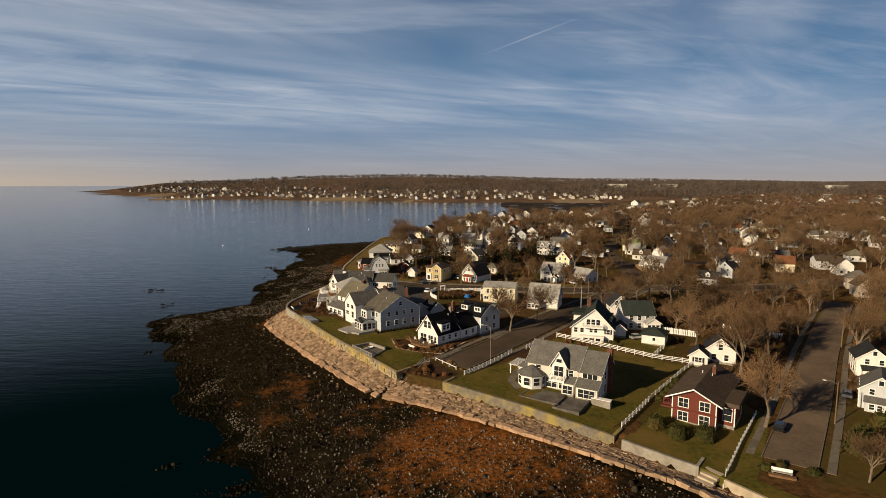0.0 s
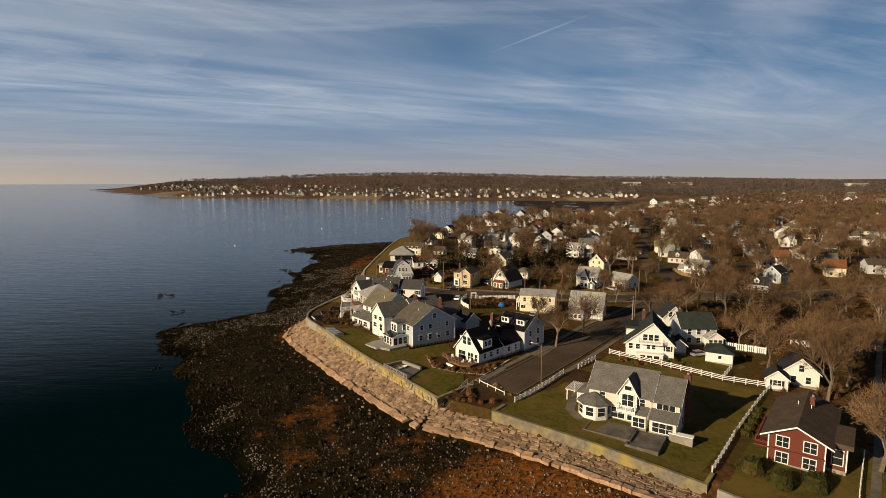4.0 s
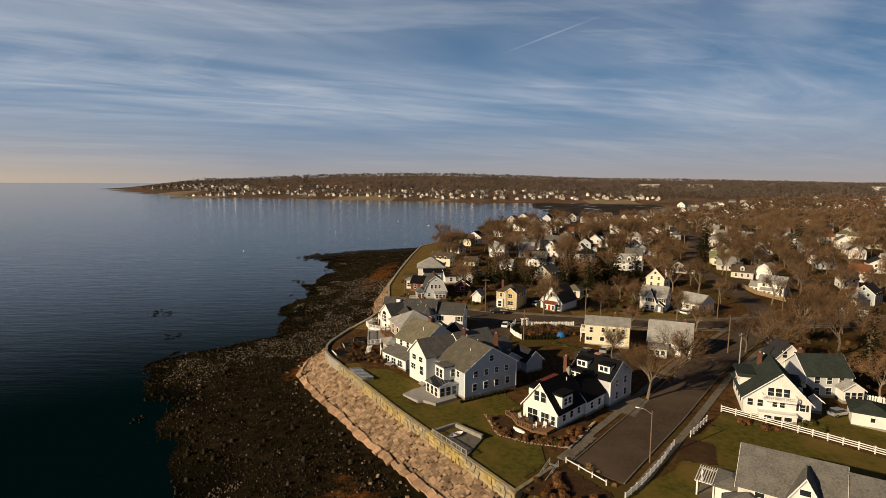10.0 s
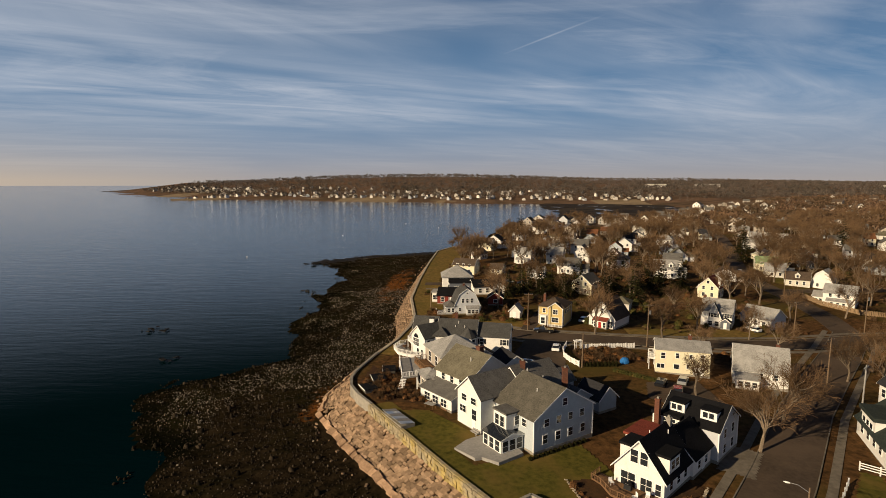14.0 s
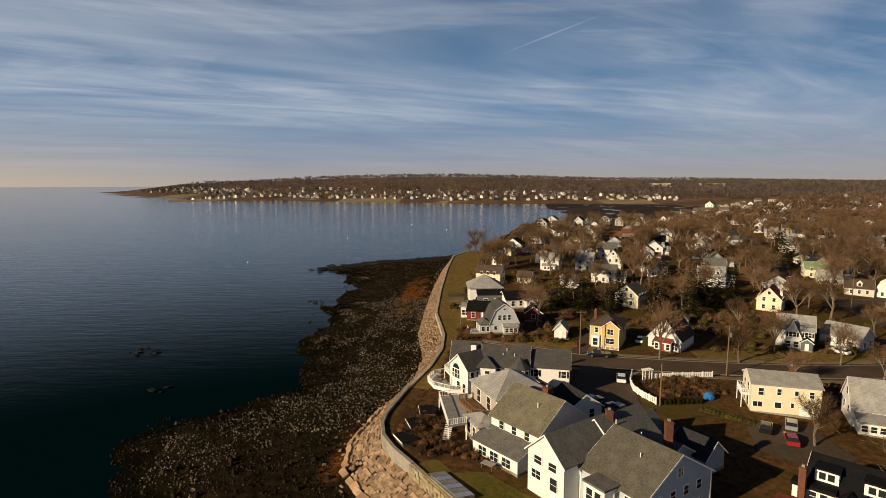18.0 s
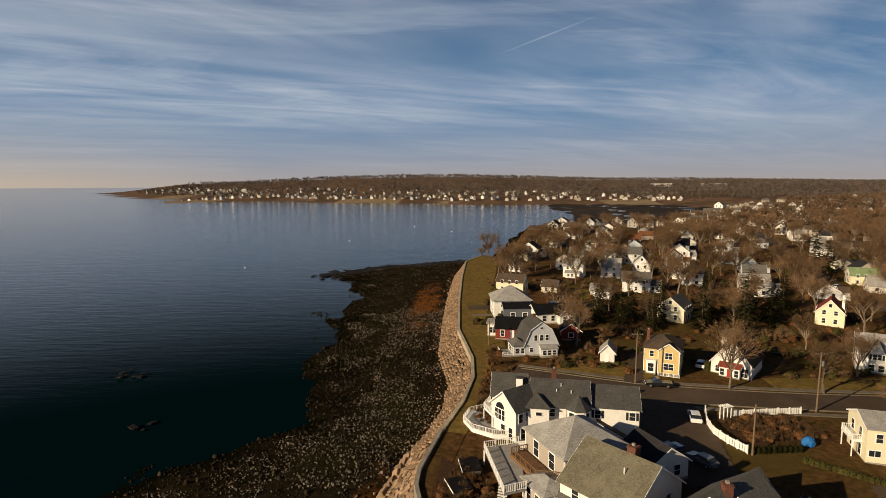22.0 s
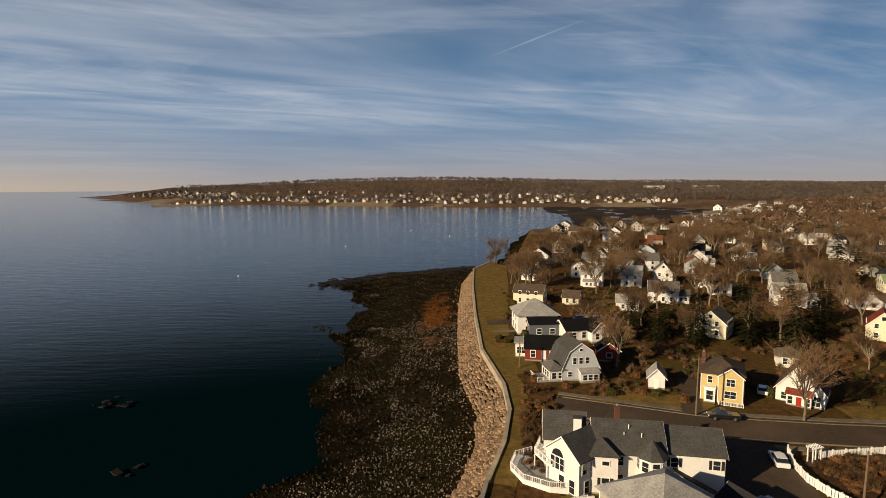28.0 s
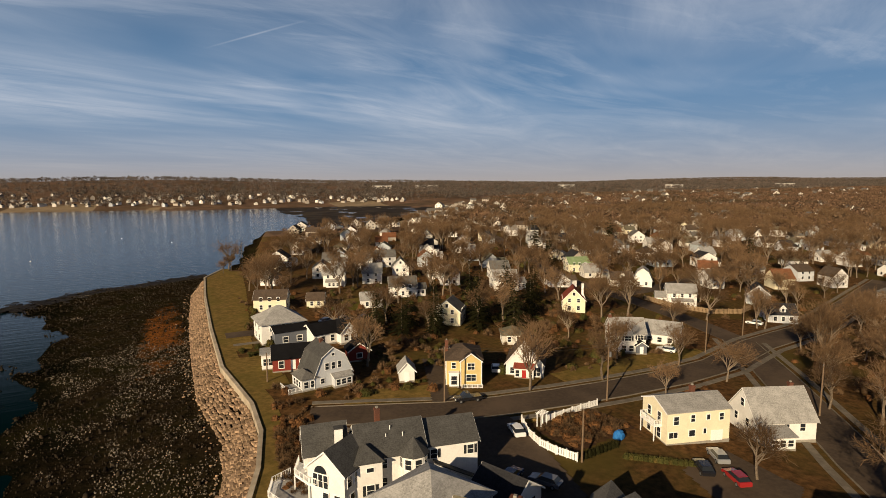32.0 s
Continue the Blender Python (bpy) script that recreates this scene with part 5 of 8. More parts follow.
b.win("f", -4.4, 4.5, 0.9, 1.4).win("f", -1.2, 4.7, 0.7, 1.2).win("f", 1.8, 4.7, 0.6, 0.9).win("f", 4.4, 4.6, 0.75, 1.2).win("f", -4.9, 1.9, 1.6, 1.0).win("f", -1.3, 2.0, 1.1, 1.1).win("f", 1.2, 2.2, 0.5, 0.9).win("f", 3.6, 1.2, 2.3, 1.9, "garage")
b.row("l", 2, 4.5, 0.9, 1.6).row("l", 2, 1.6, 1.0, 1.8).row("r", 2, 4.5)
deck(h, [(-7.6, -2.4), (-6.1, -2.4), (-6.1, 2.4), (-7.6, 2.4)], 3.2, "trim", 0.25, "balcony", False)
railing(h, [(-6.2, -2.3, 3.2), (-7.5, -2.3, 3.2), (-7.5, 2.3, 3.2), (-6.2, 2.3, 3.2)], 1.0, "trim")
for yy in (-2.2, 2.2):
    part("porch_post", boxed(-7.55, -7.4, yy - 0.08, yy + 0.08, -0.8, 3.0), "trim", h)
chimney(h, 2.0, 1.2, 8.6, 0.8)
h = house("white house with big grey roof and front extension", 32.4, 188.9, -22, r=9, size=0.84)
b = Block(h, 0, 1.2, 12, 9.4, 4.2, 9.2, "x", wall="white", cover="r_light", over=0.4).row("f", 3, 2.9, 1.0, 1.4).row("l", 2, 3.0).row("l", 1, 6.4).row("r", 2, 3.0).row("r", 1, 6.4)
Block(h, -3.0, -5.2, 5.0, 3.6, 2.7, 3.4, "x", "shed", wall="white", cover="r_light").row("f", 3, 1.5, 1.0, 1.2, span=0.9)
chimney(h, 3.8, 1.6, 10.0, 0.8)

# houses further in


def plain_house(label, x, y, yaw, w, d, eave, ridge, axis, wall, cover, roof="gable", dormers=0, wing=0, group="", lean=0, name="house"):
    h = house(label, x, y, yaw, name, max(w, d) * 0.62, size=0.88)
    if group:
        h["group"] = group
    b = Block(h, 0, 0, w, d, eave, ridge, axis, roof, wall, cover, foot=False)
    two = eave > 4.2
    for s in "flr":
        n = 3 if (w if s == "f" else d) > 8.5 else 2
        b.row(s, n, 1.6)
        if two:
            b.row(s, n, 4.3, 0.95, 1.3)
    if axis == "y" and roof == "gable":
        b.win("f", 0, (eave + ridge) / 2 + 0.2, 0.9, 1.1)
    for i in range(dormers):
        u = (i - (dormers - 1) / 2) * w / (dormers + 0.4)
        Block(h, u, -d * 0.27, 1.9, 2.4, 1.5, 2.5, "y", wall=wall, cover=cover, z0=eave + 0.5, over=0.2, foot=False).win("f", 0, 0.85, 0.9, 1.1)
    if wing:
        Block(h, wing * (w * 0.5 + 1.8), 0.8, 4.0, d * 0.7, 2.9, 4.6, "x", wall=wall, cover=cover, foot=False).row("f", 2, 1.5, 0.9, 1.2)
    if lean:
        Block(h, 0, -d / 2 - 1.0, w * 0.7, 2.0, 2.4, 3.1, "x", "shed", wall=wall, cover=cover, foot=False).row("f", 3, 1.3, 0.9, 1.2)
    return h


for row in (
    ("white house with grey roof and two white dormers", 53.6, 309.6, -17.5, 10.5, 9, 4.6, 8.2, "x", "white", "r_light", "gable", 2, 1),
    ("cream house half hidden by dark conifers", 13.2, 272.5, -38, 8.5, 9, 4.4, 7.8, "y", "cream", "r_grey"),
    ("white house with pale grey roof", -2.6, 339.3, -20, 9, 8.5, 5.2, 8.2, "x", "white", "r_light", "gable", 0, 0, "", 1),
    ("white house with grey roof", 12.0, 338.8, -20, 8.4, 8.6, 5.0, 8.6, "x", "white", "r_light"),
    ("white house with long grey roof", 19.3, 372.6, -22, 9.5, 9, 5.0, 8.0, "x", "white", "r_light"),
    ("white gabled house with grey roof among trees", 26.0, 344.8, -20, 7.6, 9.6, 5.6, 9.4, "y", "white", "r_grey"),
    ("white gabled house with grey roof", 39.2, 338.5, -17, 7.0, 9.6, 5.2, 8.6, "y", "white", "r_grey"),
    ("low white garage house with pale roof", -1.4, 299.6, -15, 7.4, 7.4, 3.0, 5.2, "x", "white", "r_light"),
    ("white house behind bare street trees", 13.7, 311.0, -17.8, 10.5, 8, 4.4, 7.6, "x", "white", "r_grey", "gable", 0, 1),
    ("yellow cottage with brown roof", -30.3, 308.5, -20, 11, 7.4, 4.4, 7.0, "x", "cream", "r_brown"),
    ("small cream cottage with brown roof", -17.0, 307.0, -20, 6, 6, 2.8, 5.0, "x", "cream", "r_brown"),
    ("white cottage near the grassy point", -24.0, 352.0, -35, 7, 6.5, 3.2, 6.0, "y", "white", "r_grey"),
    ("cream house among trees at the point", -19.0, 385.0, -25, 8.5, 7.4, 5.0, 7.8, "x", "cream", "r_brown"),
    ("white corner house with porch and grey roof", 100.0, 269.5, -40, 10.5, 10, 5.2, 8.0, "x", "white", "r_light", "gable", 0, -1, "", 1),
    ("small grey house with white-trimmed gable porch", 112.5, 242.5, -35, 9.5, 8, 3.2, 6.2, "x", "palegrey", "r_dark", "gable", 1),
    ("blue-grey gabled house with dark roof", 131.0, 263.0, -50, 8.0, 9.6, 4.8, 8.2, "y", "blue", "r_dark"),
    ("pale yellow house with green roof", 108.5, 336.0, -19, 11, 9, 4.4, 7.4, "x", "cream", "r_palegreen", "gable", 0, 1),
    ("pale yellow bungalow with grey roof", 124.0, 371.0, -40, 10, 8, 3.2, 6.0, "y", "cream", "r_light"),
    ("white gambrel house on the street corner", 113.0, 300.0, -45, 8, 9, 3.4, 8.4, "y", "white", "r_light", "gambrel"),
    ("tan cottage with brown roof and small gable", 104.0, 303.0, -29, 10, 8, 3.2, 6.2, "x", "greycream", "r_brown", "gable", 1),
    ("cream house with red roof and white chimney", 57.0, 273.0, -35, 7.8, 9.4, 4.4, 8.4, "y", "cream", "r_red"),
    ("white house with orange-brown roof", 157.0, 306.0, -45, 9, 9, 4.6, 8.4, "x", "white", "r_orange"),
    ("dark blue house with white window trim", 136.0, 352.0, -25, 9, 9, 5.4, 9.2, "y", "darkwall", "r_grey"),
    ("white house with grey roof at the street end", 64.0, 331.0, -18, 9, 8.6, 5.0, 8.2, "x", "white", "r_grey"),
    ("low garage with pale brown roof", 19.5, 249.5, -25, 6.4, 6.4, 2.7, 4.8, "x", "greycream", "r_tan", "hip"),
    ("pale house by the dead-end street", 90.0, 114.5, -36, 8, 9, 4.8, 8.0, "y", "palegrey", "r_grey", "gable", 0, 0, "", 1),
    ("white house with porch by the dead-end street", 103.0, 135.0, -25, 8, 9, 5.0, 8.0, "y", "white", "r_dark", "gable", 0, 0, "", 1),
):
    h = plain_house(*row)
    if "red roof" in row[0]:
        chimney(h, 3.2, 0, 9.6, 0.8, mat="trim")
# ---- sea walls, revetment and shore ----
def lawn_z(x, y):
    x, y = np.atleast_1d(np.asarray(x, float)), np.atleast_1d(np.asarray(y, float))
    return level(x, y) + 0.15 * wobble(x, y, 23)


def resample(line, step):
    out = []
    for (ax, ay), (bx, by) in zip(line, line[1:]):
        n = max(1, int(math.hypot(bx - ax, by - ay) / step + 0.5))
        out += [(ax + (bx - ax) * i / n, ay + (by - ay) * i / n) for i in range(n)]
    return out + [line[-1]]


def normals(pts):
    p = np.array(pts)
    d = np.gradient(p, axis=0)
    d /= np.hypot(d[:, 0], d[:, 1])[:, None]
    return p, np.stack([-d[:, 1], d[:, 0]], 1)      # to the left of the way


def strip(name, line, a, b, up, down, mat, label, category, step=2.5, kind="structure", parent=None):
    """A band along a line, from a to b metres to its left, with its top `up` over the land and `down` thick."""
    p, n = normals(resample(line, step))
    A, B = p + n * a, p + n * b
    bm = bmesh.new()
    rings = []
    for (ax, ay), (bx, by) in zip(A, B):
        za, zb = float(lawn_z(ax, ay)[0]), float(lawn_z(bx, by)[0])
        rings.append([bm.verts.new(q) for q in ((ax, ay, za + up), (bx, by, zb + up), (bx, by, zb + up - down), (ax, ay, za + up - down))])
    for r0, r1 in zip(rings, rings[1:]):
        for i in range(4):
            bm.faces.new((r0[i], r0[(i + 1) % 4], r1[(i + 1) % 4], r1[i]))
    bm.faces.new(rings[0][::-1])
    bm.faces.new(rings[-1])
    bmesh.ops.recalc_face_normals(bm, faces=bm.faces[:])
    ob = new(name, mesh_of(bm, name, mat))
    if parent is not None:
        ob.parent = parent
        return ob
    return tagged(ob, label, category, kind=kind)


RED_LOT = [(57, 66), (47, 79), (40.4, 87.5), (30.5, 95.3)]
GREY_LOT = [(29.2, 96.4), (14.9, 107.1), (-1.2, 117.6)]
STONE_LOT = [(-12.0, 122.6), (-24.1, 137.6), (-32.0, 147.9), (-47.0, 169.0)]
CURVE = [(-47.0, 169.0), (-50.4, 173.6), (-52.5, 177.6), (-53.4, 182), (-53.3, 186.0), (-50.7, 198.4)]
POINT = [(-50.7, 198.4), (-47.4, 210.0), (-45.4, 222.0), (-45.4, 234.0), (-48.7, 257.0), (-49.0, 292.0), (-48.4, 337.0), (-46.7, 380.0), (-38.0, 402.0)]
strip("wall_red_lot", [(40.4, 87.5), (30.5, 95.3)], -0.5, 0.05, 0.25, 3.6, "concrete", "plain grey concrete sea wall", "sea wall")
strip("wall_red_lot_end", [(40.4, 87.5), (42.8, 90.6)], -0.25, 0.25, 0.3, 3.2, "concrete", "end of the concrete sea wall beside the slab steps", "sea wall", 1)
strip("edging_street_end", [(57, 66), (47, 79), (43.2, 84.0)], -0.5, 0.05, 0.04, 3.2, "palewall", "low stone edging along the grass at the street end", "sea wall")
steps = thing("slab_steps", "rough pale granite slabs stepping down to the shore", "steps", pose(0, 0, 0))
for k in range(7):
    part("slab", boxed(-1.5 + 0.12 * (k % 3), 1.45 + 0.1 * (k % 2), -0.5, 0.5, -0.5, 0), "palewall", steps).matrix_local = pose(42.0 - 0.79 * (0.9 * k - 0.8), 86.0 - 0.61 * (0.9 * k - 0.8), gz(43.2, 87.2) + 0.12 - 0.33 * k, 0, 0, 128 + (k * 37 % 9) - 4)
strip("wall_grey_lot", GREY_LOT, -0.55, 0.05, 0.35, 3.8, "lichen", "concrete sea wall stained with yellow lichen", "sea wall")
strip("wall_grey_lot_return", [(29.2, 96.4), (31.8, 99.8)], -0.3, 0.3, 0.35, 3.6, "lichen", "end of the lichened sea wall", "sea wall", 1)
strip("wall_grey_lot_end", [(-1.2, 117.6), (1.2, 121.0)], -0.3, 0.3, 0.3, 3.0, "lichen", "end of the lichened sea wall", "sea wall", 1)
strip("wall_curve", CURVE, -0.5, 0.05, 0.45, 3.6, "concrete", "curved concrete sea wall round the garden", "sea wall", 1.5)
strip("wall_point", POINT, -0.6, 0.1, 0.3, 2.4, "palewall", "low pale stone wall along the point", "sea wall")
for k, ln in (("a", RED_LOT), ("b", GREY_LOT), ("c", STONE_LOT), ("d", CURVE), ("e", POINT)):
    strip("verge_" + k, ln, -4.2, -0.45, 0.05, 2.6, "lawn" if k in "abc" else "litter" if k == "d" else "drygrass", "grass verge behind the sea wall", "verge")

# field-stone wall, stone by stone on a core
core = strip("wall_stone_lot", STONE_LOT, -0.6, 0.0, 0.3, 3.4, "fieldstone", "yellow-grey field-stone sea wall", "sea wall")
strip("wall_stone_return", [(-12.0, 122.6), (-5.6, 130.0)], -0.3, 0.3, 0.25, 2.6, "fieldstone", "field-stone end wall beside the steps", "sea wall", 1)
rnd = random.Random(4)


def stone_mesh(name, mat, sx, sy, sz, jit, seed):
    """A rough-cut block: a boxy ring of eight corners, lifted twice, the top drawn in."""
    r = random.Random(seed)
    bm = bmesh.new()
    ring = [(-0.5, -0.42), (-0.44, -0.5), (0.44, -0.5), (0.5, -0.42), (0.5, 0.42), (0.44, 0.5), (-0.44, 0.5), (-0.5, 0.42)]
    ring = [(a + r.uniform(-jit, jit) * 0.4, b + r.uniform(-jit, jit) * 0.4) for a, b in ring]
    tilt = r.uniform(-0.12, 0.12), r.uniform(-0.12, 0.12)
    for z, k in ((-0.5, 1.0), (0.36, 1.0), (0.5, 0.9)):
        for a, b in ring:
            bm.verts.new((a * k * sx, b * k * sy, (z + a * tilt[0] + b * tilt[1] + r.uniform(-0.04, 0.04)) * sz))
    v = list(bm.verts)
    for g in (0, 1):
        for i in range(8):
            bm.faces.new((v[g * 8 + i], v[g * 8 + (i + 1) % 8], v[g * 8 + 8 + (i + 1) % 8], v[g * 8 + 8 + i]))
    bm.faces.new(v[16:24])
    return mesh_of(bm, name, mat)


face_stones = [stone_mesh("stone", "fieldstone", 0.9, 0.62, 0.35, 0.2, s) for s in range(6)]
p, n = normals(resample(STONE_LOT, 0.95))
for i in range(len(p)):
    x, y = p[i]
    top = float(lawn_z(x, y)[0])
    for k in range(4):
        if rnd.random() < 0.06:
            continue
        yaw = math.degrees(math.atan2(n[i][1], n[i][0]))
        ob = new("stone", face_stones[rnd.randrange(6)])
        ob.parent = core
        ob.matrix_local = pose(x + n[i][0] * 0.05, y + n[i][1] * 0.05, top - 0.1 - k * 0.62 + rnd.uniform(-0.06, 0.06), 0, 90, yaw) @ pose(0, rnd.uniform(-0.25, 0.25), 0, 0, 0, 90 + rnd.uniform(-12, 12))

# granite revetment: the stretch below the gardens as single stones, the rest joined
revetment = tagged(new("revetment"), "sloping revetment of rough pink granite blocks", "revetment", kind="structure")
block_me = [stone_mesh("granite_block", "slab", 1.74, 1.16, 0.75, 0.16, 20 + s) for s in range(8)]
templates = [(np.array([v.co[:] for v in me.vertices]), [tuple(f.vertices) for f in me.polygons]) for me in block_me]


def joined(name, mat, items, tmpl, label, category, kind="stuff", parent=None):
    """Many small pieces in one mesh: items are (matrix, template number)."""
    V, F, base = [], [], 0
    for m, k in items:
        v, f = tmpl[k]
        r = np.array(m.to_3x3())
        V.append(v @ r.T + np.array(m.translation))
        F += [tuple(i + base for i in q) for q in f]
        base += len(v)
    me = bpy.data.meshes.new(name)
    me.from_pydata(np.concatenate(V).tolist(), [], F)
    for k in (mat if isinstance(mat, (list, tuple)) else [mat]):
        me.materials.append(M[k])
    ob = new(name, me)
    if parent is not None:
        ob.parent = parent
        ob["kind"] = kind
        return ob
    return tagged(ob, label, category, kind=kind)


LINE = [(75, 40), (57, 66), (40.4, 87.5), (28.6, 96.8), (14.9, 107.1), (-1.2, 117.6), (-12.0, 122.6), (-24.1, 137.6), (-32.0, 147.9), (-47.0, 169.0), (-52.5, 177.6), (-53.3, 186.0), (-50.7, 198.4),
        (-47.4, 210.0), (-45.4, 222.0), (-45.4, 234.0), (-48.7, 257.0), (-49.0, 292.0), (-48.4, 337.0), (-46.7, 380.0), (-38.6, 401)]
items, singles = [], 0
# ten courses of small fitted stones, then one course of big slabs along the foot
for row in range(11):
    big = row >= 10
    p, n = normals(resample(LINE[:13], 1.75 if big else 0.95))
    for i in range(len(p)):
        wide = float(np.interp(p[i][1], [100, 170, 200], [7.6, 6.8, 6.4]))
        k = wide / 7.6
        off = (6.8 if big else 0.4 + row * 0.6) * k + rnd.uniform(-0.1, 0.1)
        along = 0.5 * (row % 2) + rnd.uniform(-0.22, 0.22)
        tx, ty = n[i][1], -n[i][0]
        x, y = p[i][0] + n[i][0] * off + tx * along, p[i][1] + n[i][1] * off + ty * along
        top, toe = float(lawn_z(*p[i])[0]) - 1.75, 2.0
        z = toe + (top - toe) * max(0, 1 - off / wide) + (rnd.uniform(0.06, 0.26) if big else rnd.uniform(-0.06, 0.05))
        yaw = math.degrees(math.atan2(ty, tx))
        s = rnd.uniform(1.0, 1.22) if big else rnd.uniform(0.46, 0.7)
        tilt = math.degrees(math.atan2(top - toe, wide))
        wild = 4 if big else 2.5
        m = pose(x, y, z, 0, 0, yaw) @ pose(0, 0, 0, -tilt + rnd.uniform(-wild, wild), rnd.uniform(-wild, wild), rnd.uniform(-14, 14)) @ Matrix.Diagonal((s * rnd.uniform(0.75, 1.3), s * rnd.uniform(0.8, 1.15), s, 1))
        if big and 95 < p[i][1] < 186 and singles < 290:
            ob = new("granite_block", block_me[rnd.randrange(8)])
            ob.parent, ob.matrix_local = revetment, m
            singles += 1
        else:
            items.append((m, rnd.randrange(8)))
p, n = normals(resample(LINE[12:], 0.8))            # smaller rubble along the point
for i in range(len(p)):
    wide = float(np.interp(p[i][1], [170, 200, 240, 600], [7.4, 6.6, 5.2, 5.2]))
    top, toe = float(lawn_z(*p[i])[0]) - 0.75, 2.0
    yaw = math.degrees(math.atan2(-n[i][0], n[i][1]))
    for row in range(int(wide / 0.55)):
        off = 0.45 + row * 0.55 + rnd.uniform(-0.12, 0.12)
        x, y = p[i] + n[i] * off + np.array([n[i][1], -n[i][0]]) * rnd.uniform(-0.3, 0.3)
        z = toe + (top - toe) * max(0, 1 - off / wide) + rnd.uniform(-0.1, 0.12)
        s = rnd.uniform(0.34, 0.58)
        items.append((pose(x, y, z, rnd.uniform(-9, 9), rnd.uniform(-9, 9), yaw + rnd.uniform(-25, 25)) @ Matrix.Scale(s, 4), rnd.randrange(8)))
joined("granite_blocks", "granite", items, templates, "", "", parent=revetment)
# tumbled blocks at the toe
items = []
p, n = normals(resample(LINE[2:], 1.3))
for i in range(len(p)):
    for _ in range(rnd.randrange(2) if p[i][1] < 190 else 1):
        wide = float(np.interp(p[i][1], [100, 170, 200, 240, 600], [8.0, 7.4, 6.4, 4.8, 4.8])) + abs(rnd.gauss(0.6, 1.5))
        x, y = p[i] + n[i] * wide
        s = rnd.uniform(0.15, 0.42) if y < 190 else rnd.uniform(0.12, 0.35)
        items.append((pose(x, y, gz(x, y) + 0.1, rnd.uniform(-25, 25), rnd.uniform(-25, 25), rnd.uniform(0, 360)) @ Matrix.Scale(s, 4), rnd.randrange(8)))
joined("toe_rocks", "granite", items, templates, "loose pale rocks at the foot of the revetment", "rocks")

# beach cobbles and boulders, thousands of them
cob = []
for s in range(5):
    me = stone_mesh("c", "pebble", 1, 0.8, 0.7, 0.5, 60 + s)
    cob.append((np.array([v.co[:] for v in me.vertices])[8:], [tuple(j - 8 for j in f.vertices) for f in me.polygons if min(f.vertices) >= 8]))
rng = np.random.default_rng(5)


def scatter(name, mat, x, y, z, size, label, category):
    """Low five-sided stones in one mesh, each of its own size, turn and squatness."""
    n = len(x)
    a = np.arange(5) * 2 * math.pi / 5
    ang = rng.uniform(0, 2 * math.pi, (n, 1))
    rad = size[:, None] * 0.5 * rng.uniform(0.75, 1.2, (n, 5))
    lx, ly = rad * np.cos(a), rad * np.sin(a) * rng.uniform(0.55, 1.0, (n, 1))
    bx, by = lx * np.cos(ang) - ly * np.sin(ang), lx * np.sin(ang) + ly * np.cos(ang)
    tx, ty = 0.62 * bx + rng.normal(0, 0.06, (n, 1)) * size[:, None], 0.62 * by + rng.normal(0, 0.06, (n, 1)) * size[:, None]
    hz = size[:, None] * rng.uniform(0.3, 0.6, (n, 1))
    V = np.empty((n, 10, 3))
    V[:, :5, 0], V[:, :5, 1], V[:, :5, 2] = x[:, None] + bx, y[:, None] + by, z[:, None] - 0.12
    V[:, 5:, 0], V[:, 5:, 1], V[:, 5:, 2] = x[:, None] + tx, y[:, None] + ty, z[:, None] + hz * rng.uniform(0.8, 1.15, (n, 5))
    base = (np.arange(n) * 10)[:, None]
    corner = np.array([q for j in range(5) for q in (j, (j + 1) % 5, 5 + (j + 1) % 5, 5 + j)] + [5, 6, 7, 8, 9])
    me = bpy.data.meshes.new(name)
    me.vertices.add(n * 10)
    me.vertices.foreach_set("co", V.ravel())
    me.loops.add(n * 25)
    me.loops.foreach_set("vertex_index", (base + corner).ravel().astype(np.int32))
    me.polygons.add(n * 6)
    me.polygons.foreach_set("loop_start", ((np.arange(n) * 25)[:, None] + np.array([0, 4, 8, 12, 16, 20])).ravel().astype(np.int32))
    me.update(calc_edges=True)
    me.materials.append(M[mat])
    return tagged(new(name, me), label, category, kind="stuff")


N = 300000
cx, cy = rng.uniform(-125, 62, N), 50 + 400 * rng.random(N) ** 1.35
ok = inside(cx, cy, RING) & ~inside(cx, cy, TOWN)
dw_, _ = line_distance(cx, cy, WALL)
wide = np.interp(cy, [100, 170, 200, 240, 600], [8.5, 7.6, 6.6, 5.0, 5.0])
ok &= (dw_ > wide + 0.3)
cx, cy, dw_ = cx[ok], cy[ok], dw_[ok]
cz = terrain(cx, cy)
ds_, _ = line_distance(cx, cy, SHORE)
bonus = 0.9 * np.exp(-((ds_ - 11) / 7) ** 2) * ((cy > 175) | (cy < 150)) + 1.3 * ((cy > 192) & (cy < 315) & (dw_ < 22)) - 0.8 * (cy > 310) - 0.5 * ((cy > 150) & (cy < 195) & (dw_ < 28))
cover = bonus - 0.8 + wobble(cx, cy, 14) + 0.7 * wobble(cx + 40, cy, 5.5) + 0.5 * wobble(cx, cy + 9, 2.3)      # banks of clean stones between the weed
clean = cover > 0.12
size = np.where(rng.random(len(cx)) < 0.03, rng.uniform(0.6, 1.3, len(cx)), rng.uniform(0.16, 0.5, len(cx)))
pick = rng.random(len(cx))
mat_ = np.exp(-((cx - 4) / 40) ** 2 - ((cy - 95) / 30) ** 2)      # few stones lie on the thick mat of weed
dark = (pick < np.where(clean, 0.25, 0.42) * (1 - 0.75 * mat_)) & (cz > -0.05)
pale = (~dark) & (pick < np.where(clean, 0.95, 0.45)) & (cz > 0.42)
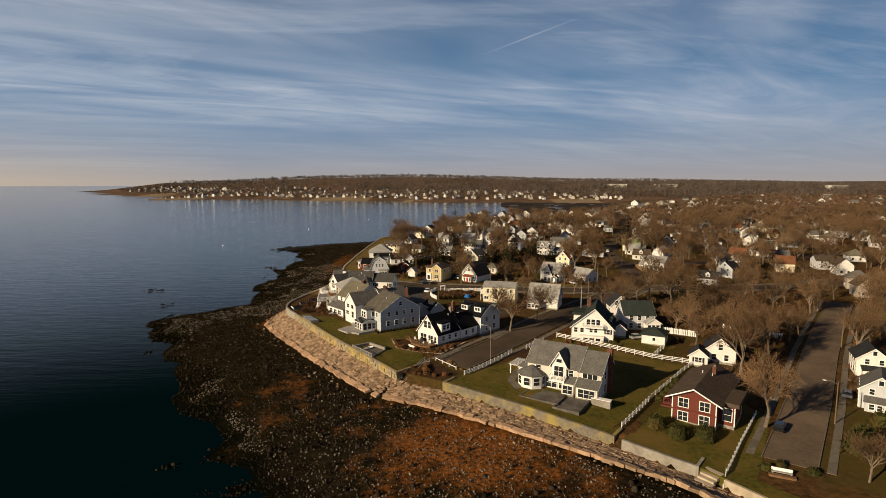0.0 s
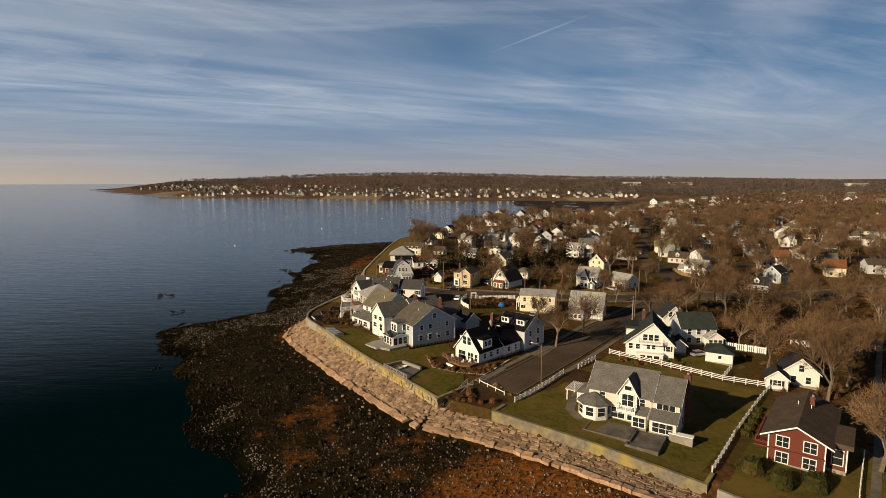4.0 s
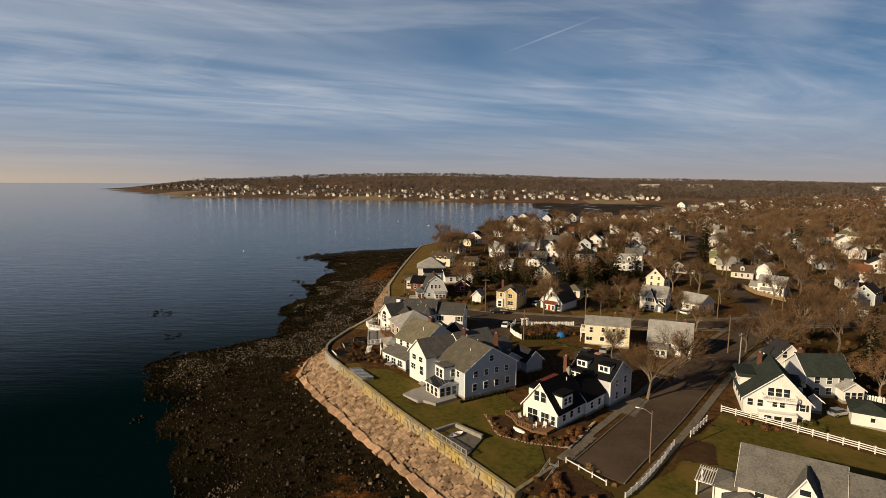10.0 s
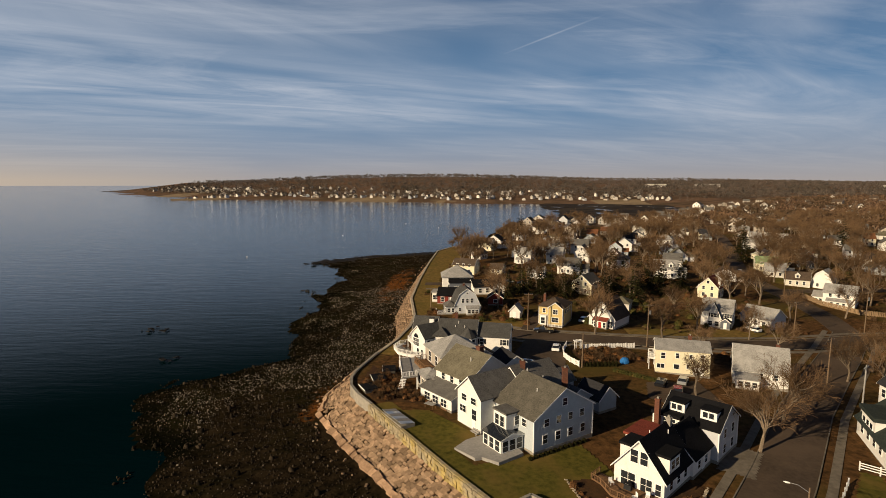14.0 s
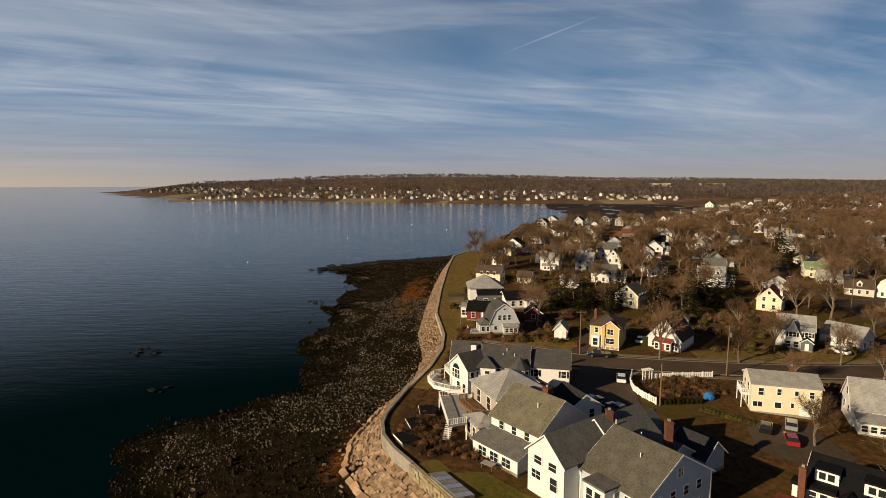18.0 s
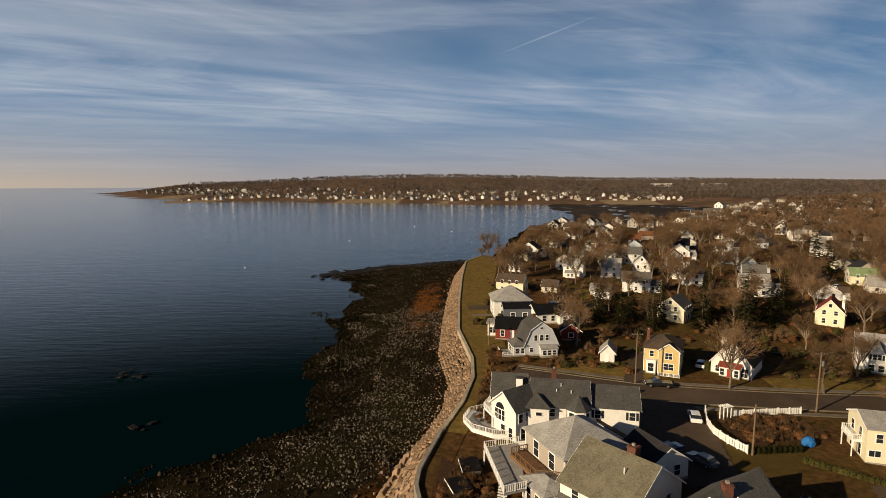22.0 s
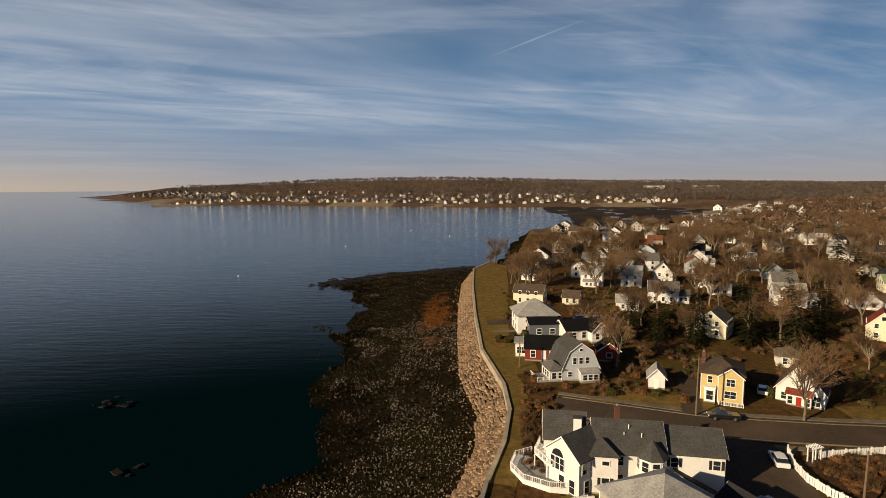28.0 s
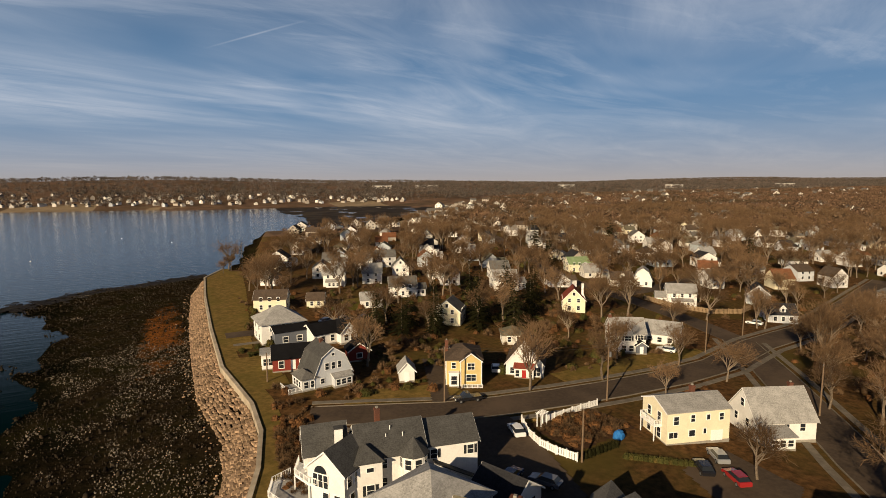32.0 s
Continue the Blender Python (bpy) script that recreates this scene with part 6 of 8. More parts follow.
scatter("beach_stones", "pebble", cx[dark], cy[dark], cz[dark], size[dark], "dark weed-covered stones of the tidal flat", "stones")
scatter("pale_beach_stones", "paleshore", cx[pale], cy[pale], cz[pale], np.minimum(size[pale], 0.55) * 0.85, "paler cobbles scattered over the tidal flat", "stones")
# weed-black stones that break the surface just off the tide line
sx_, sy_ = rng.uniform(-150, 20, 60000), rng.uniform(60, 420, 60000)
off_, _ = line_distance(sx_, sy_, SHORE)
awash = ~inside(sx_, sy_, RING) & (off_ < 24) & (wobble(sx_, sy_, 12) + 0.8 * wobble(sx_ + 20, sy_, 5) > 0.95 + off_ / 22) & (rng.random(60000) < 0.8)
scatter("awash_stones", "pebble", sx_[awash], sy_[awash], np.full(int(awash.sum()), -0.12), rng.uniform(0.35, 1.1, int(awash.sum())), "black weedy stones awash off the tide line", "stones")
# ledges off the beach: dark outcrops at the tip of the flat and in the water
items = []
for _ in range(420):
    t = rng.random()
    x, y = -119 + 75 * t + rng.normal(0, 3), 391 + 52 * t ** 0.8 + rng.normal(0, 4)
    items.append((pose(x, y, 0.1, 0, 0, rng.uniform(0, 360)) @ Matrix.Diagonal((rng.uniform(2, 5), rng.uniform(1.5, 3), rng.uniform(0.7, 1.8), 1)), int(rng.integers(5))))
for x, y, k in ((-131, 245, 9), (-109, 216, 4)):
    for _ in range(k):
        items.append((pose(x + rng.normal(0, 2.2), y + rng.normal(0, 1.6), 0.0, 0, 0, rng.uniform(0, 360)) @ Matrix.Scale(rng.uniform(0.6, 1.9), 4), int(rng.integers(5))))
M["ledge"] = surf("wet_black_ledge", (0.022, 0.018, 0.014), (0.010, 0.009, 0.008), 0.6, 0.7, 0.5, (0.02, 0.016, 0.01), 0.1, 0.5, coord="World")
edge = []
for i, (x, y) in enumerate(resample([(-15.2, 146.5), (-13.4, 139.2), (-8.5, 136.8), (-2, 136.0), (1.2, 141.0), (4.4, 146.4)], 0.55)):
    edge.append((pose(x, y, float(lawn_z(x, y)[0]) + 0.2, 0, 0, 47 * i % 360) @ Matrix.Scale(rnd.uniform(0.3, 0.55), 4), i % 5))
joined("border_stones", "palewall", edge, cob, "pale stones edging the planting bed", "stones")
joined("ledges", "ledge", items, cob, "low black rock ledges awash at the tide line", "rocks")

# ---- streets, drives, lawns ----
ROAD1 = [(1.0, 129.2), (8.8, 139.8), (17.2, 151.0), (34.4, 175.4), (50.0, 194.7), (63.0, 210.5), (78.0, 230.0)]
ROAD1B = [(78.0, 230.0), (83.0, 250.0), (86.5, 275.0), (90.5, 321.0), (99.0, 345.0), (123.0, 407.0), (150.0, 480.0), (185.0, 600.0)]
ROAD2 = [(-37.0, 224.5), (-25.0, 220.6), (-14.0, 217.0), (-3.0, 215.4), (9.0, 214.5), (21.0, 214.4), (38.0, 215.2), (55.0, 217.6), (80.0, 226.0), (110.0, 232.0), (150.0, 246.0), (220.0, 268.0)]
ROAD3 = [(56.5, 89.5), (76.0, 115.6), (100.0, 149.0), (118.0, 173.0), (150.0, 214.0)]
ROAD4 = [(90.5, 288.0), (120.0, 296.0), (170.0, 312.0), (240.0, 336.0)]
for i, (ln, w) in enumerate(((ROAD1, 8.2), (ROAD1B, 8.0), (ROAD2, 7.6), (ROAD3, 7.8), (ROAD4, 7.0))):
    strip("road_%d" % (i + 1), ln, -w / 2, w / 2, 0.07 + 0.005 * i, 0.5, "oldasphalt" if i == 3 else "asphalt", "bleached brown asphalt street" if i == 3 else "worn dark asphalt street", "road")
    if i in (0, 2, 3):
        for s in (-1, 1):
            a, b = sorted((s * (w / 2 + 0.02), s * (w / 2 + 0.2)))
            strip("kerb_%d%s" % (i + 1, "a" if s < 0 else "b"), ln, a, b, 0.2, 0.5, "paving", "low concrete kerb", "kerb")
            a, b = sorted((s * (w / 2 + 1.3), s * (w / 2 + 2.6)))
            strip("pavement_%d%s" % (i + 1, "a" if s < 0 else "b"), ln, a, b, 0.12, 0.4, "paving", "worn concrete pavement", "pavement")


def patch(name, poly, up, mat, label, category, cell=0.4):
    """A draped piece of ground inside a polygon."""
    P = np.array(poly)
    xs, ys = np.arange(P[:, 0].min(), P[:, 0].max() + cell, cell), np.arange(P[:, 1].min(), P[:, 1].max() + cell, cell)
    X, Y = np.meshgrid(xs, ys)
    keep = inside((X[:-1, :-1] + X[1:, 1:]) / 2, (Y[:-1, :-1] + Y[1:, 1:]) / 2, [tuple(q) for q in poly])
    Z = lawn_z(X, Y).reshape(X.shape) + up
    idx = np.arange(X.size).reshape(X.shape)
    F = np.stack([idx[:-1, :-1], idx[:-1, 1:], idx[1:, 1:], idx[1:, :-1]], -1)[keep]
    used = np.unique(F)
    back = np.full(X.size, -1)
    back[used] = np.arange(len(used))
    me = bpy.data.meshes.new(name)
    me.from_pydata(np.stack([X, Y, Z], -1).reshape(-1, 3)[used].tolist(), [], back[F].tolist())
    me.materials.append(M[mat])
    me.shade_smooth()
    return tagged(new(name, me), label, category, kind="structure")


patch("lawn_grey_lot", [(-0.5, 118.5), (10, 111.0), (29, 98.5), (60, 135), (51, 139.0), (30, 153.5), (22, 143.0), (13, 131.0), (6, 126)], 0.09, "lawn", "mown winter lawn above the sea wall", "lawn")
patch("lawn_red_lot", [(32, 96.0), (42, 88.6), (47, 82), (64, 108), (56, 128)], 0.09, "lawn", "mown winter lawn in front of the red house", "lawn")
patch("lawn_black_lot", [(-11.8, 124.8), (-23.4, 139.2), (-30, 148.5), (-22, 152.6), (-11, 157.5), (-6, 145), (-6.4, 131.2)], 0.09, "lawn", "mown winter lawn beside the field-stone wall", "lawn")
patch("lawn_blue_lot", [(-33, 152), (-44, 167.5), (-36, 168), (-27, 159)], 0.09, "lawn", "rough winter lawn beside the blue house", "lawn")
patch("lawn_point_a", [(-44.5, 240), (-47.5, 262), (-38, 262), (-37, 240)], 0.09, "drygrass", "rough green above the shore path", "lawn")
patch("lawn_point_b", [(-47.5, 268), (-47.2, 345), (-45.4, 378), (-39.0, 396), (-31, 390), (-34, 345), (-41, 268)], 0.09, "drygrass", "rough green above the shore path", "lawn")
patch("lawn_hip_lot", [(-44, 193.5), (-36, 198), (-32, 196), (-36.5, 192.5)], 0.09, "lawn", "small lawn behind the white deck", "lawn")
patch("lawn_street_a", [(14, 219.8), (14, 226), (60, 232), (60, 224)], 0.09, "drygrass", "front lawns along the street", "lawn")
patch("lawn_street_b", [(-31, 226.5), (-24, 232), (-8, 229), (-8, 222.8)], 0.09, "drygrass", "front lawns along the street", "lawn")
patch("lawn_mid", [(6, 296), (6, 312), (-9, 312), (-9, 296)], 0.09, "lawn", "bright back lawn", "lawn")
patch("lawn_white_lot", [(32, 154.5), (52, 141), (62, 150), (52, 160), (36, 150)], 0.085, "lawn", "lawn behind the long white fence", "lawn")
patch("lawn_corner", [(96, 305), (104, 318), (116, 330), (104, 300)], 0.09, "lawn", "verge at the street corner", "lawn")
patch("bed_black", [(-13, 139), (-8.5, 137.2), (-2, 136.5), (4, 146.5), (1, 149), (-5, 141.5), (-11.5, 147.5), (-15, 146.5)], 0.12, "bed", "brown mulched planting bed below the deck", "planting bed")
patch("bed_slope", [(-11, 123), (-1.8, 119), (2, 123.5), (-3.5, 130.5), (-5.8, 129.6)], 0.1, "bed", "brown scrubby slope beside the steps", "planting bed")
patch("bed_garden", [(-46.4, 171), (-51, 180), (-50, 190), (-40, 178), (-34, 170.5)], 0.1, "bed", "brown winter garden inside the curved wall", "planting bed")
patch("bed_corner", [(-3, 196), (-4.6, 207), (10, 208.5), (12, 199)], 0.1, "bed", "russet scrub bed inside the white fence", "planting bed")
patch("drive_yellow", [(-15.2, 221.6), (-11.8, 221), (-3.4, 243.5), (-7.2, 245)], 0.13, "asphalt", "narrow asphalt drive beside the yellow house", "drive")
patch("drive_white", [(-14.5, 212.8), (-5.5, 211.2), (-7.0, 196), (-9, 186), (-17, 184), (-20, 196)], 0.13, "asphalt", "dark asphalt parking yard", "drive")
patch("drive_cream", [(8, 186), (19, 187.6), (20, 176), (12, 172), (6, 178)], 0.13, "asphalt", "dark asphalt drive with parked cars", "drive")
patch("drive_black", [(8, 152), (13, 160), (17.5, 157.5), (12.5, 149.6)], 0.13, "paving", "pale concrete drive beside the black-roofed house", "drive")
patch("walk_black", [(-3.4, 133.8), (2, 141.4), (3.4, 140.4), (-2.0, 132.8)], 0.16, "paving", "pale stone walk by the street", "path")
patch("drive_grey", [(14.4, 134.4), (19.2, 142.2), (23.0, 140.2), (20.6, 133.4)], 0.14, "bed", "brick drive beside the lawn", "drive")
patch("path_grey", [(14.0, 115.9), (12.8, 120.4), (14.6, 126.0), (17.0, 130.0), (18.4, 129.0), (16.2, 125.0), (14.6, 120.4), (15.6, 116.4)], 0.14, "paving", "curved path round the porch", "path", 0.15)
patch("path_shore", [(-44.6, 272), (-37, 272), (-37, 274), (-44.8, 274)], 0.15, "paving", "pale path to the shore", "path")
patch("lot_shore", [(-45.6, 280), (-37.5, 280), (-37.5, 285.5), (-45.8, 285.5)], 0.15, "asphalt", "dark strip of drive by the shore", "drive")
# ---- fences, lamps, poles, cars, yard things ----
BOARDS = {}


def board_mesh(mat, h):
    if (mat, h) not in BOARDS:
        BOARDS[mat, h] = mesh_of(boxed(-0.16, 0.16, -0.02, 0.02, 0.08, h), "board", mat)
    return BOARDS[mat, h]


def fence(label, line, h=1.1, step=2.4, rails=(0.92, 0.62, 0.3), mat="trim", pickets=False, post=0.07):
    t = thing("fence", label, "fence", pose(line[0][0], line[0][1], 0))
    pts = resample(line, step)
    me = bmesh.new()
    box(me, -post, post, -post, post, -0.4, h + 0.08)
    box(me, -post - 0.03, post + 0.03, -post - 0.03, post + 0.03, h + 0.08, h + 0.13)
    me = mesh_of(me, "post", mat)
    o = Vector((line[0][0], line[0][1], 0))
    P = [Vector((x, y, gz(x, y) + 0.05)) - o for x, y in pts]
    for q in P:
        part("post", me, None, t, m=Matrix.Translation(q))
    for a, b in zip(P, P[1:]):
        if pickets:
            k = max(2, int((b - a).length / 0.4))
            for r in (0.2, 0.85):
                bm = bmesh.new()
                bar(bm, a + Vector((0, 0, h * r)), b + Vector((0, 0, h * r)), 0.05, 0.09)
                part("rail", bm, mat, t)
            yaw = math.degrees(math.atan2(b.y - a.y, b.x - a.x))
            for i in range(k):
                q = a.lerp(b, (i + 0.5) / k)
                part("board", board_mesh(mat, h), None, t, m=pose(q.x, q.y, q.z, 0, 0, yaw))
        else:
            for r in rails:
                bm = bmesh.new()
                bar(bm, a + Vector((0, 0, h * r)), b + Vector((0, 0, h * r)), 0.05, 0.14)
                part("rail", bm, mat, t)
    return t


fence("long white three-rail fence behind the grey-roofed house", [(30.1, 154.1), (40.5, 147.0), (51.6, 139.8), (60.7, 137.1)], 1.25)
fence("white three-rail fence by the garage", [(51.6, 139.8), (57.5, 148.0)], 1.25)
fence("short white fence along the street", [(20.0, 142.8), (25.5, 149.5)], 1.0, 1.7)
fence("white fence between street and lawn", [(3.4, 122.6), (6.9, 126.6), (11.9, 133.2), (15.9, 139.1)], 1.0, 1.6)
fence("white fence between the two lawns", [(32.0, 100.4), (38.0, 108.4), (42.5, 114.5)], 1.0, 1.9)
fence("white fence behind the red house", [(42.5, 114.5), (55.1, 130.4), (60.4, 136.6)], 1.0, 2.4)
fence("white fence along the dead-end street", [(43.0, 83.9), (52.0, 96.4), (61.4, 108.9)], 0.9, 2.0)
fence("white picket fence curving round the yard", [(-4.8, 208.0), (-6.4, 203.6), (-6.8, 200.0), (-6.0, 196.9), (-4.4, 193.9)], 1.3, 1.6, pickets=True)
fence("white picket fence along the street bed", [(-1.0, 206.6), (12.0, 208.8)], 1.2, 2.2, pickets=True)
fence("solid white panel fence behind the garden", [(63.0, 163.0), (72.0, 160.0)], 1.8, 2.4, pickets=True)
fence("solid white panel fence in the woods", [(84.0, 170.0), (98.0, 163.0)], 1.8, 2.4, pickets=True)
fence("tan board fence along the corner garden", [(92.0, 278.0), (91.4, 266.0), (97.0, 255.0), (108.0, 252.0), (118.0, 256.0)], 1.7, 2.4, mat="tanboard", pickets=True)
fence("white rail by the steps", [(-3.2, 131.8), (1.6, 126.0)], 0.7, 2.2, rails=(0.8,))


def street_lamp(label, x, y, yaw, h=8.5):
    t = thing("street_lamp", label, "street lamp", pose(x, y, gz(x, y), 0, 0, yaw), "street lamps")
    bm = bmesh.new()
    tube(bm, (0, 0, -0.4), (0, 0, h), 0.13, 0.09, 8)
    part("pole", bm, "pole", t)
    bm = bmesh.new()
    tube(bm, (0, 0, h - 0.6), (1.1, 0, h), 0.045, 0.04)
    tube(bm, (1.1, 0, h), (2.0, 0, h + 0.05), 0.04, 0.035)
    part("arm", bm, "metal", t)
    head = bmesh.new()
    bmesh.ops.create_uvsphere(head, u_segments=10, v_segments=6, radius=0.5, matrix=Matrix.Diagonal((0.75, 0.32, 0.2, 1)))
    part("head", head, "trim", t, m=pose(2.25, 0, h + 0.02))


street_lamp("street lamp on a dark wooden pole", 10.1, 133.3, 150)
street_lamp("street lamp on a wooden pole by the dead-end street", 74.4, 104.9, 160)


def utility_pole(label, x, y, yaw, h=10.5, arms=1, drum=False, mat="pole"):
    t = thing("utility_pole", label, "utility pole", pose(x, y, gz(x, y), 0.6, 0.4, yaw), "utility poles")
    bm = bmesh.new()
    tube(bm, (0, 0, -0.5), (0, 0, h), 0.17, 0.11, 8)
    part("pole", bm, mat, t)
    for i in range(arms):
        z = h - 0.5 - 0.9 * i
        part("crossarm", boxed(-1.15, 1.15, -0.05, 0.05, z, z + 0.11), mat, t)
        for u in (-1.0, -0.5, 0.5, 1.0):
            part("insulator", boxed(u - 0.04, u + 0.04, -0.04, 0.04, z + 0.11, z + 0.28), "metal", t)
    if drum:
        bm = bmesh.new()
        tube(bm, (0.42, 0, h - 2.6), (0.42, 0, h - 1.7), 0.25, 0.25, 10)
        part("transformer", bm, "metal", t)
    return x, y, h


lines = [utility_pole("tall pale utility pole at the street edge", 40.1, 169.1, 40, 11.5, 1, False, "greydeck"), utility_pole("utility pole with transformer drum", 15.5, 210.2, 5, 11, 1, True),
         utility_pole("short wooden pole beside the picket fence", -3.8, 193.6, 0, 8, 0), utility_pole("utility pole by the drive", -13.1, 220.9, 0, 10.5, 1), utility_pole("utility pole by the corner house", 47.6, 190.7, 30, 10, 1),
         utility_pole("utility pole at the far corner", 85.9, 279.0, 20, 11, 1), utility_pole("utility pole at the crossing", 84.0, 233.5, 20, 12, 1, True), utility_pole("utility pole behind the white house", 59.8, 225.4, 30, 10, 1),
         utility_pole("utility pole on the dead-end street", 110.6, 156.0, 30, 10.5, 1), utility_pole("slim pole on the beach green", -41.0, 244.0, 0, 6, 0)]
for i, (a, b) in enumerate(((3, 1), (1, 7), (7, 6), (0, 4))):
    (ax, ay, ah), (bx, by, bh) = lines[a], lines[b]
    A, B = Vector((ax, ay, gz(ax, ay) + ah - 0.3)), Vector((bx, by, gz(bx, by) + bh - 0.3))
    t = thing("cable", "thin black overhead cable between poles", "cable", Matrix.Translation(A), "overhead cables")
    for off in (-0.9, 0.9):
        bm = bmesh.new()
        prev = None
        for k in range(13):
            u = k / 12
            q = A.lerp(B, u) - A + Vector((0, off, -3.2 * u * (1 - u) + 0.1))
            ring = [bm.verts.new(q + Vector((0, 0.018 * math.cos(w_), 0.018 * math.sin(w_)))) for w_ in (0.0, 2.1, 4.2)]
            if prev is not None:
                for j in range(3):
                    bm.faces.new((prev[j], prev[(j + 1) % 3], ring[(j + 1) % 3], ring[j]))
            prev = ring
        part("wire", bm, "rubber", t)

CAR = {}


def car(label, x, y, yaw, mat, kind="car"):
    if kind not in CAR:
        L, W = (5.2, 1.95) if kind == "pickup" else (4.5, 1.8)
        hi = 1.75 if kind == "pickup" else 1.45
        body = bmesh.new()
        prof = [(-L / 2, 0.35), (-L / 2 - 0.02, 0.8), (-L / 2 + 0.15, 0.95), (L / 2 - 1.35, 0.98), (L / 2 - 0.15, 0.82), (L / 2, 0.6), (L / 2 - 0.05, 0.35)]
        prism(body, prof, -W / 2, W / 2, "x" if False else "y")
        bmesh.ops.bevel(body, geom=[e for e in body.edges if abs(e.verts[0].co.y - e.verts[1].co.y) < 0.01], offset=0.07, segments=2, affect="EDGES")
        cab = bmesh.new()
        c0, c1 = (-0.6, 1.3) if kind == "pickup" else (-1.95, 1.05)
        lo = [(c0, -W / 2 + 0.06), (c1, -W / 2 + 0.06), (c1, W / 2 - 0.06), (c0, W / 2 - 0.06)]
        up = [(c0 + 0.45, -W / 2 + 0.25), (c1 - 0.75, -W / 2 + 0.25), (c1 - 0.75, W / 2 - 0.25), (c0 + 0.45, W / 2 - 0.25)]
        vl, vu = [cab.verts.new((a, b, 0.94)) for a, b in lo], [cab.verts.new((a, b, hi - 0.04)) for a, b in up]
        for i in range(4):
            cab.faces.new((vl[i], vl[(i + 1) % 4], vu[(i + 1) % 4], vu[i]))
        cab.faces.new(vu)
        roof = bmesh.new()
        box(roof, c0 + 0.4, c1 - 0.7, -W / 2 + 0.2, W / 2 - 0.2, hi - 0.05, hi)
        bmesh.ops.bevel(roof, geom=roof.edges[:], offset=0.03, segments=1, affect="EDGES")
        tyre, rim = bmesh.new(), bmesh.new()
        tube(tyre, (0, -0.11, 0), (0, 0.11, 0), 0.33, 0.33, 14)
        tube(rim, (0, -0.125, 0), (0, 0.125, 0), 0.2, 0.2, 10)
        lamp = boxed(-0.04, 0.04, -0.2, 0.2, -0.07, 0.07)
        CAR[kind] = (mesh_of(body, "body", "car_white"), mesh_of(cab, "glazing", "glass"), mesh_of(roof, "roof", "car_white"), mesh_of(tyre, "tyre", "rubber"), mesh_of(rim, "rim", "metal"), mesh_of(lamp, "headlight", "trim"), L, W)
    body, cab, roof, tyre, rim, lamp, L, W = CAR[kind]
    DONE.append((x, y, 2.5))
    t = thing("pickup_truck" if kind == "pickup" else "car", label, "truck" if kind == "pickup" else "car", pose(x, y, gz(x, y) + 0.16, 0, 0, yaw), "parked cars")
    for nm, me in (("body", body), ("roof", roof)):
        o = part(nm, me, None, t)
        o.material_slots[0].link = "OBJECT"
        o.material_slots[0].material = M[mat]
    part("glazing", cab, None, t)
    for sx in (-1, 1):
        for sy in (-1, 1):
            w = part("wheel", tyre, None, t, m=pose(sx * L * 0.31, sy * (W / 2 - 0.1), 0.33))
            part("rim", rim, None, w)
        part("headlight" if sx > 0 else "tail_light", lamp, None, t, m=pose(L / 2 - 0.06, sx * W * 0.33, 0.68))


for row in (("white hatchback parked in the yard", -7.8, 205.0, 76, "car_white"), ("black pickup parked on the street", -9.0, 219.6, 172, "car_black", "pickup"), ("black car with its back to the house", 10.6, 184.6, 60, "car_black"),
            ("red car on the drive", 12.6, 180.8, 70, "car_red"), ("silver car in front of the garage", 15.6, 186.2, 62, "car_silver"), ("white van beside the white house", 50.5, 229.0, 120, "car_white"),
            ("white car on a side drive", 98.6, 240.6, 110, "car_white"), ("white car beside the yellow house", 4.2, 231.8, 60, "car_white"), ("black car on the dead-end street", 62.4, 102.4, 52, "car_black"),
            ("silver car on the garden drive", 53.0, 155.6, 20, "car_silver"), ("dark car in the shaded yard", -12.5, 190.5, 120, "car_grey"), ("dark car beside the garage", -16.0, 193.5, 30, "car_blue"),
            ("dark car on a back drive", -14.0, 285.0, 20, "car_grey"), ("grey car in the parking court", -8.5, 284.0, 25, "car_blue"), ("white car in the parking court", -19.0, 285.0, 15, "car_silver"),
            ("grey car on the dead-end street", 86.5, 119.0, 55, "car_grey"), ("white car on the far street", 92.0, 326.0, 70, "car_white"), ("yellowish car under the trees", 55.5, 176.0, 30, "car_silver")):
    car(*row)

# steps down to the shore
t = thing("shore_steps", "wooden steps with rails down to the revetment", "steps", pose(-10.9, 121.4, 0))
z0, z1 = float(lawn_z(-5.2, 130.7)[0]) + 0.1, float(lawn_z(-11, 122)[0]) - 2.2
A, B = Vector((5.7, 9.3, z0)), Vector((0, 0, z1))
for i in range(15):
    q = A.lerp(B, i / 14)
    part("step", boxed(-0.65, 0.65, -0.22, 0.22, -0.06, 0.02), "greydeck", t, m=pose(q.x, q.y, q.z, 0, 0, -31))
for s in (-0.7, 0.7):
    o = Vector((s * 0.85, -s * 0.52, 0))
    bm = bmesh.new()
    bar(bm, A + o + Vector((0, 0, 0.95)), B + o + Vector((0, 0, 0.95)), 0.07, 0.1)
    bar(bm, A + o + Vector((0, 0, 0.5)), B + o + Vector((0, 0, 0.5)), 0.05, 0.08)
    part("handrail", bm, "greydeck", t)
    for i in range(0, 15, 3):
        q = A.lerp(B, i / 14) + o
        part("baluster", boxed(-0.05, 0.05, -0.05, 0.05, -0.6, 1.0), "greydeck", t, m=Matrix.Translation(q))

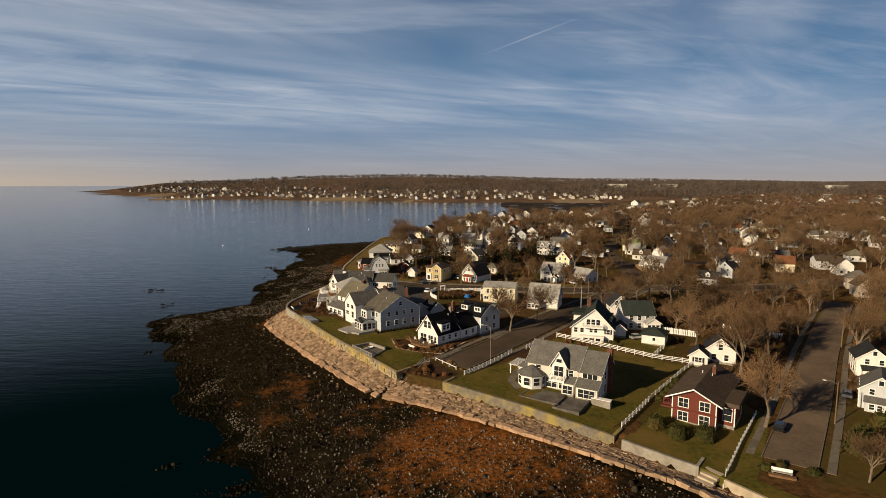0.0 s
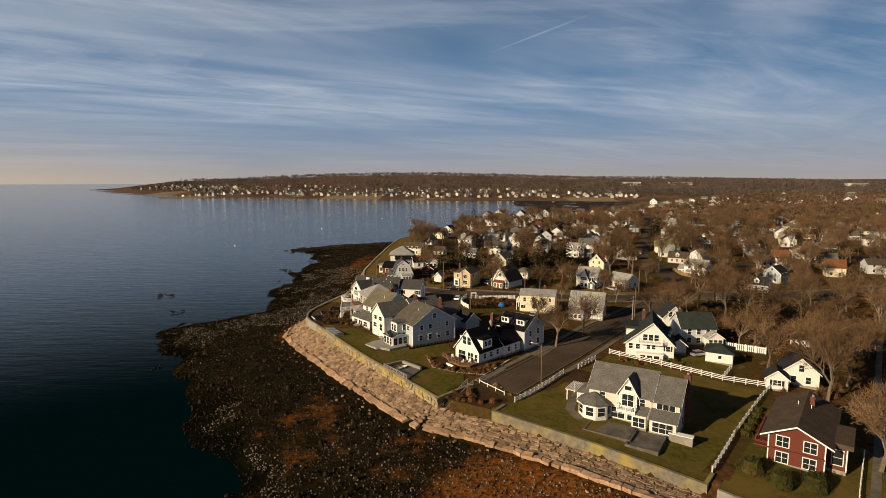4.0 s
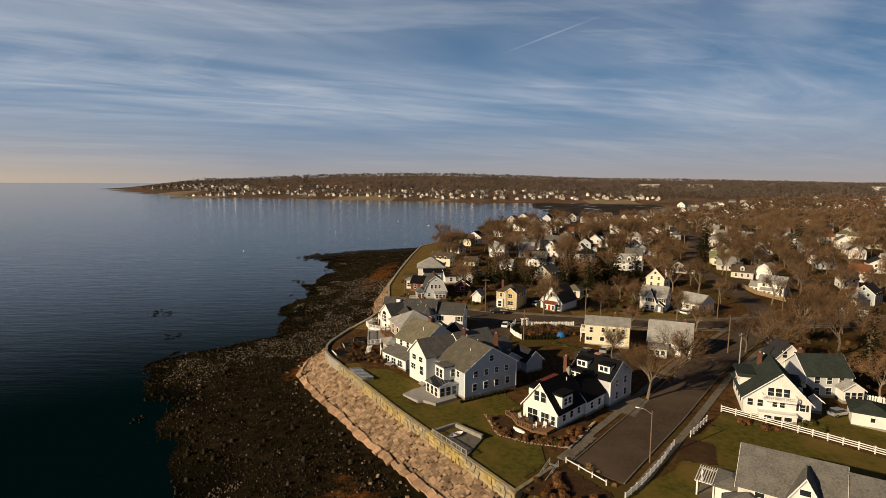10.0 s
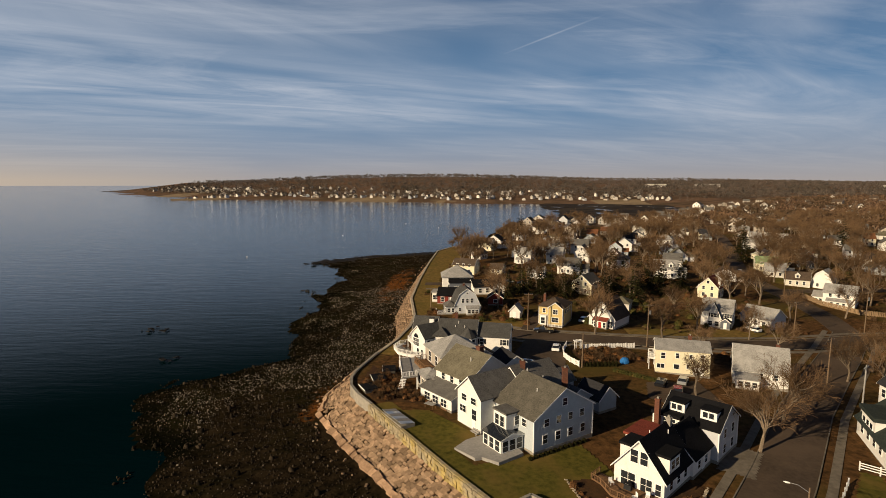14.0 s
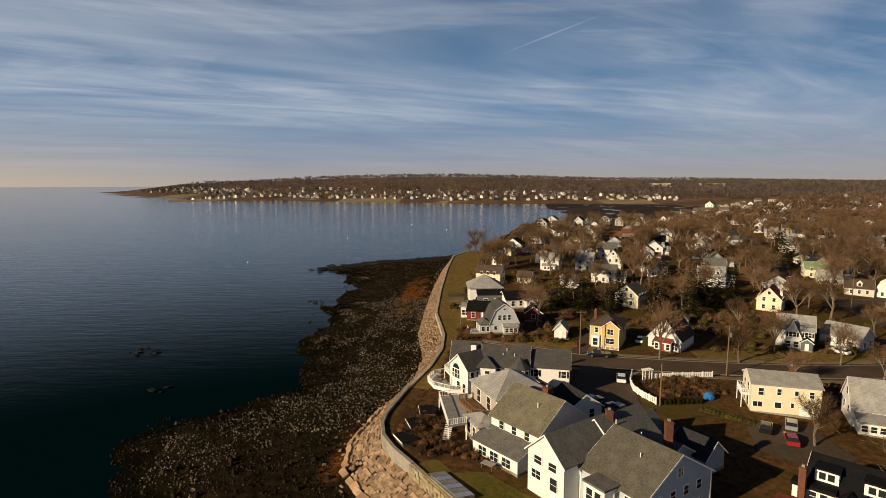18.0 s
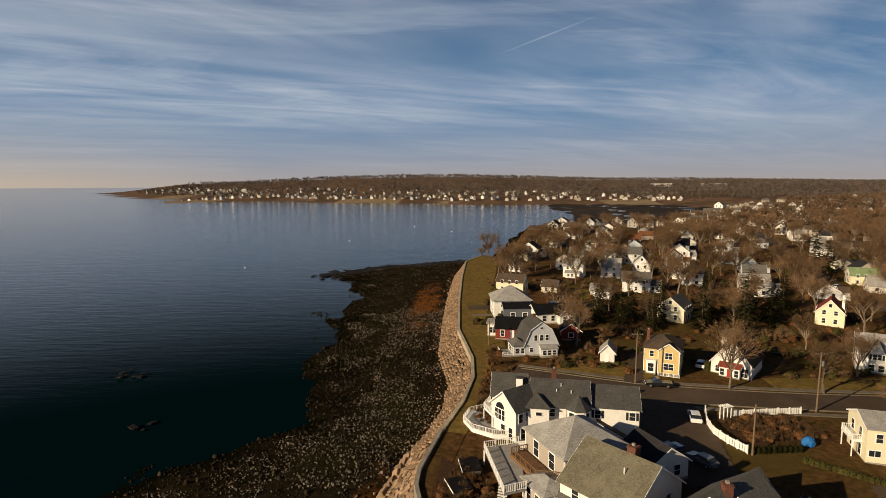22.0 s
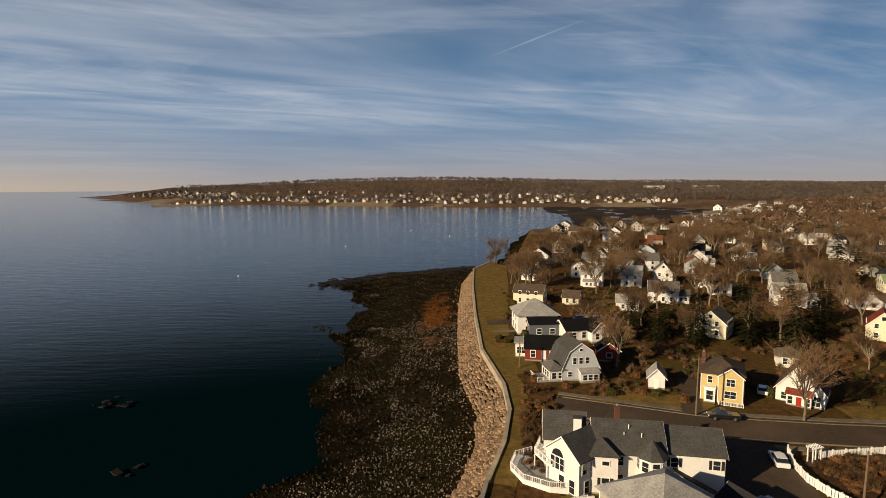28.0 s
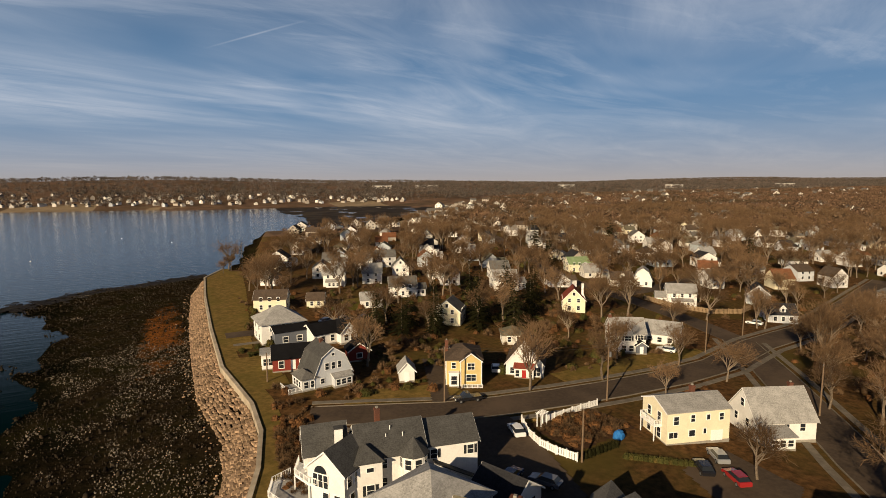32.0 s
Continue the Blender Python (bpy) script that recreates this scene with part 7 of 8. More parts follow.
# stone patio let into the sea wall
t = thing("patio", "sunken grey stone patio with dinghy and white railing", "patio", pose(-20.0, 137.5, 0))
zl = float(lawn_z(-20, 137.5)[0])
poly = [(-4.4, 1.2), (-0.6, 4.4), (4.0, 0.0), (1.4, -6.2)]
deck(t, poly, zl + 0.16, "flagstone", 0.2, "paving", False)
railing(t, [(-4.4, 1.2, zl + 0.16), (1.4, -6.2, zl + 0.16)], 0.95, "greydeck", step=1.3)
bm = bmesh.new()
for a, b in ((poly[0], poly[1]), (poly[1], poly[2])):
    bar(bm, (a[0], a[1], zl + 0.4), (b[0], b[1], zl + 0.4), 0.5, 0.8)
part("dry_wall", bm, "concrete", t)
t = thing("dinghy", "small pale dinghy lying on the patio", "boat", pose(-20.4, 138.2, zl + 0.35, 0, 0, 40))
bm = bmesh.new()
prev = None
for i in range(9):
    u = -1.5 + 0.375 * i
    k = max(0.05, 1 - (abs(u) / 1.56) ** 2.6)
    ring = [bm.verts.new((u, 0.6 * k * math.sin(a), -0.35 * math.cos(a) * (0.4 + 0.6 * k) + 0.2)) for a in np.linspace(-1.57, 1.57, 7)]
    if prev:
        for j in range(6):
            bm.faces.new((prev[j], prev[j + 1], ring[j + 1], ring[j]))
    prev = ring
part("hull", bm, "trim", t)
part("thwart", boxed(-0.15, 0.15, -0.55, 0.55, 0.12, 0.17), "wood", t)

# cold frame / covered boat rack at the wall
t = thing("cold_frame", "long blue-grey glazed cold frame at the sea wall", "cold frame", pose(-41.2, 163.6, float(lawn_z(-41.2, 163.6)[0]), 0, 0, -55))
part("base", boxed(-3.6, 3.6, -1.3, 1.3, -0.3, 0.5), "concrete", t)
for i in range(6):
    bm = bmesh.new()
    box(bm, -0.55, 0.55, -1.35, 1.35, -0.03, 0.03)
    part("glazing", bm, "car_silver" if i % 2 else "greydeck", t, m=pose(-3.0 + 1.2 * i, 0, 0.75, -10, 0, 0))
for x, y, z_, yaw in ((-47.5, 181.5, 0.9, -70), (-48.6, 176.2, 0.9, -60), (-46.0, 186.6, 0.8, -80)):
    t = thing("shed", "low dark garden shed roof beside the deck", "shed", pose(x, y, float(lawn_z(x, y)[0]), 0, 0, yaw), "garden sheds")
    part("body", boxed(-1.6, 1.6, -1.2, 1.2, -0.4, 0.75), "flagstone", t)
    part("roof", boxed(-1.8, 1.8, -1.4, 1.4, 0.75, 0.87), "r_black", t)
    part("edge_trim", boxed(-1.84, 1.84, -1.44, -1.4, 0.68, 0.9), "trim", t)
t = thing("bench_planter", "timber bench between clipped shrubs at the street end", "bench", pose(53.2, 85.9, gz(53.2, 85.9), 0, 0, -25))
part("seat", boxed(-1.5, 1.5, -0.3, 0.3, 0.42, 0.5), "greydeck", t)
part("backrest", boxed(-1.5, 1.5, 0.26, 0.34, 0.5, 1.0), "trim", t)
for s in (-1.3, 1.3):
    part("leg", boxed(s - 0.1, s + 0.1, -0.3, 0.3, -0.3, 0.42), "concrete", t)
part("planter", boxed(-1.9, 1.9, -1.3, -0.5, -0.3, 0.35), "wood", t)
t = thing("arbour", "white wooden garden arbour at the fence", "arbour", pose(-2.4, 205.6, gz(-2.4, 205.6), 0, 0, 20))
for x in (-0.8, 0.8):
    for y in (-0.4, 0.4):
        part("post", boxed(x - 0.07, x + 0.07, y - 0.07, y + 0.07, -0.2, 2.3), "trim", t)
for y in (-0.45, 0.45):
    part("beam", boxed(-1.1, 1.1, y - 0.05, y + 0.05, 2.3, 2.45), "trim", t)
for i in range(6):
    part("slat", boxed(-0.9 + 0.36 * i - 0.03, -0.9 + 0.36 * i + 0.03, -0.7, 0.7, 2.45, 2.52), "trim", t)
t = thing("covered_grill", "blue tarpaulin cover over yard furniture", "cover", pose(6.5, 197.2, gz(6.5, 197.2)))
bm = bmesh.new()
bmesh.ops.create_uvsphere(bm, u_segments=12, v_segments=8, radius=1.0, matrix=Matrix.Translation((0, 0, 0.5)) @ Matrix.Diagonal((1.1, 0.8, 0.9, 1)))
for v in bm.verts:
    v.co += Vector((noise.noise(v.co * 2.1), noise.noise(v.co * 2.3 + Vector((5, 0, 0))), noise.noise(v.co * 1.9))) * 0.22
part("cover", bm, "bluecloth", t)
for x, y in ((-170, 420), (-140, 560), (-60, 640), (-100, 700)):
    t = thing("mooring_buoy", "small white mooring buoy afloat in the bay", "buoy", pose(x, y, 0), "mooring buoys")
    bm = bmesh.new()
    bmesh.ops.create_uvsphere(bm, u_segments=10, v_segments=8, radius=0.45)
    part("float", bm, "trim", t)
    part("ring", boxed(-0.05, 0.05, -0.05, 0.05, 0.4, 0.7), "metal", t)

# garden things beside the white houses
gxy = (-33.9, 173.7)
t = thing("patio_umbrella", "tilted cream patio umbrella by the porch", "umbrella", pose(*gxy, float(lawn_z(*gxy)[0]) + 0.1))
bm = bmesh.new()
tube(bm, (0, 0, 0), (0, 0, 2.5), 0.03, 0.03, 8)
part("pole", bm, "metal", t)
part("base", boxed(-0.3, 0.3, -0.3, 0.3, 0, 0.1), "concrete", t)
bm = bmesh.new()
tip = bm.verts.new((0, 0, 0.55))
rim_v = [bm.verts.new((1.6 * math.cos(k * math.pi / 4), 1.6 * math.sin(k * math.pi / 4), 0)) for k in range(8)]
low_v = [bm.verts.new((v.co.x, v.co.y, -0.14)) for v in rim_v]
for k in range(8):
    bm.faces.new((tip, rim_v[k], rim_v[(k + 1) % 8]))
    bm.faces.new((rim_v[k], low_v[k], low_v[(k + 1) % 8], rim_v[(k + 1) % 8]))
part("canopy", bm, "trim", t, m=pose(0, 0, 2.0, 12, 8, 0))
gxy = (-36.0, 169.2)
t = thing("garden_table", "pale rectangular garden table on the brown lawn", "table", pose(*gxy, float(lawn_z(*gxy)[0]) + 0.1, 0, 0, -35))
part("tabletop", boxed(-1.0, 1.0, -0.6, 0.6, 0.68, 0.74), "greydeck", t)
for lx in (-0.85, 0.85):
    for ly in (-0.45, 0.45):
        part("leg", boxed(lx - 0.04, lx + 0.04, ly - 0.04, ly + 0.04, -0.1, 0.68), "wood", t)
gxy = (-32.6, 169.6)
t = thing("garden_steps", "weathered timber garden steps with handrails", "steps", pose(*gxy, float(lawn_z(*gxy)[0]), 0, 0, -45))
for k in range(6):
    part("step", boxed(-0.8, 0.8, -1.4 + 0.4 * k, -1.0 + 0.4 * k, -0.1, 0.2 + 0.2 * k), "wood", t)
for sx in (-0.85, 0.85):
    for k in (0, 5):
        part("post", boxed(sx - 0.06, sx + 0.06, -1.3 + 0.4 * k, -1.18 + 0.4 * k, -0.1, 1.2 + 0.2 * k), "wood", t)
    bm = bmesh.new()
    bar(bm, Vector((sx, -1.24, 1.15)), Vector((sx, 0.8, 2.15)), 0.08, 0.08)
    part("handrail", bm, "wood", t)
# ---- trees and shrubs ----
def raw_mesh(name, V, F, mat):
    me = bpy.data.meshes.new(name)
    me.from_pydata(V, [], F)
    me.materials.append(M[mat])
    return me


def tree_meshes(seed, h, spread, fine=5):
    """A bare broad-leaved tree: trunk with limbs as tapering tubes, and a crown of thin twigs."""
    r = random.Random(seed)
    tv, tf, cv, cf = [], [], [], []

    def limb(a, b, r0, r1, n=5):
        q = (b - a).to_track_quat("Z", "Y").to_matrix()
        i0 = len(tv)
        for p, k in ((a, r0), (b, r1)):
            for j in range(n):
                t = 2 * math.pi * j / n
                tv.append(tuple(p + q @ Vector((k * math.cos(t), k * math.sin(t), 0))))
        for j in range(n):
            tf.append((i0 + j, i0 + (j + 1) % n, i0 + n + (j + 1) % n, i0 + n + j))

    def ribbon(a, b, w):
        d = b - a
        s = d.cross(Vector((r.gauss(0, 1), r.gauss(0, 1), r.gauss(0, 1))))
        if s.length < 1e-5:
            return
        s = s.normalized() * w
        i0 = len(cv)
        cv.extend((tuple(a - s), tuple(a + s), tuple(b + s * 0.35), tuple(b - s * 0.35)))
        cf.append((i0, i0 + 1, i0 + 2, i0 + 3))

    def turn(d, deg, up):
        s = d.orthogonal().normalized()
        s.rotate(Matrix.Rotation(r.uniform(0, 2 * math.pi), 3, d))
        v = (d * math.cos(radians(deg)) + s * math.sin(radians(deg)))
        v.z += up
        return v.normalized()

    def grow(p, d, length, rad, depth):
        mid = p + d * length * 0.5 + Vector((r.uniform(-1, 1), r.uniform(-1, 1), r.uniform(-0.3, 0.5))) * length * 0.06
        end = mid + turn(d, 10, 0.05) * length * 0.5
        if depth <= 2:
            limb(p, mid, rad, rad * 0.8)
            limb(mid, end, rad * 0.8, rad * 0.55)
        else:
            ribbon(p, mid, max(rad, 0.026))
            ribbon(mid, end, max(rad * 0.8, 0.02))
        if depth >= 5:
            return
        kids = (6, 5, 5, fine, 4)[depth]
        for i in range(kids):
            t = 0.35 + 0.65 * (i + r.random()) / kids if depth else 0.6 + 0.4 * (i + r.random()) / kids
            q = p.lerp(mid, t * 2) if t < 0.5 else mid.lerp(end, t * 2 - 1)
            deg = r.uniform(20, 46) * spread
            grow(q, turn(d, deg, 0.16 if depth < 3 else 0.06), length * r.uniform(0.52, 0.8) * (1.2 if depth == 0 else 1), rad * 0.52, depth + 1)

    grow(Vector((0, 0, -0.3)), Vector((r.uniform(-0.05, 0.05), r.uniform(-0.05, 0.05), 1)).normalized(), h * 0.40, h * 0.024, 0)
    top = max(v[2] for v in cv)
    k = h / top
    sc = lambda vs: [(x * k, y * k, z * k) for x, y, z in vs]
    return raw_mesh("trunk", sc(tv), tf, "bark"), raw_mesh("crown", sc(cv), cf, "twig")


TREES = [tree_meshes(100 + i, 12, 0.9 + 0.1 * (i % 4), 5 if i < 4 else 3) for i in range(8)]


def tree(x, y, h, k=0, yaw=0.0, label="bare brown broad-leaved tree in winter", group="bare trees"):
    tr, cr = TREES[k]
    s = h / 12
    t = thing("tree", label, "tree", pose(x, y, gz(x, y), 0, 0, yaw), group)
    sm = Matrix.Diagonal((s, s, s, 1))
    part("trunk", tr, None, t, m=sm)
    part("crown", cr, None, t, m=sm)
    return t


def conifer_meshes(seed, h, wide):
    r = random.Random(seed)
    tv, tf, cv, cf = [], [], [], []
    for j in range(6):
        a = math.pi / 3 * j
        tv.append((0.22 * math.cos(a), 0.22 * math.sin(a), -0.3))
    tv.append((0, 0, h * 0.97))
    tf = [(j, (j + 1) % 6, 6) for j in range(6)]
    z = h * 0.1
    while z < h * 0.98:
        u = 1 - z / h
        n = int(7 + 9 * u)
        for j in range(n):
            a = 2 * math.pi * (j + r.random()) / n
            if r.random() < 0.16:
                continue
            L = wide * (u ** 0.66) * r.uniform(0.4, 1.2) + 0.15
            d = Vector((math.cos(a), math.sin(a), 0))
            s = Vector((-d.y, d.x, 0))
            p, e = Vector((0, 0, z)) + d * 0.1, Vector((0, 0, z - L * r.uniform(0.05, 0.35))) + d * L
            for q in range(4):
                c = p.lerp(e, 0.3 + 0.22 * q)
                w = L * 0.2 * (1.1 - 0.2 * q)
                i0 = len(cv)
                tip = c + d * L * 0.22 + Vector((0, 0, -0.1 * L))
                cv.extend((tuple(c - s * w + Vector((0, 0, r.uniform(-0.12, 0.1)))), tuple(tip), tuple(c + s * w + Vector((0, 0, r.uniform(-0.12, 0.1))))))
                cf.append((i0, i0 + 1, i0 + 2))
        z += h * 0.045
    return raw_mesh("trunk", tv, tf, "bark"), raw_mesh("crown", cv, cf, "needle")


CONES = [conifer_meshes(7, 14, 3.0), conifer_meshes(8, 14, 4.1), conifer_meshes(9, 14, 2.0)]


def conifer(x, y, h, k, label="dark green conifer with drooping branches"):
    s = h / 14
    t = thing("conifer", label, "tree", pose(x, y, gz(x, y), 0, 0, x * 37 % 360), "conifers")
    for nm, me in zip(("trunk", "crown"), CONES[k]):
        part(nm, me, None, t, m=Matrix.Diagonal((s, s, s, 1)))


def bush_mesh(seed, mat, n=260, leaf=0.16, twiggy=False):
    """A rounded clump of many small leaves or stems with an uneven outline, one metre in radius."""
    r = random.Random(seed)
    V, F = [], []
    for _ in range(n):
        a, u = r.uniform(0, 2 * math.pi), r.uniform(-0.15, 1)
        k = r.uniform(0.72, 1.0) * (0.86 + 0.22 * math.sin(3 * a + seed) * math.cos(2 * u))
        p = Vector((math.cos(a) * math.sqrt(max(0, 1 - u * u)) * k, math.sin(a) * math.sqrt(max(0, 1 - u * u)) * k, u * k))
        i0 = len(V)
        if twiggy:
            q = p * 0.15
            s = Vector((r.uniform(-1, 1), r.uniform(-1, 1), r.uniform(-1, 1))).normalized() * 0.03
            V.extend((tuple(q - s), tuple(q + s), tuple(p * 1.06)))
        else:
            d = [Vector((r.gauss(0, 1), r.gauss(0, 1), r.gauss(0, 1))).normalized() * leaf * r.uniform(0.7, 1.5) for _ in range(3)]
            V.extend(tuple(p + e) for e in d)
        F.append((i0, i0 + 1, i0 + 2))
    if not twiggy:                  # a dense heart
        i0 = len(V)
        for j in range(8):
            V.append((0.74 * math.cos(j * 0.785), 0.74 * math.sin(j * 0.785), 0.0))
        for j in range(8):
            V.append((0.52 * math.cos(j * 0.785 + 0.3), 0.52 * math.sin(j * 0.785 + 0.3), 0.6))
        for j in range(8):
            F.append((i0 + j, i0 + (j + 1) % 8, i0 + 8 + (j + 1) % 8, i0 + 8 + j))
        F.append(tuple(range(i0 + 8, i0 + 16)))
    return raw_mesh("shrub", V, F, mat)


BUSH = {"clipped": [bush_mesh(40 + s, "hedge", 1500, 0.055) for s in range(3)], "hedge": [bush_mesh(s, "hedge", 420, 0.11) for s in range(3)], "russet": [bush_mesh(10 + s, "russet", 320, 0.1) for s in range(3)], "twig": [bush_mesh(20 + s, "twig", 300, 0.1, True) for s in range(3)],
        "grass": [bush_mesh(30 + s, "tan_grass", 200, 0.1, True) for s in range(2)], "needle": [bush_mesh(40 + s, "needle", 420, 0.11) for s in range(2)]}
BUSH_LABEL = {"clipped": "large olive evergreen clipped into a globe", "hedge": "rounded olive-green evergreen shrub", "russet": "russet-brown leafy winter shrub", "twig": "bare twiggy brown shrub", "grass": "tuft of dry tan ornamental grass", "needle": "dark green clipped evergreen shrub"}
rb = random.Random(11)


def shrub(x, y, kind, r, tall=1.0):
    me = rb.choice(BUSH[kind])
    ob = tagged(new("shrub", me), BUSH_LABEL[kind], "shrub", kind + " shrubs")
    ob.matrix_world = pose(x, y, gz(x, y) + 0.1 * r, 0, 0, rb.uniform(0, 360)) @ Matrix.Diagonal((r, r, r * tall, 1))


# the trees one can tell apart
for x, y, h, k in ((4.8, 219.9, 15, 0), (15.9, 180.0, 9.5, 1), (17.4, 158.2, 14, 2), (26.4, 168.6, 14, 3), (63.0, 199.4, 13, 0), (22.3, 219.2, 12, 1), (28.2, 208.0, 8, 2), (46.8, 209.2, 10, 3), (45.5, 220.6, 11, 0),
                   (52.6, 192.0, 11, 1), (97.6, 236.5, 12, 2), (54.4, 184.0, 13, 3), (75.8, 146.9, 17, 0), (60.2, 103.4, 15.5, 1), (70.0, 132.0, 17, 2), (66.0, 148.0, 15, 3), (80.0, 141.0, 16, 1), (35.5, 229.5, 12, 0), (-35.0, 394.0, 9, 1), (-38.6, 388.0, 7, 2), (8.0, 300.0, 11, 3), (92.0, 104.0, 8, 1), (65.4, 83.6, 10, 2)):
    tree(x, y, h, k, x * 53 % 360)
    DONE.append((x, y, 1.0))
for x, y, h, k in ((-30.0, 396.0, 12, 2), (4.0, 440.0, 16, 1), (-4.0, 266.0, 9, 1), (-10.5, 268.0, 10, 1), (-15.5, 262.0, 8, 1), (3.5, 262.0, 9, 1), (21.3, 270.0, 13, 1), (26.0, 259.0, 12, 1), (31.0, 270.0, 13, 0), (38.5, 283.0, 11, 1), (46.0, 296.0, 12, 1), (34.0, 300.0, 10, 1),
                   (0.5, 272.0, 9, 1), (-7.0, 276.0, 8, 1), (7.5, 268.0, 9, 1), (17.0, 263.0, 10, 1), (24.0, 277.0, 11, 1), (40.0, 272.0, 11, 1), (52.0, 288.0, 11, 1),
                   (12.5, 282.0, 12, 0), (122.5, 390.0, 17, 1), (166.0, 292.0, 18, 0), (180.0, 395.0, 17, 1), (75.0, 169.0, 15, 0), (72.5, 176.0, 14, 0), (110.0, 360.0, 13, 1), (-2.0, 280.0, 9, 1)):
    conifer(x, y, h * 1.22, k)
for x, y, r_, t_ in ((38.6, 101.6, 2.35, 1.25), (41.4, 98.0, 2.4, 1.25), (46.2, 97.6, 2.5, 1.25), (51.6, 87.6, 1.35, 1), (54.6, 88.6, 1.2, 1), (58.2, 86.0, 1.35, 1), (70.6, 93.4, 3.0, 1.7), (74.0, 96.6, 2.7, 1.6), (75.0, 91.6, 2.6, 1.5), (82.8, 104.0, 2.4, 1.4), (44.0, 114.0, 1.2, 1), (45.8, 116.6, 1.1, 1), (47.8, 119.2, 1.3, 1), (49.8, 122.0, 1.1, 1), (51.6, 124.6, 1.2, 1)):
    shrub(x, y, "clipped" if 2.3 < r_ < 2.55 and x < 60 else "hedge" if r_ != 1.0 else "russet", r_, t_)
for i in range(9):
    shrub(-2.6 + 0.85 * i, 194.3 + 0.12 * i, "needle", 0.55, 2.6)
for i in range(16):
    shrub(3.0 + 0.56 * i, 191.8 - 0.42 * i, "hedge", 0.62, 1.7)
for i in range(12):
    shrub(-19.6 + 0.85 * i, 152.0 + 0.62 * i, "needle", 0.5, 1.5)
for kind, n, poly in (("russet", 26, [(-2, 197), (-3.4, 206), (9, 207.5), (11, 200)]), ("grass", 8, [(-3, 205), (-3, 208), (8, 208.5), (8, 206)]), ("russet", 16, [(-11, 124), (-2, 119.6), (0, 123), (-5.8, 129)]),
                      ("russet", 20, [(-46.4, 172), (-50, 180), (-49, 188), (-41, 178), (-35, 171)]), ("twig", 22, [(-46.4, 172), (-50, 180), (-47, 190), (-40, 176), (-34, 171)]), ("hedge", 6, [(-12, 139), (-8, 137.6), (-3, 137.2), (-4, 138.4)]),
                      ("twig", 30, [(-44, 200), (-41, 226), (-34, 231), (-37, 214), (-39, 200)]), ("russet", 18, [(-44, 212), (-42, 232), (-35, 233), (-37, 216)]), ("hedge", 14, [(-27, 229), (-26, 236), (-12, 243), (-10, 230)]), ("twig", 22, [(-24, 240), (-24, 262), (-8, 258), (-8, 240)]),
                      ("russet", 10, [(30, 152), (38, 148), (36, 146), (31, 149)]), ("hedge", 9, [(34, 152.6), (46, 147.4), (48, 150), (36, 154.5)]), ("grass", 5, [(-1.5, 131), (4, 124.2), (5, 126), (0, 132.6)]), ("hedge", 12, [(-44, 262), (-38, 262), (-38, 268), (-44, 268)]),
                      ("twig", 16, [(18, 224), (40, 226), (40, 232), (18, 230)]), ("hedge", 10, [(80, 100), (90, 112), (96, 108), (88, 96)]), ("russet", 14, [(30, 200), (45, 204), (48, 208), (30, 207)])):
    P = np.array(poly)
    c = 0
    while c < n:
        x, y = rb.uniform(P[:, 0].min(), P[:, 0].max()), rb.uniform(P[:, 1].min(), P[:, 1].max())
        if inside(np.array([x]), np.array([y]), poly)[0]:
            shrub(x, y, kind, rb.uniform(0.5, 1.15), rb.uniform(0.8, 1.25))
            c += 1

# ---- the town behind: more houses and trees along its street grid ----
ROADS = (ROAD1, ROAD1B, ROAD2, ROAD3, ROAD4)


def free(x, y, r):
    if any((x - a) ** 2 + (y - b) ** 2 < (r + c) ** 2 for a, b, c in DONE):
        return False
    X, Y = np.array([x]), np.array([y])
    if not inside(X, Y, TOWN)[0] or line_distance(X, Y, SHORE)[0][0] < 24 + r and y > 420:
        return False
    return all(line_distance(X, Y, ln)[0][0] > r + 4.2 for ln in ROADS)


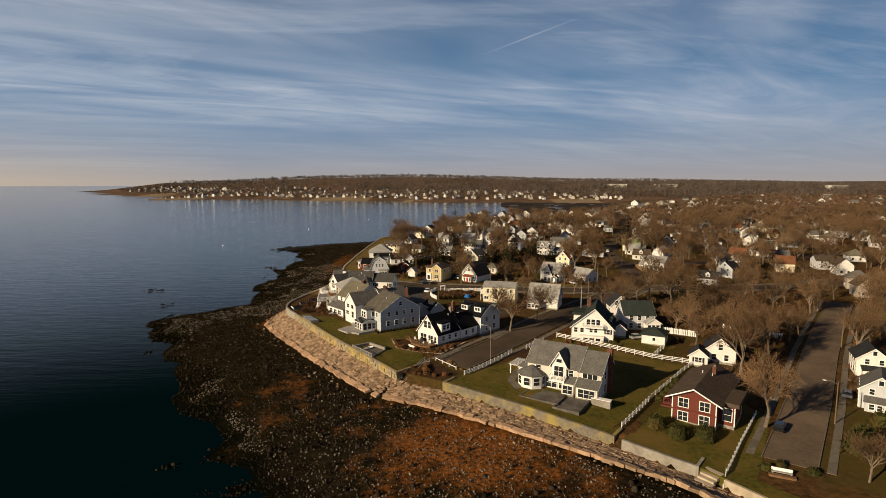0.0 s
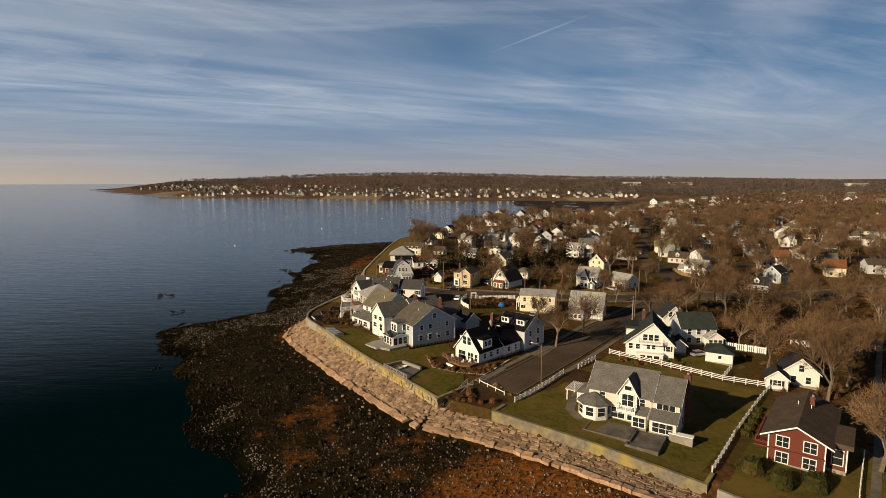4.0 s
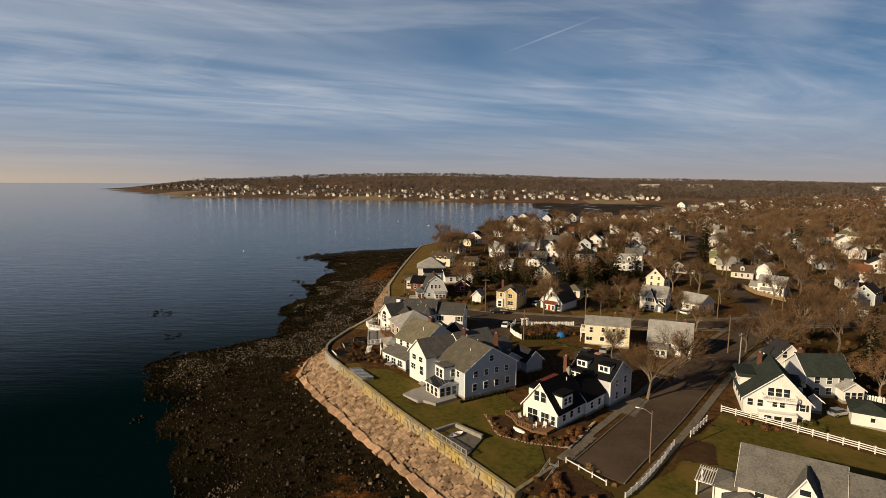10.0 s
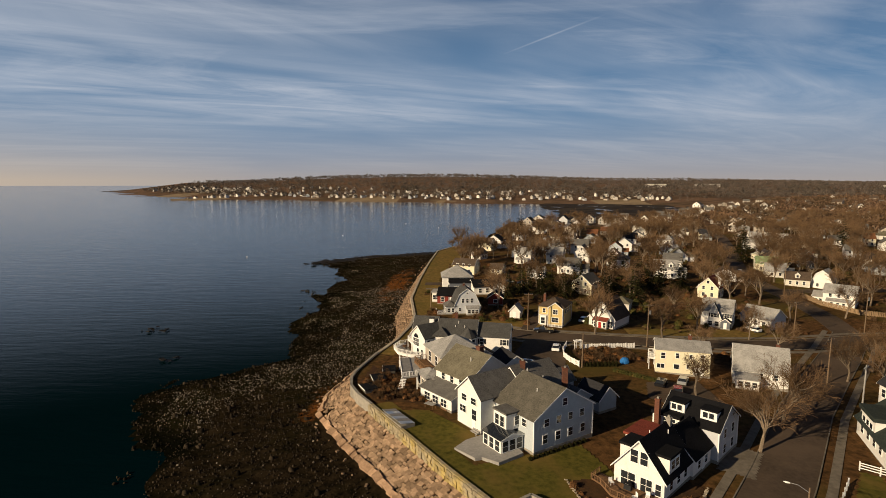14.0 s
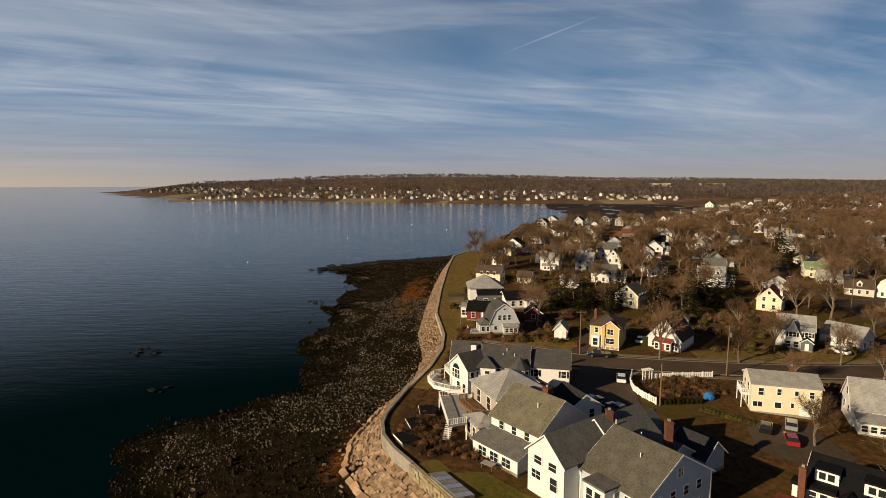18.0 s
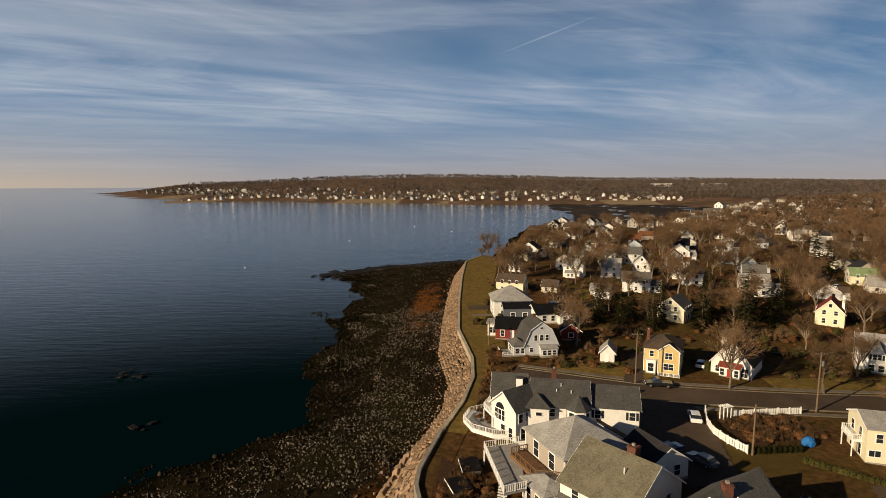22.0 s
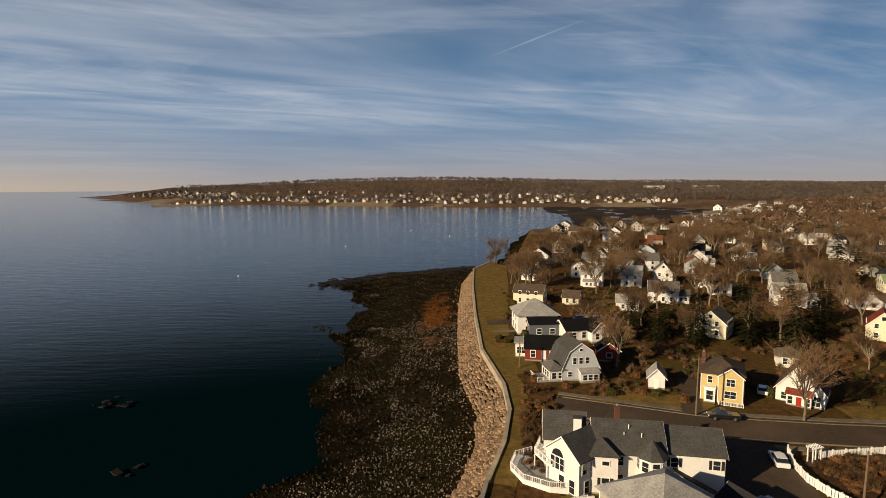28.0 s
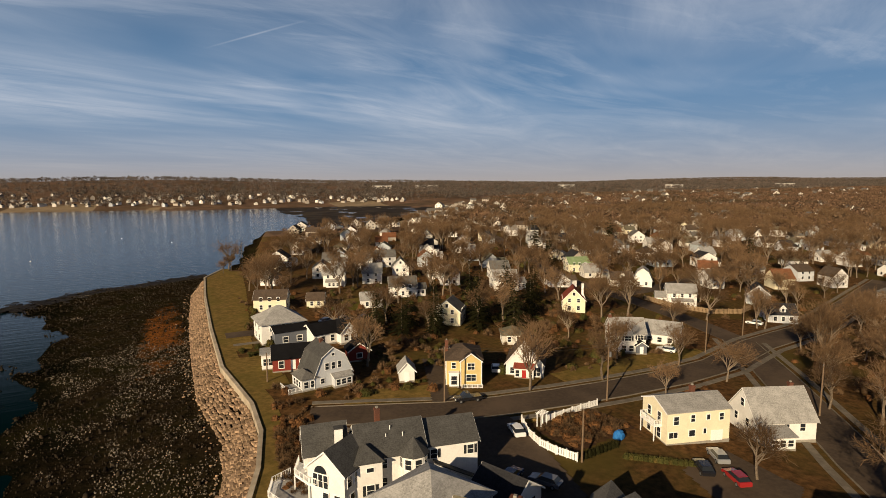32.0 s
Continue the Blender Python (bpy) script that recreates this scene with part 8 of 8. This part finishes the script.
rt = random.Random(21)
TOWN_WALL = ["white", "white", "white", "cream", "greycream", "palegrey", "blue", "tan", "white"]
TOWN_ROOF = ["r_grey", "r_dark", "r_light", "r_brown", "r_dark", "r_grey", "r_tan", "r_orange"]
WORD = {"white": "white", "cream": "cream", "greycream": "grey-cream", "palegrey": "pale grey", "blue": "blue-grey", "tan": "tan"}
RWORD = {"r_grey": "grey", "r_dark": "dark", "r_light": "pale", "r_brown": "brown", "r_tan": "tan", "r_orange": "orange-brown"}
made = 0
c20, s20 = math.cos(radians(-20)), math.sin(radians(-20))
for j in range(30):
    for i in range(36):
        u, v = -60 + i * 23.0 + rt.uniform(-4, 4), 215 + j * 24.0 + (8 if j % 2 else 0) + rt.uniform(-4, 4)
        x, y = u * c20 - v * s20 - 95, u * s20 + v * c20 + 60
        if not (-15 < x < 560 and 165 < y < 760) or (y < 300 and x < 60) or x > 80 + y * 1.3 or rt.random() < 0.12:
            continue
        if not free(x, y, 6.5) or made > 175:
            continue
        made += 1
        wl, rf = rt.choice(TOWN_WALL), rt.choice(TOWN_ROOF)
        w, d = rt.uniform(7, 10.5), rt.uniform(7.5, 10)
        eave = rt.choice((3.0, 3.4, 4.8, 5.2))
        ax = rt.choice("xy")
        h = house("%s town house with %s roof among bare trees" % (WORD[wl], RWORD[rf]), x, y, -20 + rt.choice((0, 0, 90)) + rt.uniform(-6, 6), "house", 6.0, size=0.9)
        h["group"] = "town houses"
        b = Block(h, 0, 0, w, d, eave, eave + rt.uniform(2.6, 3.8), ax, rt.choice(("gable", "gable", "gable", "hip")), wl, rf, foot=False, trim=False)
        b.row("f", 2, 1.6, 1.1, 1.4, "plain")
        if y < 470:
            b.row("l", 2, 1.6, 1.0, 1.4, "plain")
            if eave > 4:
                b.row("f", 2, 4.1, 1.0, 1.3, "plain")
        if rt.random() < 0.3 and y < 520:
            Block(h, w * 0.5 + 1.6, 0.5, 3.6, d * 0.7, 2.7, 4.3, "x", wall=wl, cover=rf, foot=False, trim=False)
FAR_BLOCKS = []
for _ in range(5200):
    x, y = rt.uniform(-10, 1150), 450 + 580 * rt.random() ** 1.1
    if len(FAR_BLOCKS) >= 360 or x > 60 + y * 1.15 or not free(x, y, 6.0):
        continue
    DONE.append((x, y, 7.0))
    FAR_BLOCKS.append(pose(x, y, gz(x, y) + 0.3, 0, 0, -20 + rt.choice((0, 90, 0)) + rt.uniform(-8, 8)) @ Matrix.Diagonal((rt.uniform(0.75, 1.0), rt.uniform(0.65, 0.95), rt.uniform(0.7, 1.0), 1)))
spots = []
for _ in range(26000):
    x, y = rt.uniform(-36, 520), rt.uniform(140, 660)
    if len(spots) >= 950 or x > 90 + y * 1.25:
        continue
    if (y < 235 and x < 62) or (y < 262 and x < 45 and rt.random() < 0.6) or (y > 480 and rt.random() < 0.35):
        continue
    if y > 440 and line_distance(np.array([x]), np.array([y]), SHORE)[0][0] < 95 and rt.random() < 0.7:
        continue
    if x < 75 and 245 < y < 420 and rt.random() < 0.45:
        continue
    if not free(x, y, 1.0):
        continue
    DONE.append((x, y, 1.3))
    spots.append((x, y, rt.uniform(9.5, 17), rt.randrange(8), rt.uniform(0, 360)))
spots.sort(key=lambda q: math.hypot(q[0] + 20, q[1] - 110))
for q in spots[:255]:
    tree(*q)
for nm, mat, which in (("grove_trunks", "bark", 0), ("grove_crowns", "twig", 1)):
    tm = [(np.array([v.co[:] for v in t[which].vertices]), [tuple(f.vertices) for f in t[which].polygons]) for t in TREES[4:]]
    items = [(pose(x, y, gz(x, y), 0, 0, a) @ Matrix.Scale(h / 12, 4), k % 4) for x, y, h, k, a in spots[255:]]
    joined(nm, mat, items, tm, "bare brown trees filling the far town blocks", "trees")

# ---- far woods and the far shore ----
rng = np.random.default_rng(9)


def brush(seed, n):
    """A far bare tree: a ragged round crown of small slivers over a thin stem."""
    r = np.random.default_rng(seed)
    V, F = [(-0.03, 0, 0), (0.03, 0, 0), (0, 0.02, 0.6)], [(0, 1, 2)]
    for i in range(n):
        a, u, k = r.uniform(0, 2 * math.pi), r.uniform(-0.7, 1), r.uniform(0.55, 1.0)
        c = np.array([0.46 * k * math.cos(a) * math.sqrt(1 - u * u), 0.46 * k * math.sin(a) * math.sqrt(1 - u * u), 0.62 + 0.38 * k * u])
        i0 = len(V)
        V += [tuple(c + r.normal(0, 0.085, 3)) for _ in range(3)]
        F.append((i0, i0 + 1, i0 + 2))
    return np.array(V), F


BRUSH = [brush(s, 34) for s in range(6)]


def woods(name, X, Y, lo, hi, label, mat="woods"):
    Z = terrain(X, Y)
    low_shore = (Y > 430) & (line_distance(X, Y, SHORE)[0] < 160)      # kept low near the water to fit the camera's view of the flats
    items = []
    for i in range(len(X)):
        h = rng.uniform(lo, hi) * (0.6 if low_shore[i] else 1.0)
        w = h * rng.uniform(0.75, 1.1)
        items.append((pose(X[i], Y[i], Z[i] - 0.3, 0, 0, rng.uniform(0, 360)) @ Matrix.Diagonal((w, w, h, 1)), int(rng.integers(6))))
    joined(name, mat, items, BRUSH, label, "woods")


X, Y = rng.uniform(-60, 2400, 60000), rng.uniform(330, 1250, 60000)
keep = inside(X, Y, TOWN) & (line_distance(X, Y, SHORE + FAR)[0] > 26) & (X < 150 + Y * 1.9) & ((Y > 500) | (X > 330))
for ln in ROADS:
    keep &= line_distance(X, Y, ln)[0] > 7
keep &= ~((Y < 720) & (line_distance(X, Y, SHORE)[0] < 120) & (rng.random(60000) < 0.75))
keep &= ~inside(X, Y, [(52, 566), (86, 600), (124, 690), (178, 690), (152, 626), (108, 540), (76, 536)])
T = np.array([(a, b, c) for a, b, c in DONE if c > 4.0])
for a, b, c in T:
    keep &= (X - a) ** 2 + (Y - b) ** 2 > (c * 0.9) ** 2
X, Y = X[keep][:15000], Y[keep][:15000]
woods("town_woods", X, Y, 7, 12, "brown bare woods between the houses of the town")
X, Y = rng.uniform(-1400, 4300, 60000), rng.uniform(1180, 3300, 60000)
keep = inside(X, Y, RING) & (line_distance(X, Y, SHORE + FAR)[0] > 24) & (X < 400 + Y * 1.9) & (rng.random(60000) < np.clip(1.5 - Y / 2600, 0.3, 1))
X, Y = X[keep][:15000], Y[keep][:15000]
woods("far_woods", X, Y, 9, 16, "brown woods on the far shore and hills, haze mixed into their colour", "hazewoods")

FARBOX = {}
for k, (wl, rf) in enumerate((("farwall", "r_grey"), ("farwall", "r_dark"), ("tan", "r_brown"), ("palegrey", "r_grey"))):
    bm = bmesh.new()
    prism(bm, [(-4.5, -3), (-4.5, 5.5), (0, 9), (4.5, 5.5), (4.5, -3)], -6, 6, "y")
    me = mesh_of(bm, "far_house", [wl, rf, "glass"])
    for f in me.polygons:
        if f.normal.z > 0.3:
            f.material_index = 1
    FARBOX[k] = me
fl = resample(FAR[:10], 11)
nf, behind = 0, list(FAR_BLOCKS)
for i, (x, y) in enumerate(fl):
    for rowk in range(4):
        px, py = x + rng.uniform(-12, 12), y + (50, 85, 150, 260)[rowk] + rng.uniform(-12, 24)
        if rng.random() < (0.35, 0.45, 0.55, 0.6)[rowk]:
            continue
        m = pose(px, py, gz(px, py), 0, 0, rng.uniform(-50, 50)) @ Matrix.Diagonal((rng.uniform(0.5, 0.95), rng.uniform(0.5, 0.95), rng.uniform(0.55, 0.95), 1))
        if rowk == 0 and nf < 110:
            ob = tagged(new("house", FARBOX[int(rng.integers(4))]), "distant pale house on the far shore", "house", "far shore houses")
            ob.matrix_world = m
            nf += 1
        else:
            behind.append(m)
for i in range(80):
    t = rng.random()
    px, py = -1180 + 520 * t + rng.normal(0, 25), 2150 - 520 * t + rng.normal(60, 40)
    behind.append(pose(px, py, max(1.5, gz(px, py)), 0, 0, rng.uniform(-40, 40)) @ Matrix.Scale(rng.uniform(0.8, 1.4), 4))
for _ in range(150):
    px, py = rng.uniform(250, 1900), rng.uniform(760, 1250)
    if inside(np.array([px]), np.array([py]), TOWN)[0] and line_distance(np.array([px]), np.array([py]), SHORE + FAR)[0][0] > 60:
        behind.append(pose(px, py, gz(px, py) + 3.0, 0, 0, rng.uniform(-60, 60)) @ Matrix.Scale(rng.uniform(0.7, 1.2), 4))
me = FARBOX[0]
fv = np.array([v.co[:] for v in me.vertices])
for nm, mat, pitch, sel in (("far_houses", "farwall", False, 0), ("far_house_walls", "tan", False, 1), ("far_house_roofs", "r_grey", True, 0), ("far_house_tops", "r_brown", True, 1)):
    tm = [(fv, [tuple(f.vertices) for f in me.polygons if (f.normal.z > 0.3) == pitch])]
    joined(nm, mat, [(m, 0) for i, m in enumerate(behind) if (i % 5 in (1, 3)) == (sel == 1)], tm, "rows of small distant houses among the trees", "houses")
wv, wf = [], []
for cx_, cy_, cz_, ex, ey, ez in [(u, -6.0, z, 0.55, 0.06, 0.8) for u in (-2.3, 2.3) for z in (1.6, 4.4)] + [(0, -6.0, 6.9, 0.45, 0.06, 0.6)] + [(k * 4.5, v, z, 0.06, 0.55, 0.8) for k in (-1, 1) for v in (-3.4, 0, 3.4) for z in (1.6, 4.3)]:
    b0 = len(wv)
    wv += [(cx_ + i * ex, cy_ + j * ey, cz_ + k * ez) for i in (-1, 1) for j in (-1, 1) for k in (-1, 1)]
    wf += [tuple(b0 + q for q in f) for f in ((0, 1, 3, 2), (4, 6, 7, 5), (0, 4, 5, 1), (2, 3, 7, 6))]
joined("far_house_windows", "glass", [(m, 0) for m in behind], [(np.array(wv), wf)], "dark windows of the small distant houses", "windows")
for px, py, w, h in ((560, 1900, 30, 10), (740, 1950, 36, 9), (1150, 1700, 26, 11), (1500, 1560, 30, 12), (2000, 1500, 34, 12)):
    t = thing("warehouse", "long pale flat-roofed building on the horizon", "building", pose(px, py, gz(px, py), 0, 0, rng.uniform(-10, 10)), "horizon buildings")
    part("wall", boxed(-w, w, -14, 14, -4, h), "farwall", t)
    part("roof", boxed(-w - 0.5, w + 0.5, -14.5, 14.5, h, h + 1), "r_light", t)
# tidal flats with pools, the sandy point and the far beach
def draped(name, poly, cell, height, mat, label, category):
    P = np.array(poly)
    X, Y = np.meshgrid(np.arange(P[:, 0].min(), P[:, 0].max(), cell), np.arange(P[:, 1].min(), P[:, 1].max(), cell))
    keep = inside(X[:-1, :-1] + cell / 2, Y[:-1, :-1] + cell / 2, poly)
    idx = np.arange(X.size).reshape(X.shape)
    F = np.stack([idx[:-1, :-1], idx[:-1, 1:], idx[1:, 1:], idx[1:, :-1]], -1)[keep]
    used = np.unique(F)
    back = np.full(X.size, -1)
    back[used] = np.arange(len(used))
    me = bpy.data.meshes.new(name)
    me.from_pydata(np.stack([X, Y, height(X, Y)], -1).reshape(-1, 3)[used].tolist(), [], back[F].tolist())
    me.materials.append(M[mat])
    me.shade_smooth()
    return tagged(new(name, me), label, category, kind="structure")


FLATS = [(75, 740), (150, 690), (225, 790), (300, 890), (380, 1000), (470, 1100), (400, 1195), (290, 1225), (160, 1250), (110, 1200), (95, 1050), (102, 900), (85, 800)]
draped("mudflat", FLATS, 4.0, lambda x, y: 0.27 + 0.32 * wobble(x + 0.4 * y, y * 0.45, 16) + 0.2 * wobble(x, y * 0.6, 6.5), "mud", "dark wet mud banks between tidal pools", "mud bank")
SANDY = [(52, 566), (86, 600), (124, 690), (178, 690), (152, 626), (108, 540), (76, 536)]
draped("sand_point", SANDY, 6.0, lambda x, y: np.minimum(0.4 + line_distance(x, y, SHORE)[0] * 0.09, 6.5) + 0.3 * wobble(x, y, 11), "sand", "tan sandy point at the head of the bay", "sand")
fp, fn = normals(resample(FAR[:10], 18))
rows_ = [[(*(fp[i] - fn[i] * d), z) for d, z in ((-5 - 4 * math.sin(i * 0.7), -0.2), (4, 0.7), (15 + 6 * math.sin(i * 0.9), 1.9), (24, 3.2))] for i in range(len(fp))]
side = 1 if inside(np.array([rows_[5][3][0]]), np.array([rows_[5][3][1]]), RING)[0] else -1
if side < 0:
    rows_ = [[(*(fp[i] + fn[i] * d), z) for d, z in ((-5 - 4 * math.sin(i * 0.7), -0.2), (4, 0.7), (15 + 6 * math.sin(i * 0.9), 1.9), (24, 3.2))] for i in range(len(fp))]
bm = bmesh.new()
vr = [[bm.verts.new(q) for q in row] for row in rows_]
for ra, rb_ in zip(vr, vr[1:]):
    for j in range(3):
        bm.faces.new((ra[j], ra[j + 1], rb_[j + 1], rb_[j]))
bmesh.ops.recalc_face_normals(bm, faces=bm.faces[:])
tagged(new("far_beach", mesh_of(bm, "far_beach", "sand")), "long tan beach along the far shore", "beach", kind="structure")


def thicket(name, kind, polys, n, lo, hi, label, tall=(0.8, 1.3)):
    """Scrub and garden bushes too many to tell apart, in one mesh."""
    tm = [(np.array([v.co[:] for v in me.vertices]), [tuple(f.vertices) for f in me.polygons]) for me in BUSH[kind]]
    items = []
    for poly, share in polys:
        P = np.array(poly)
        c = tries = 0
        while c < share * n and tries < 6000:
            tries += 1
            x, y = rb.uniform(P[:, 0].min(), P[:, 0].max()), rb.uniform(P[:, 1].min(), P[:, 1].max())
            X, Y = np.array([x]), np.array([y])
            if not inside(X, Y, poly)[0] or any((x - a) ** 2 + (y - b) ** 2 < (0.72 * q) ** 2 for a, b, q in DONE if q > 2.5) or any(line_distance(X, Y, ln)[0][0] < 6.4 for ln in ROADS):
                continue
            r_ = rb.uniform(lo, hi)
            items.append((pose(x, y, gz(x, y) + 0.1 * r_, 0, 0, rb.uniform(0, 360)) @ Matrix.Diagonal((r_, r_, r_ * rb.uniform(*tall), 1)), rb.randrange(len(tm))))
            c += 1
    joined(name, {"twig": "twig", "russet": "russet", "hedge": "hedge"}[kind], items, tm, label, "shrubs")


YARDS = [(-40, 226), (-40, 330), (60, 330), (60, 226)]
BACK = [(20, 240), (20, 420), (150, 420), (150, 240)]
EAST = [(62, 130), (62, 230), (150, 230), (150, 110), (100, 110)]
OUT = [(150, 150), (60, 420), (60, 560), (330, 560), (330, 260)]
BEDS = [[(-13, 139), (-8.5, 137.2), (-2, 136.5), (3, 144), (1.6, 145.2), (-3.4, 138.8), (-8.2, 139.6), (-12.6, 141.5), (-14.6, 145.5), (-15, 144)], [(-2, 197), (-3.4, 206), (9, 207.5), (11, 200)], [(-46.4, 172), (-50, 180), (-47, 190), (-40, 176), (-34, 171)], [(-45, 200), (-42, 232), (-37, 233), (-39, 200)]]
thicket("bed_shrubs", "russet", [(BEDS[0], 0.25), (BEDS[1], 0.3), (BEDS[2], 0.2), (BEDS[3], 0.35)], 320, 0.3, 0.85, "russet and brown shrubs crowding the garden beds", (0.8, 1.5))
thicket("bed_twigs", "twig", [(BEDS[1], 0.3), (BEDS[2], 0.3), (BEDS[3], 0.55)], 300, 0.5, 1.4, "bare brown stems crowding the garden beds", (0.9, 1.6))
thicket("garden_scrub", "twig", [(YARDS, 0.3), (BACK, 0.2), (EAST, 0.3), (OUT, 0.2)], 900, 0.7, 1.9, "bare brown garden scrub between the houses", (0.9, 1.7))
thicket("russet_scrub", "russet", [(YARDS, 0.35), (BACK, 0.2), (EAST, 0.3), (OUT, 0.15)], 420, 0.5, 1.5, "russet leafy scrub in the gardens", (0.8, 1.4))
thicket("garden_evergreens", "hedge", [(YARDS, 0.5), (BACK, 0.3), (OUT, 0.2)], 260, 0.6, 1.5, "olive evergreen bushes in the gardens", (0.9, 1.8))
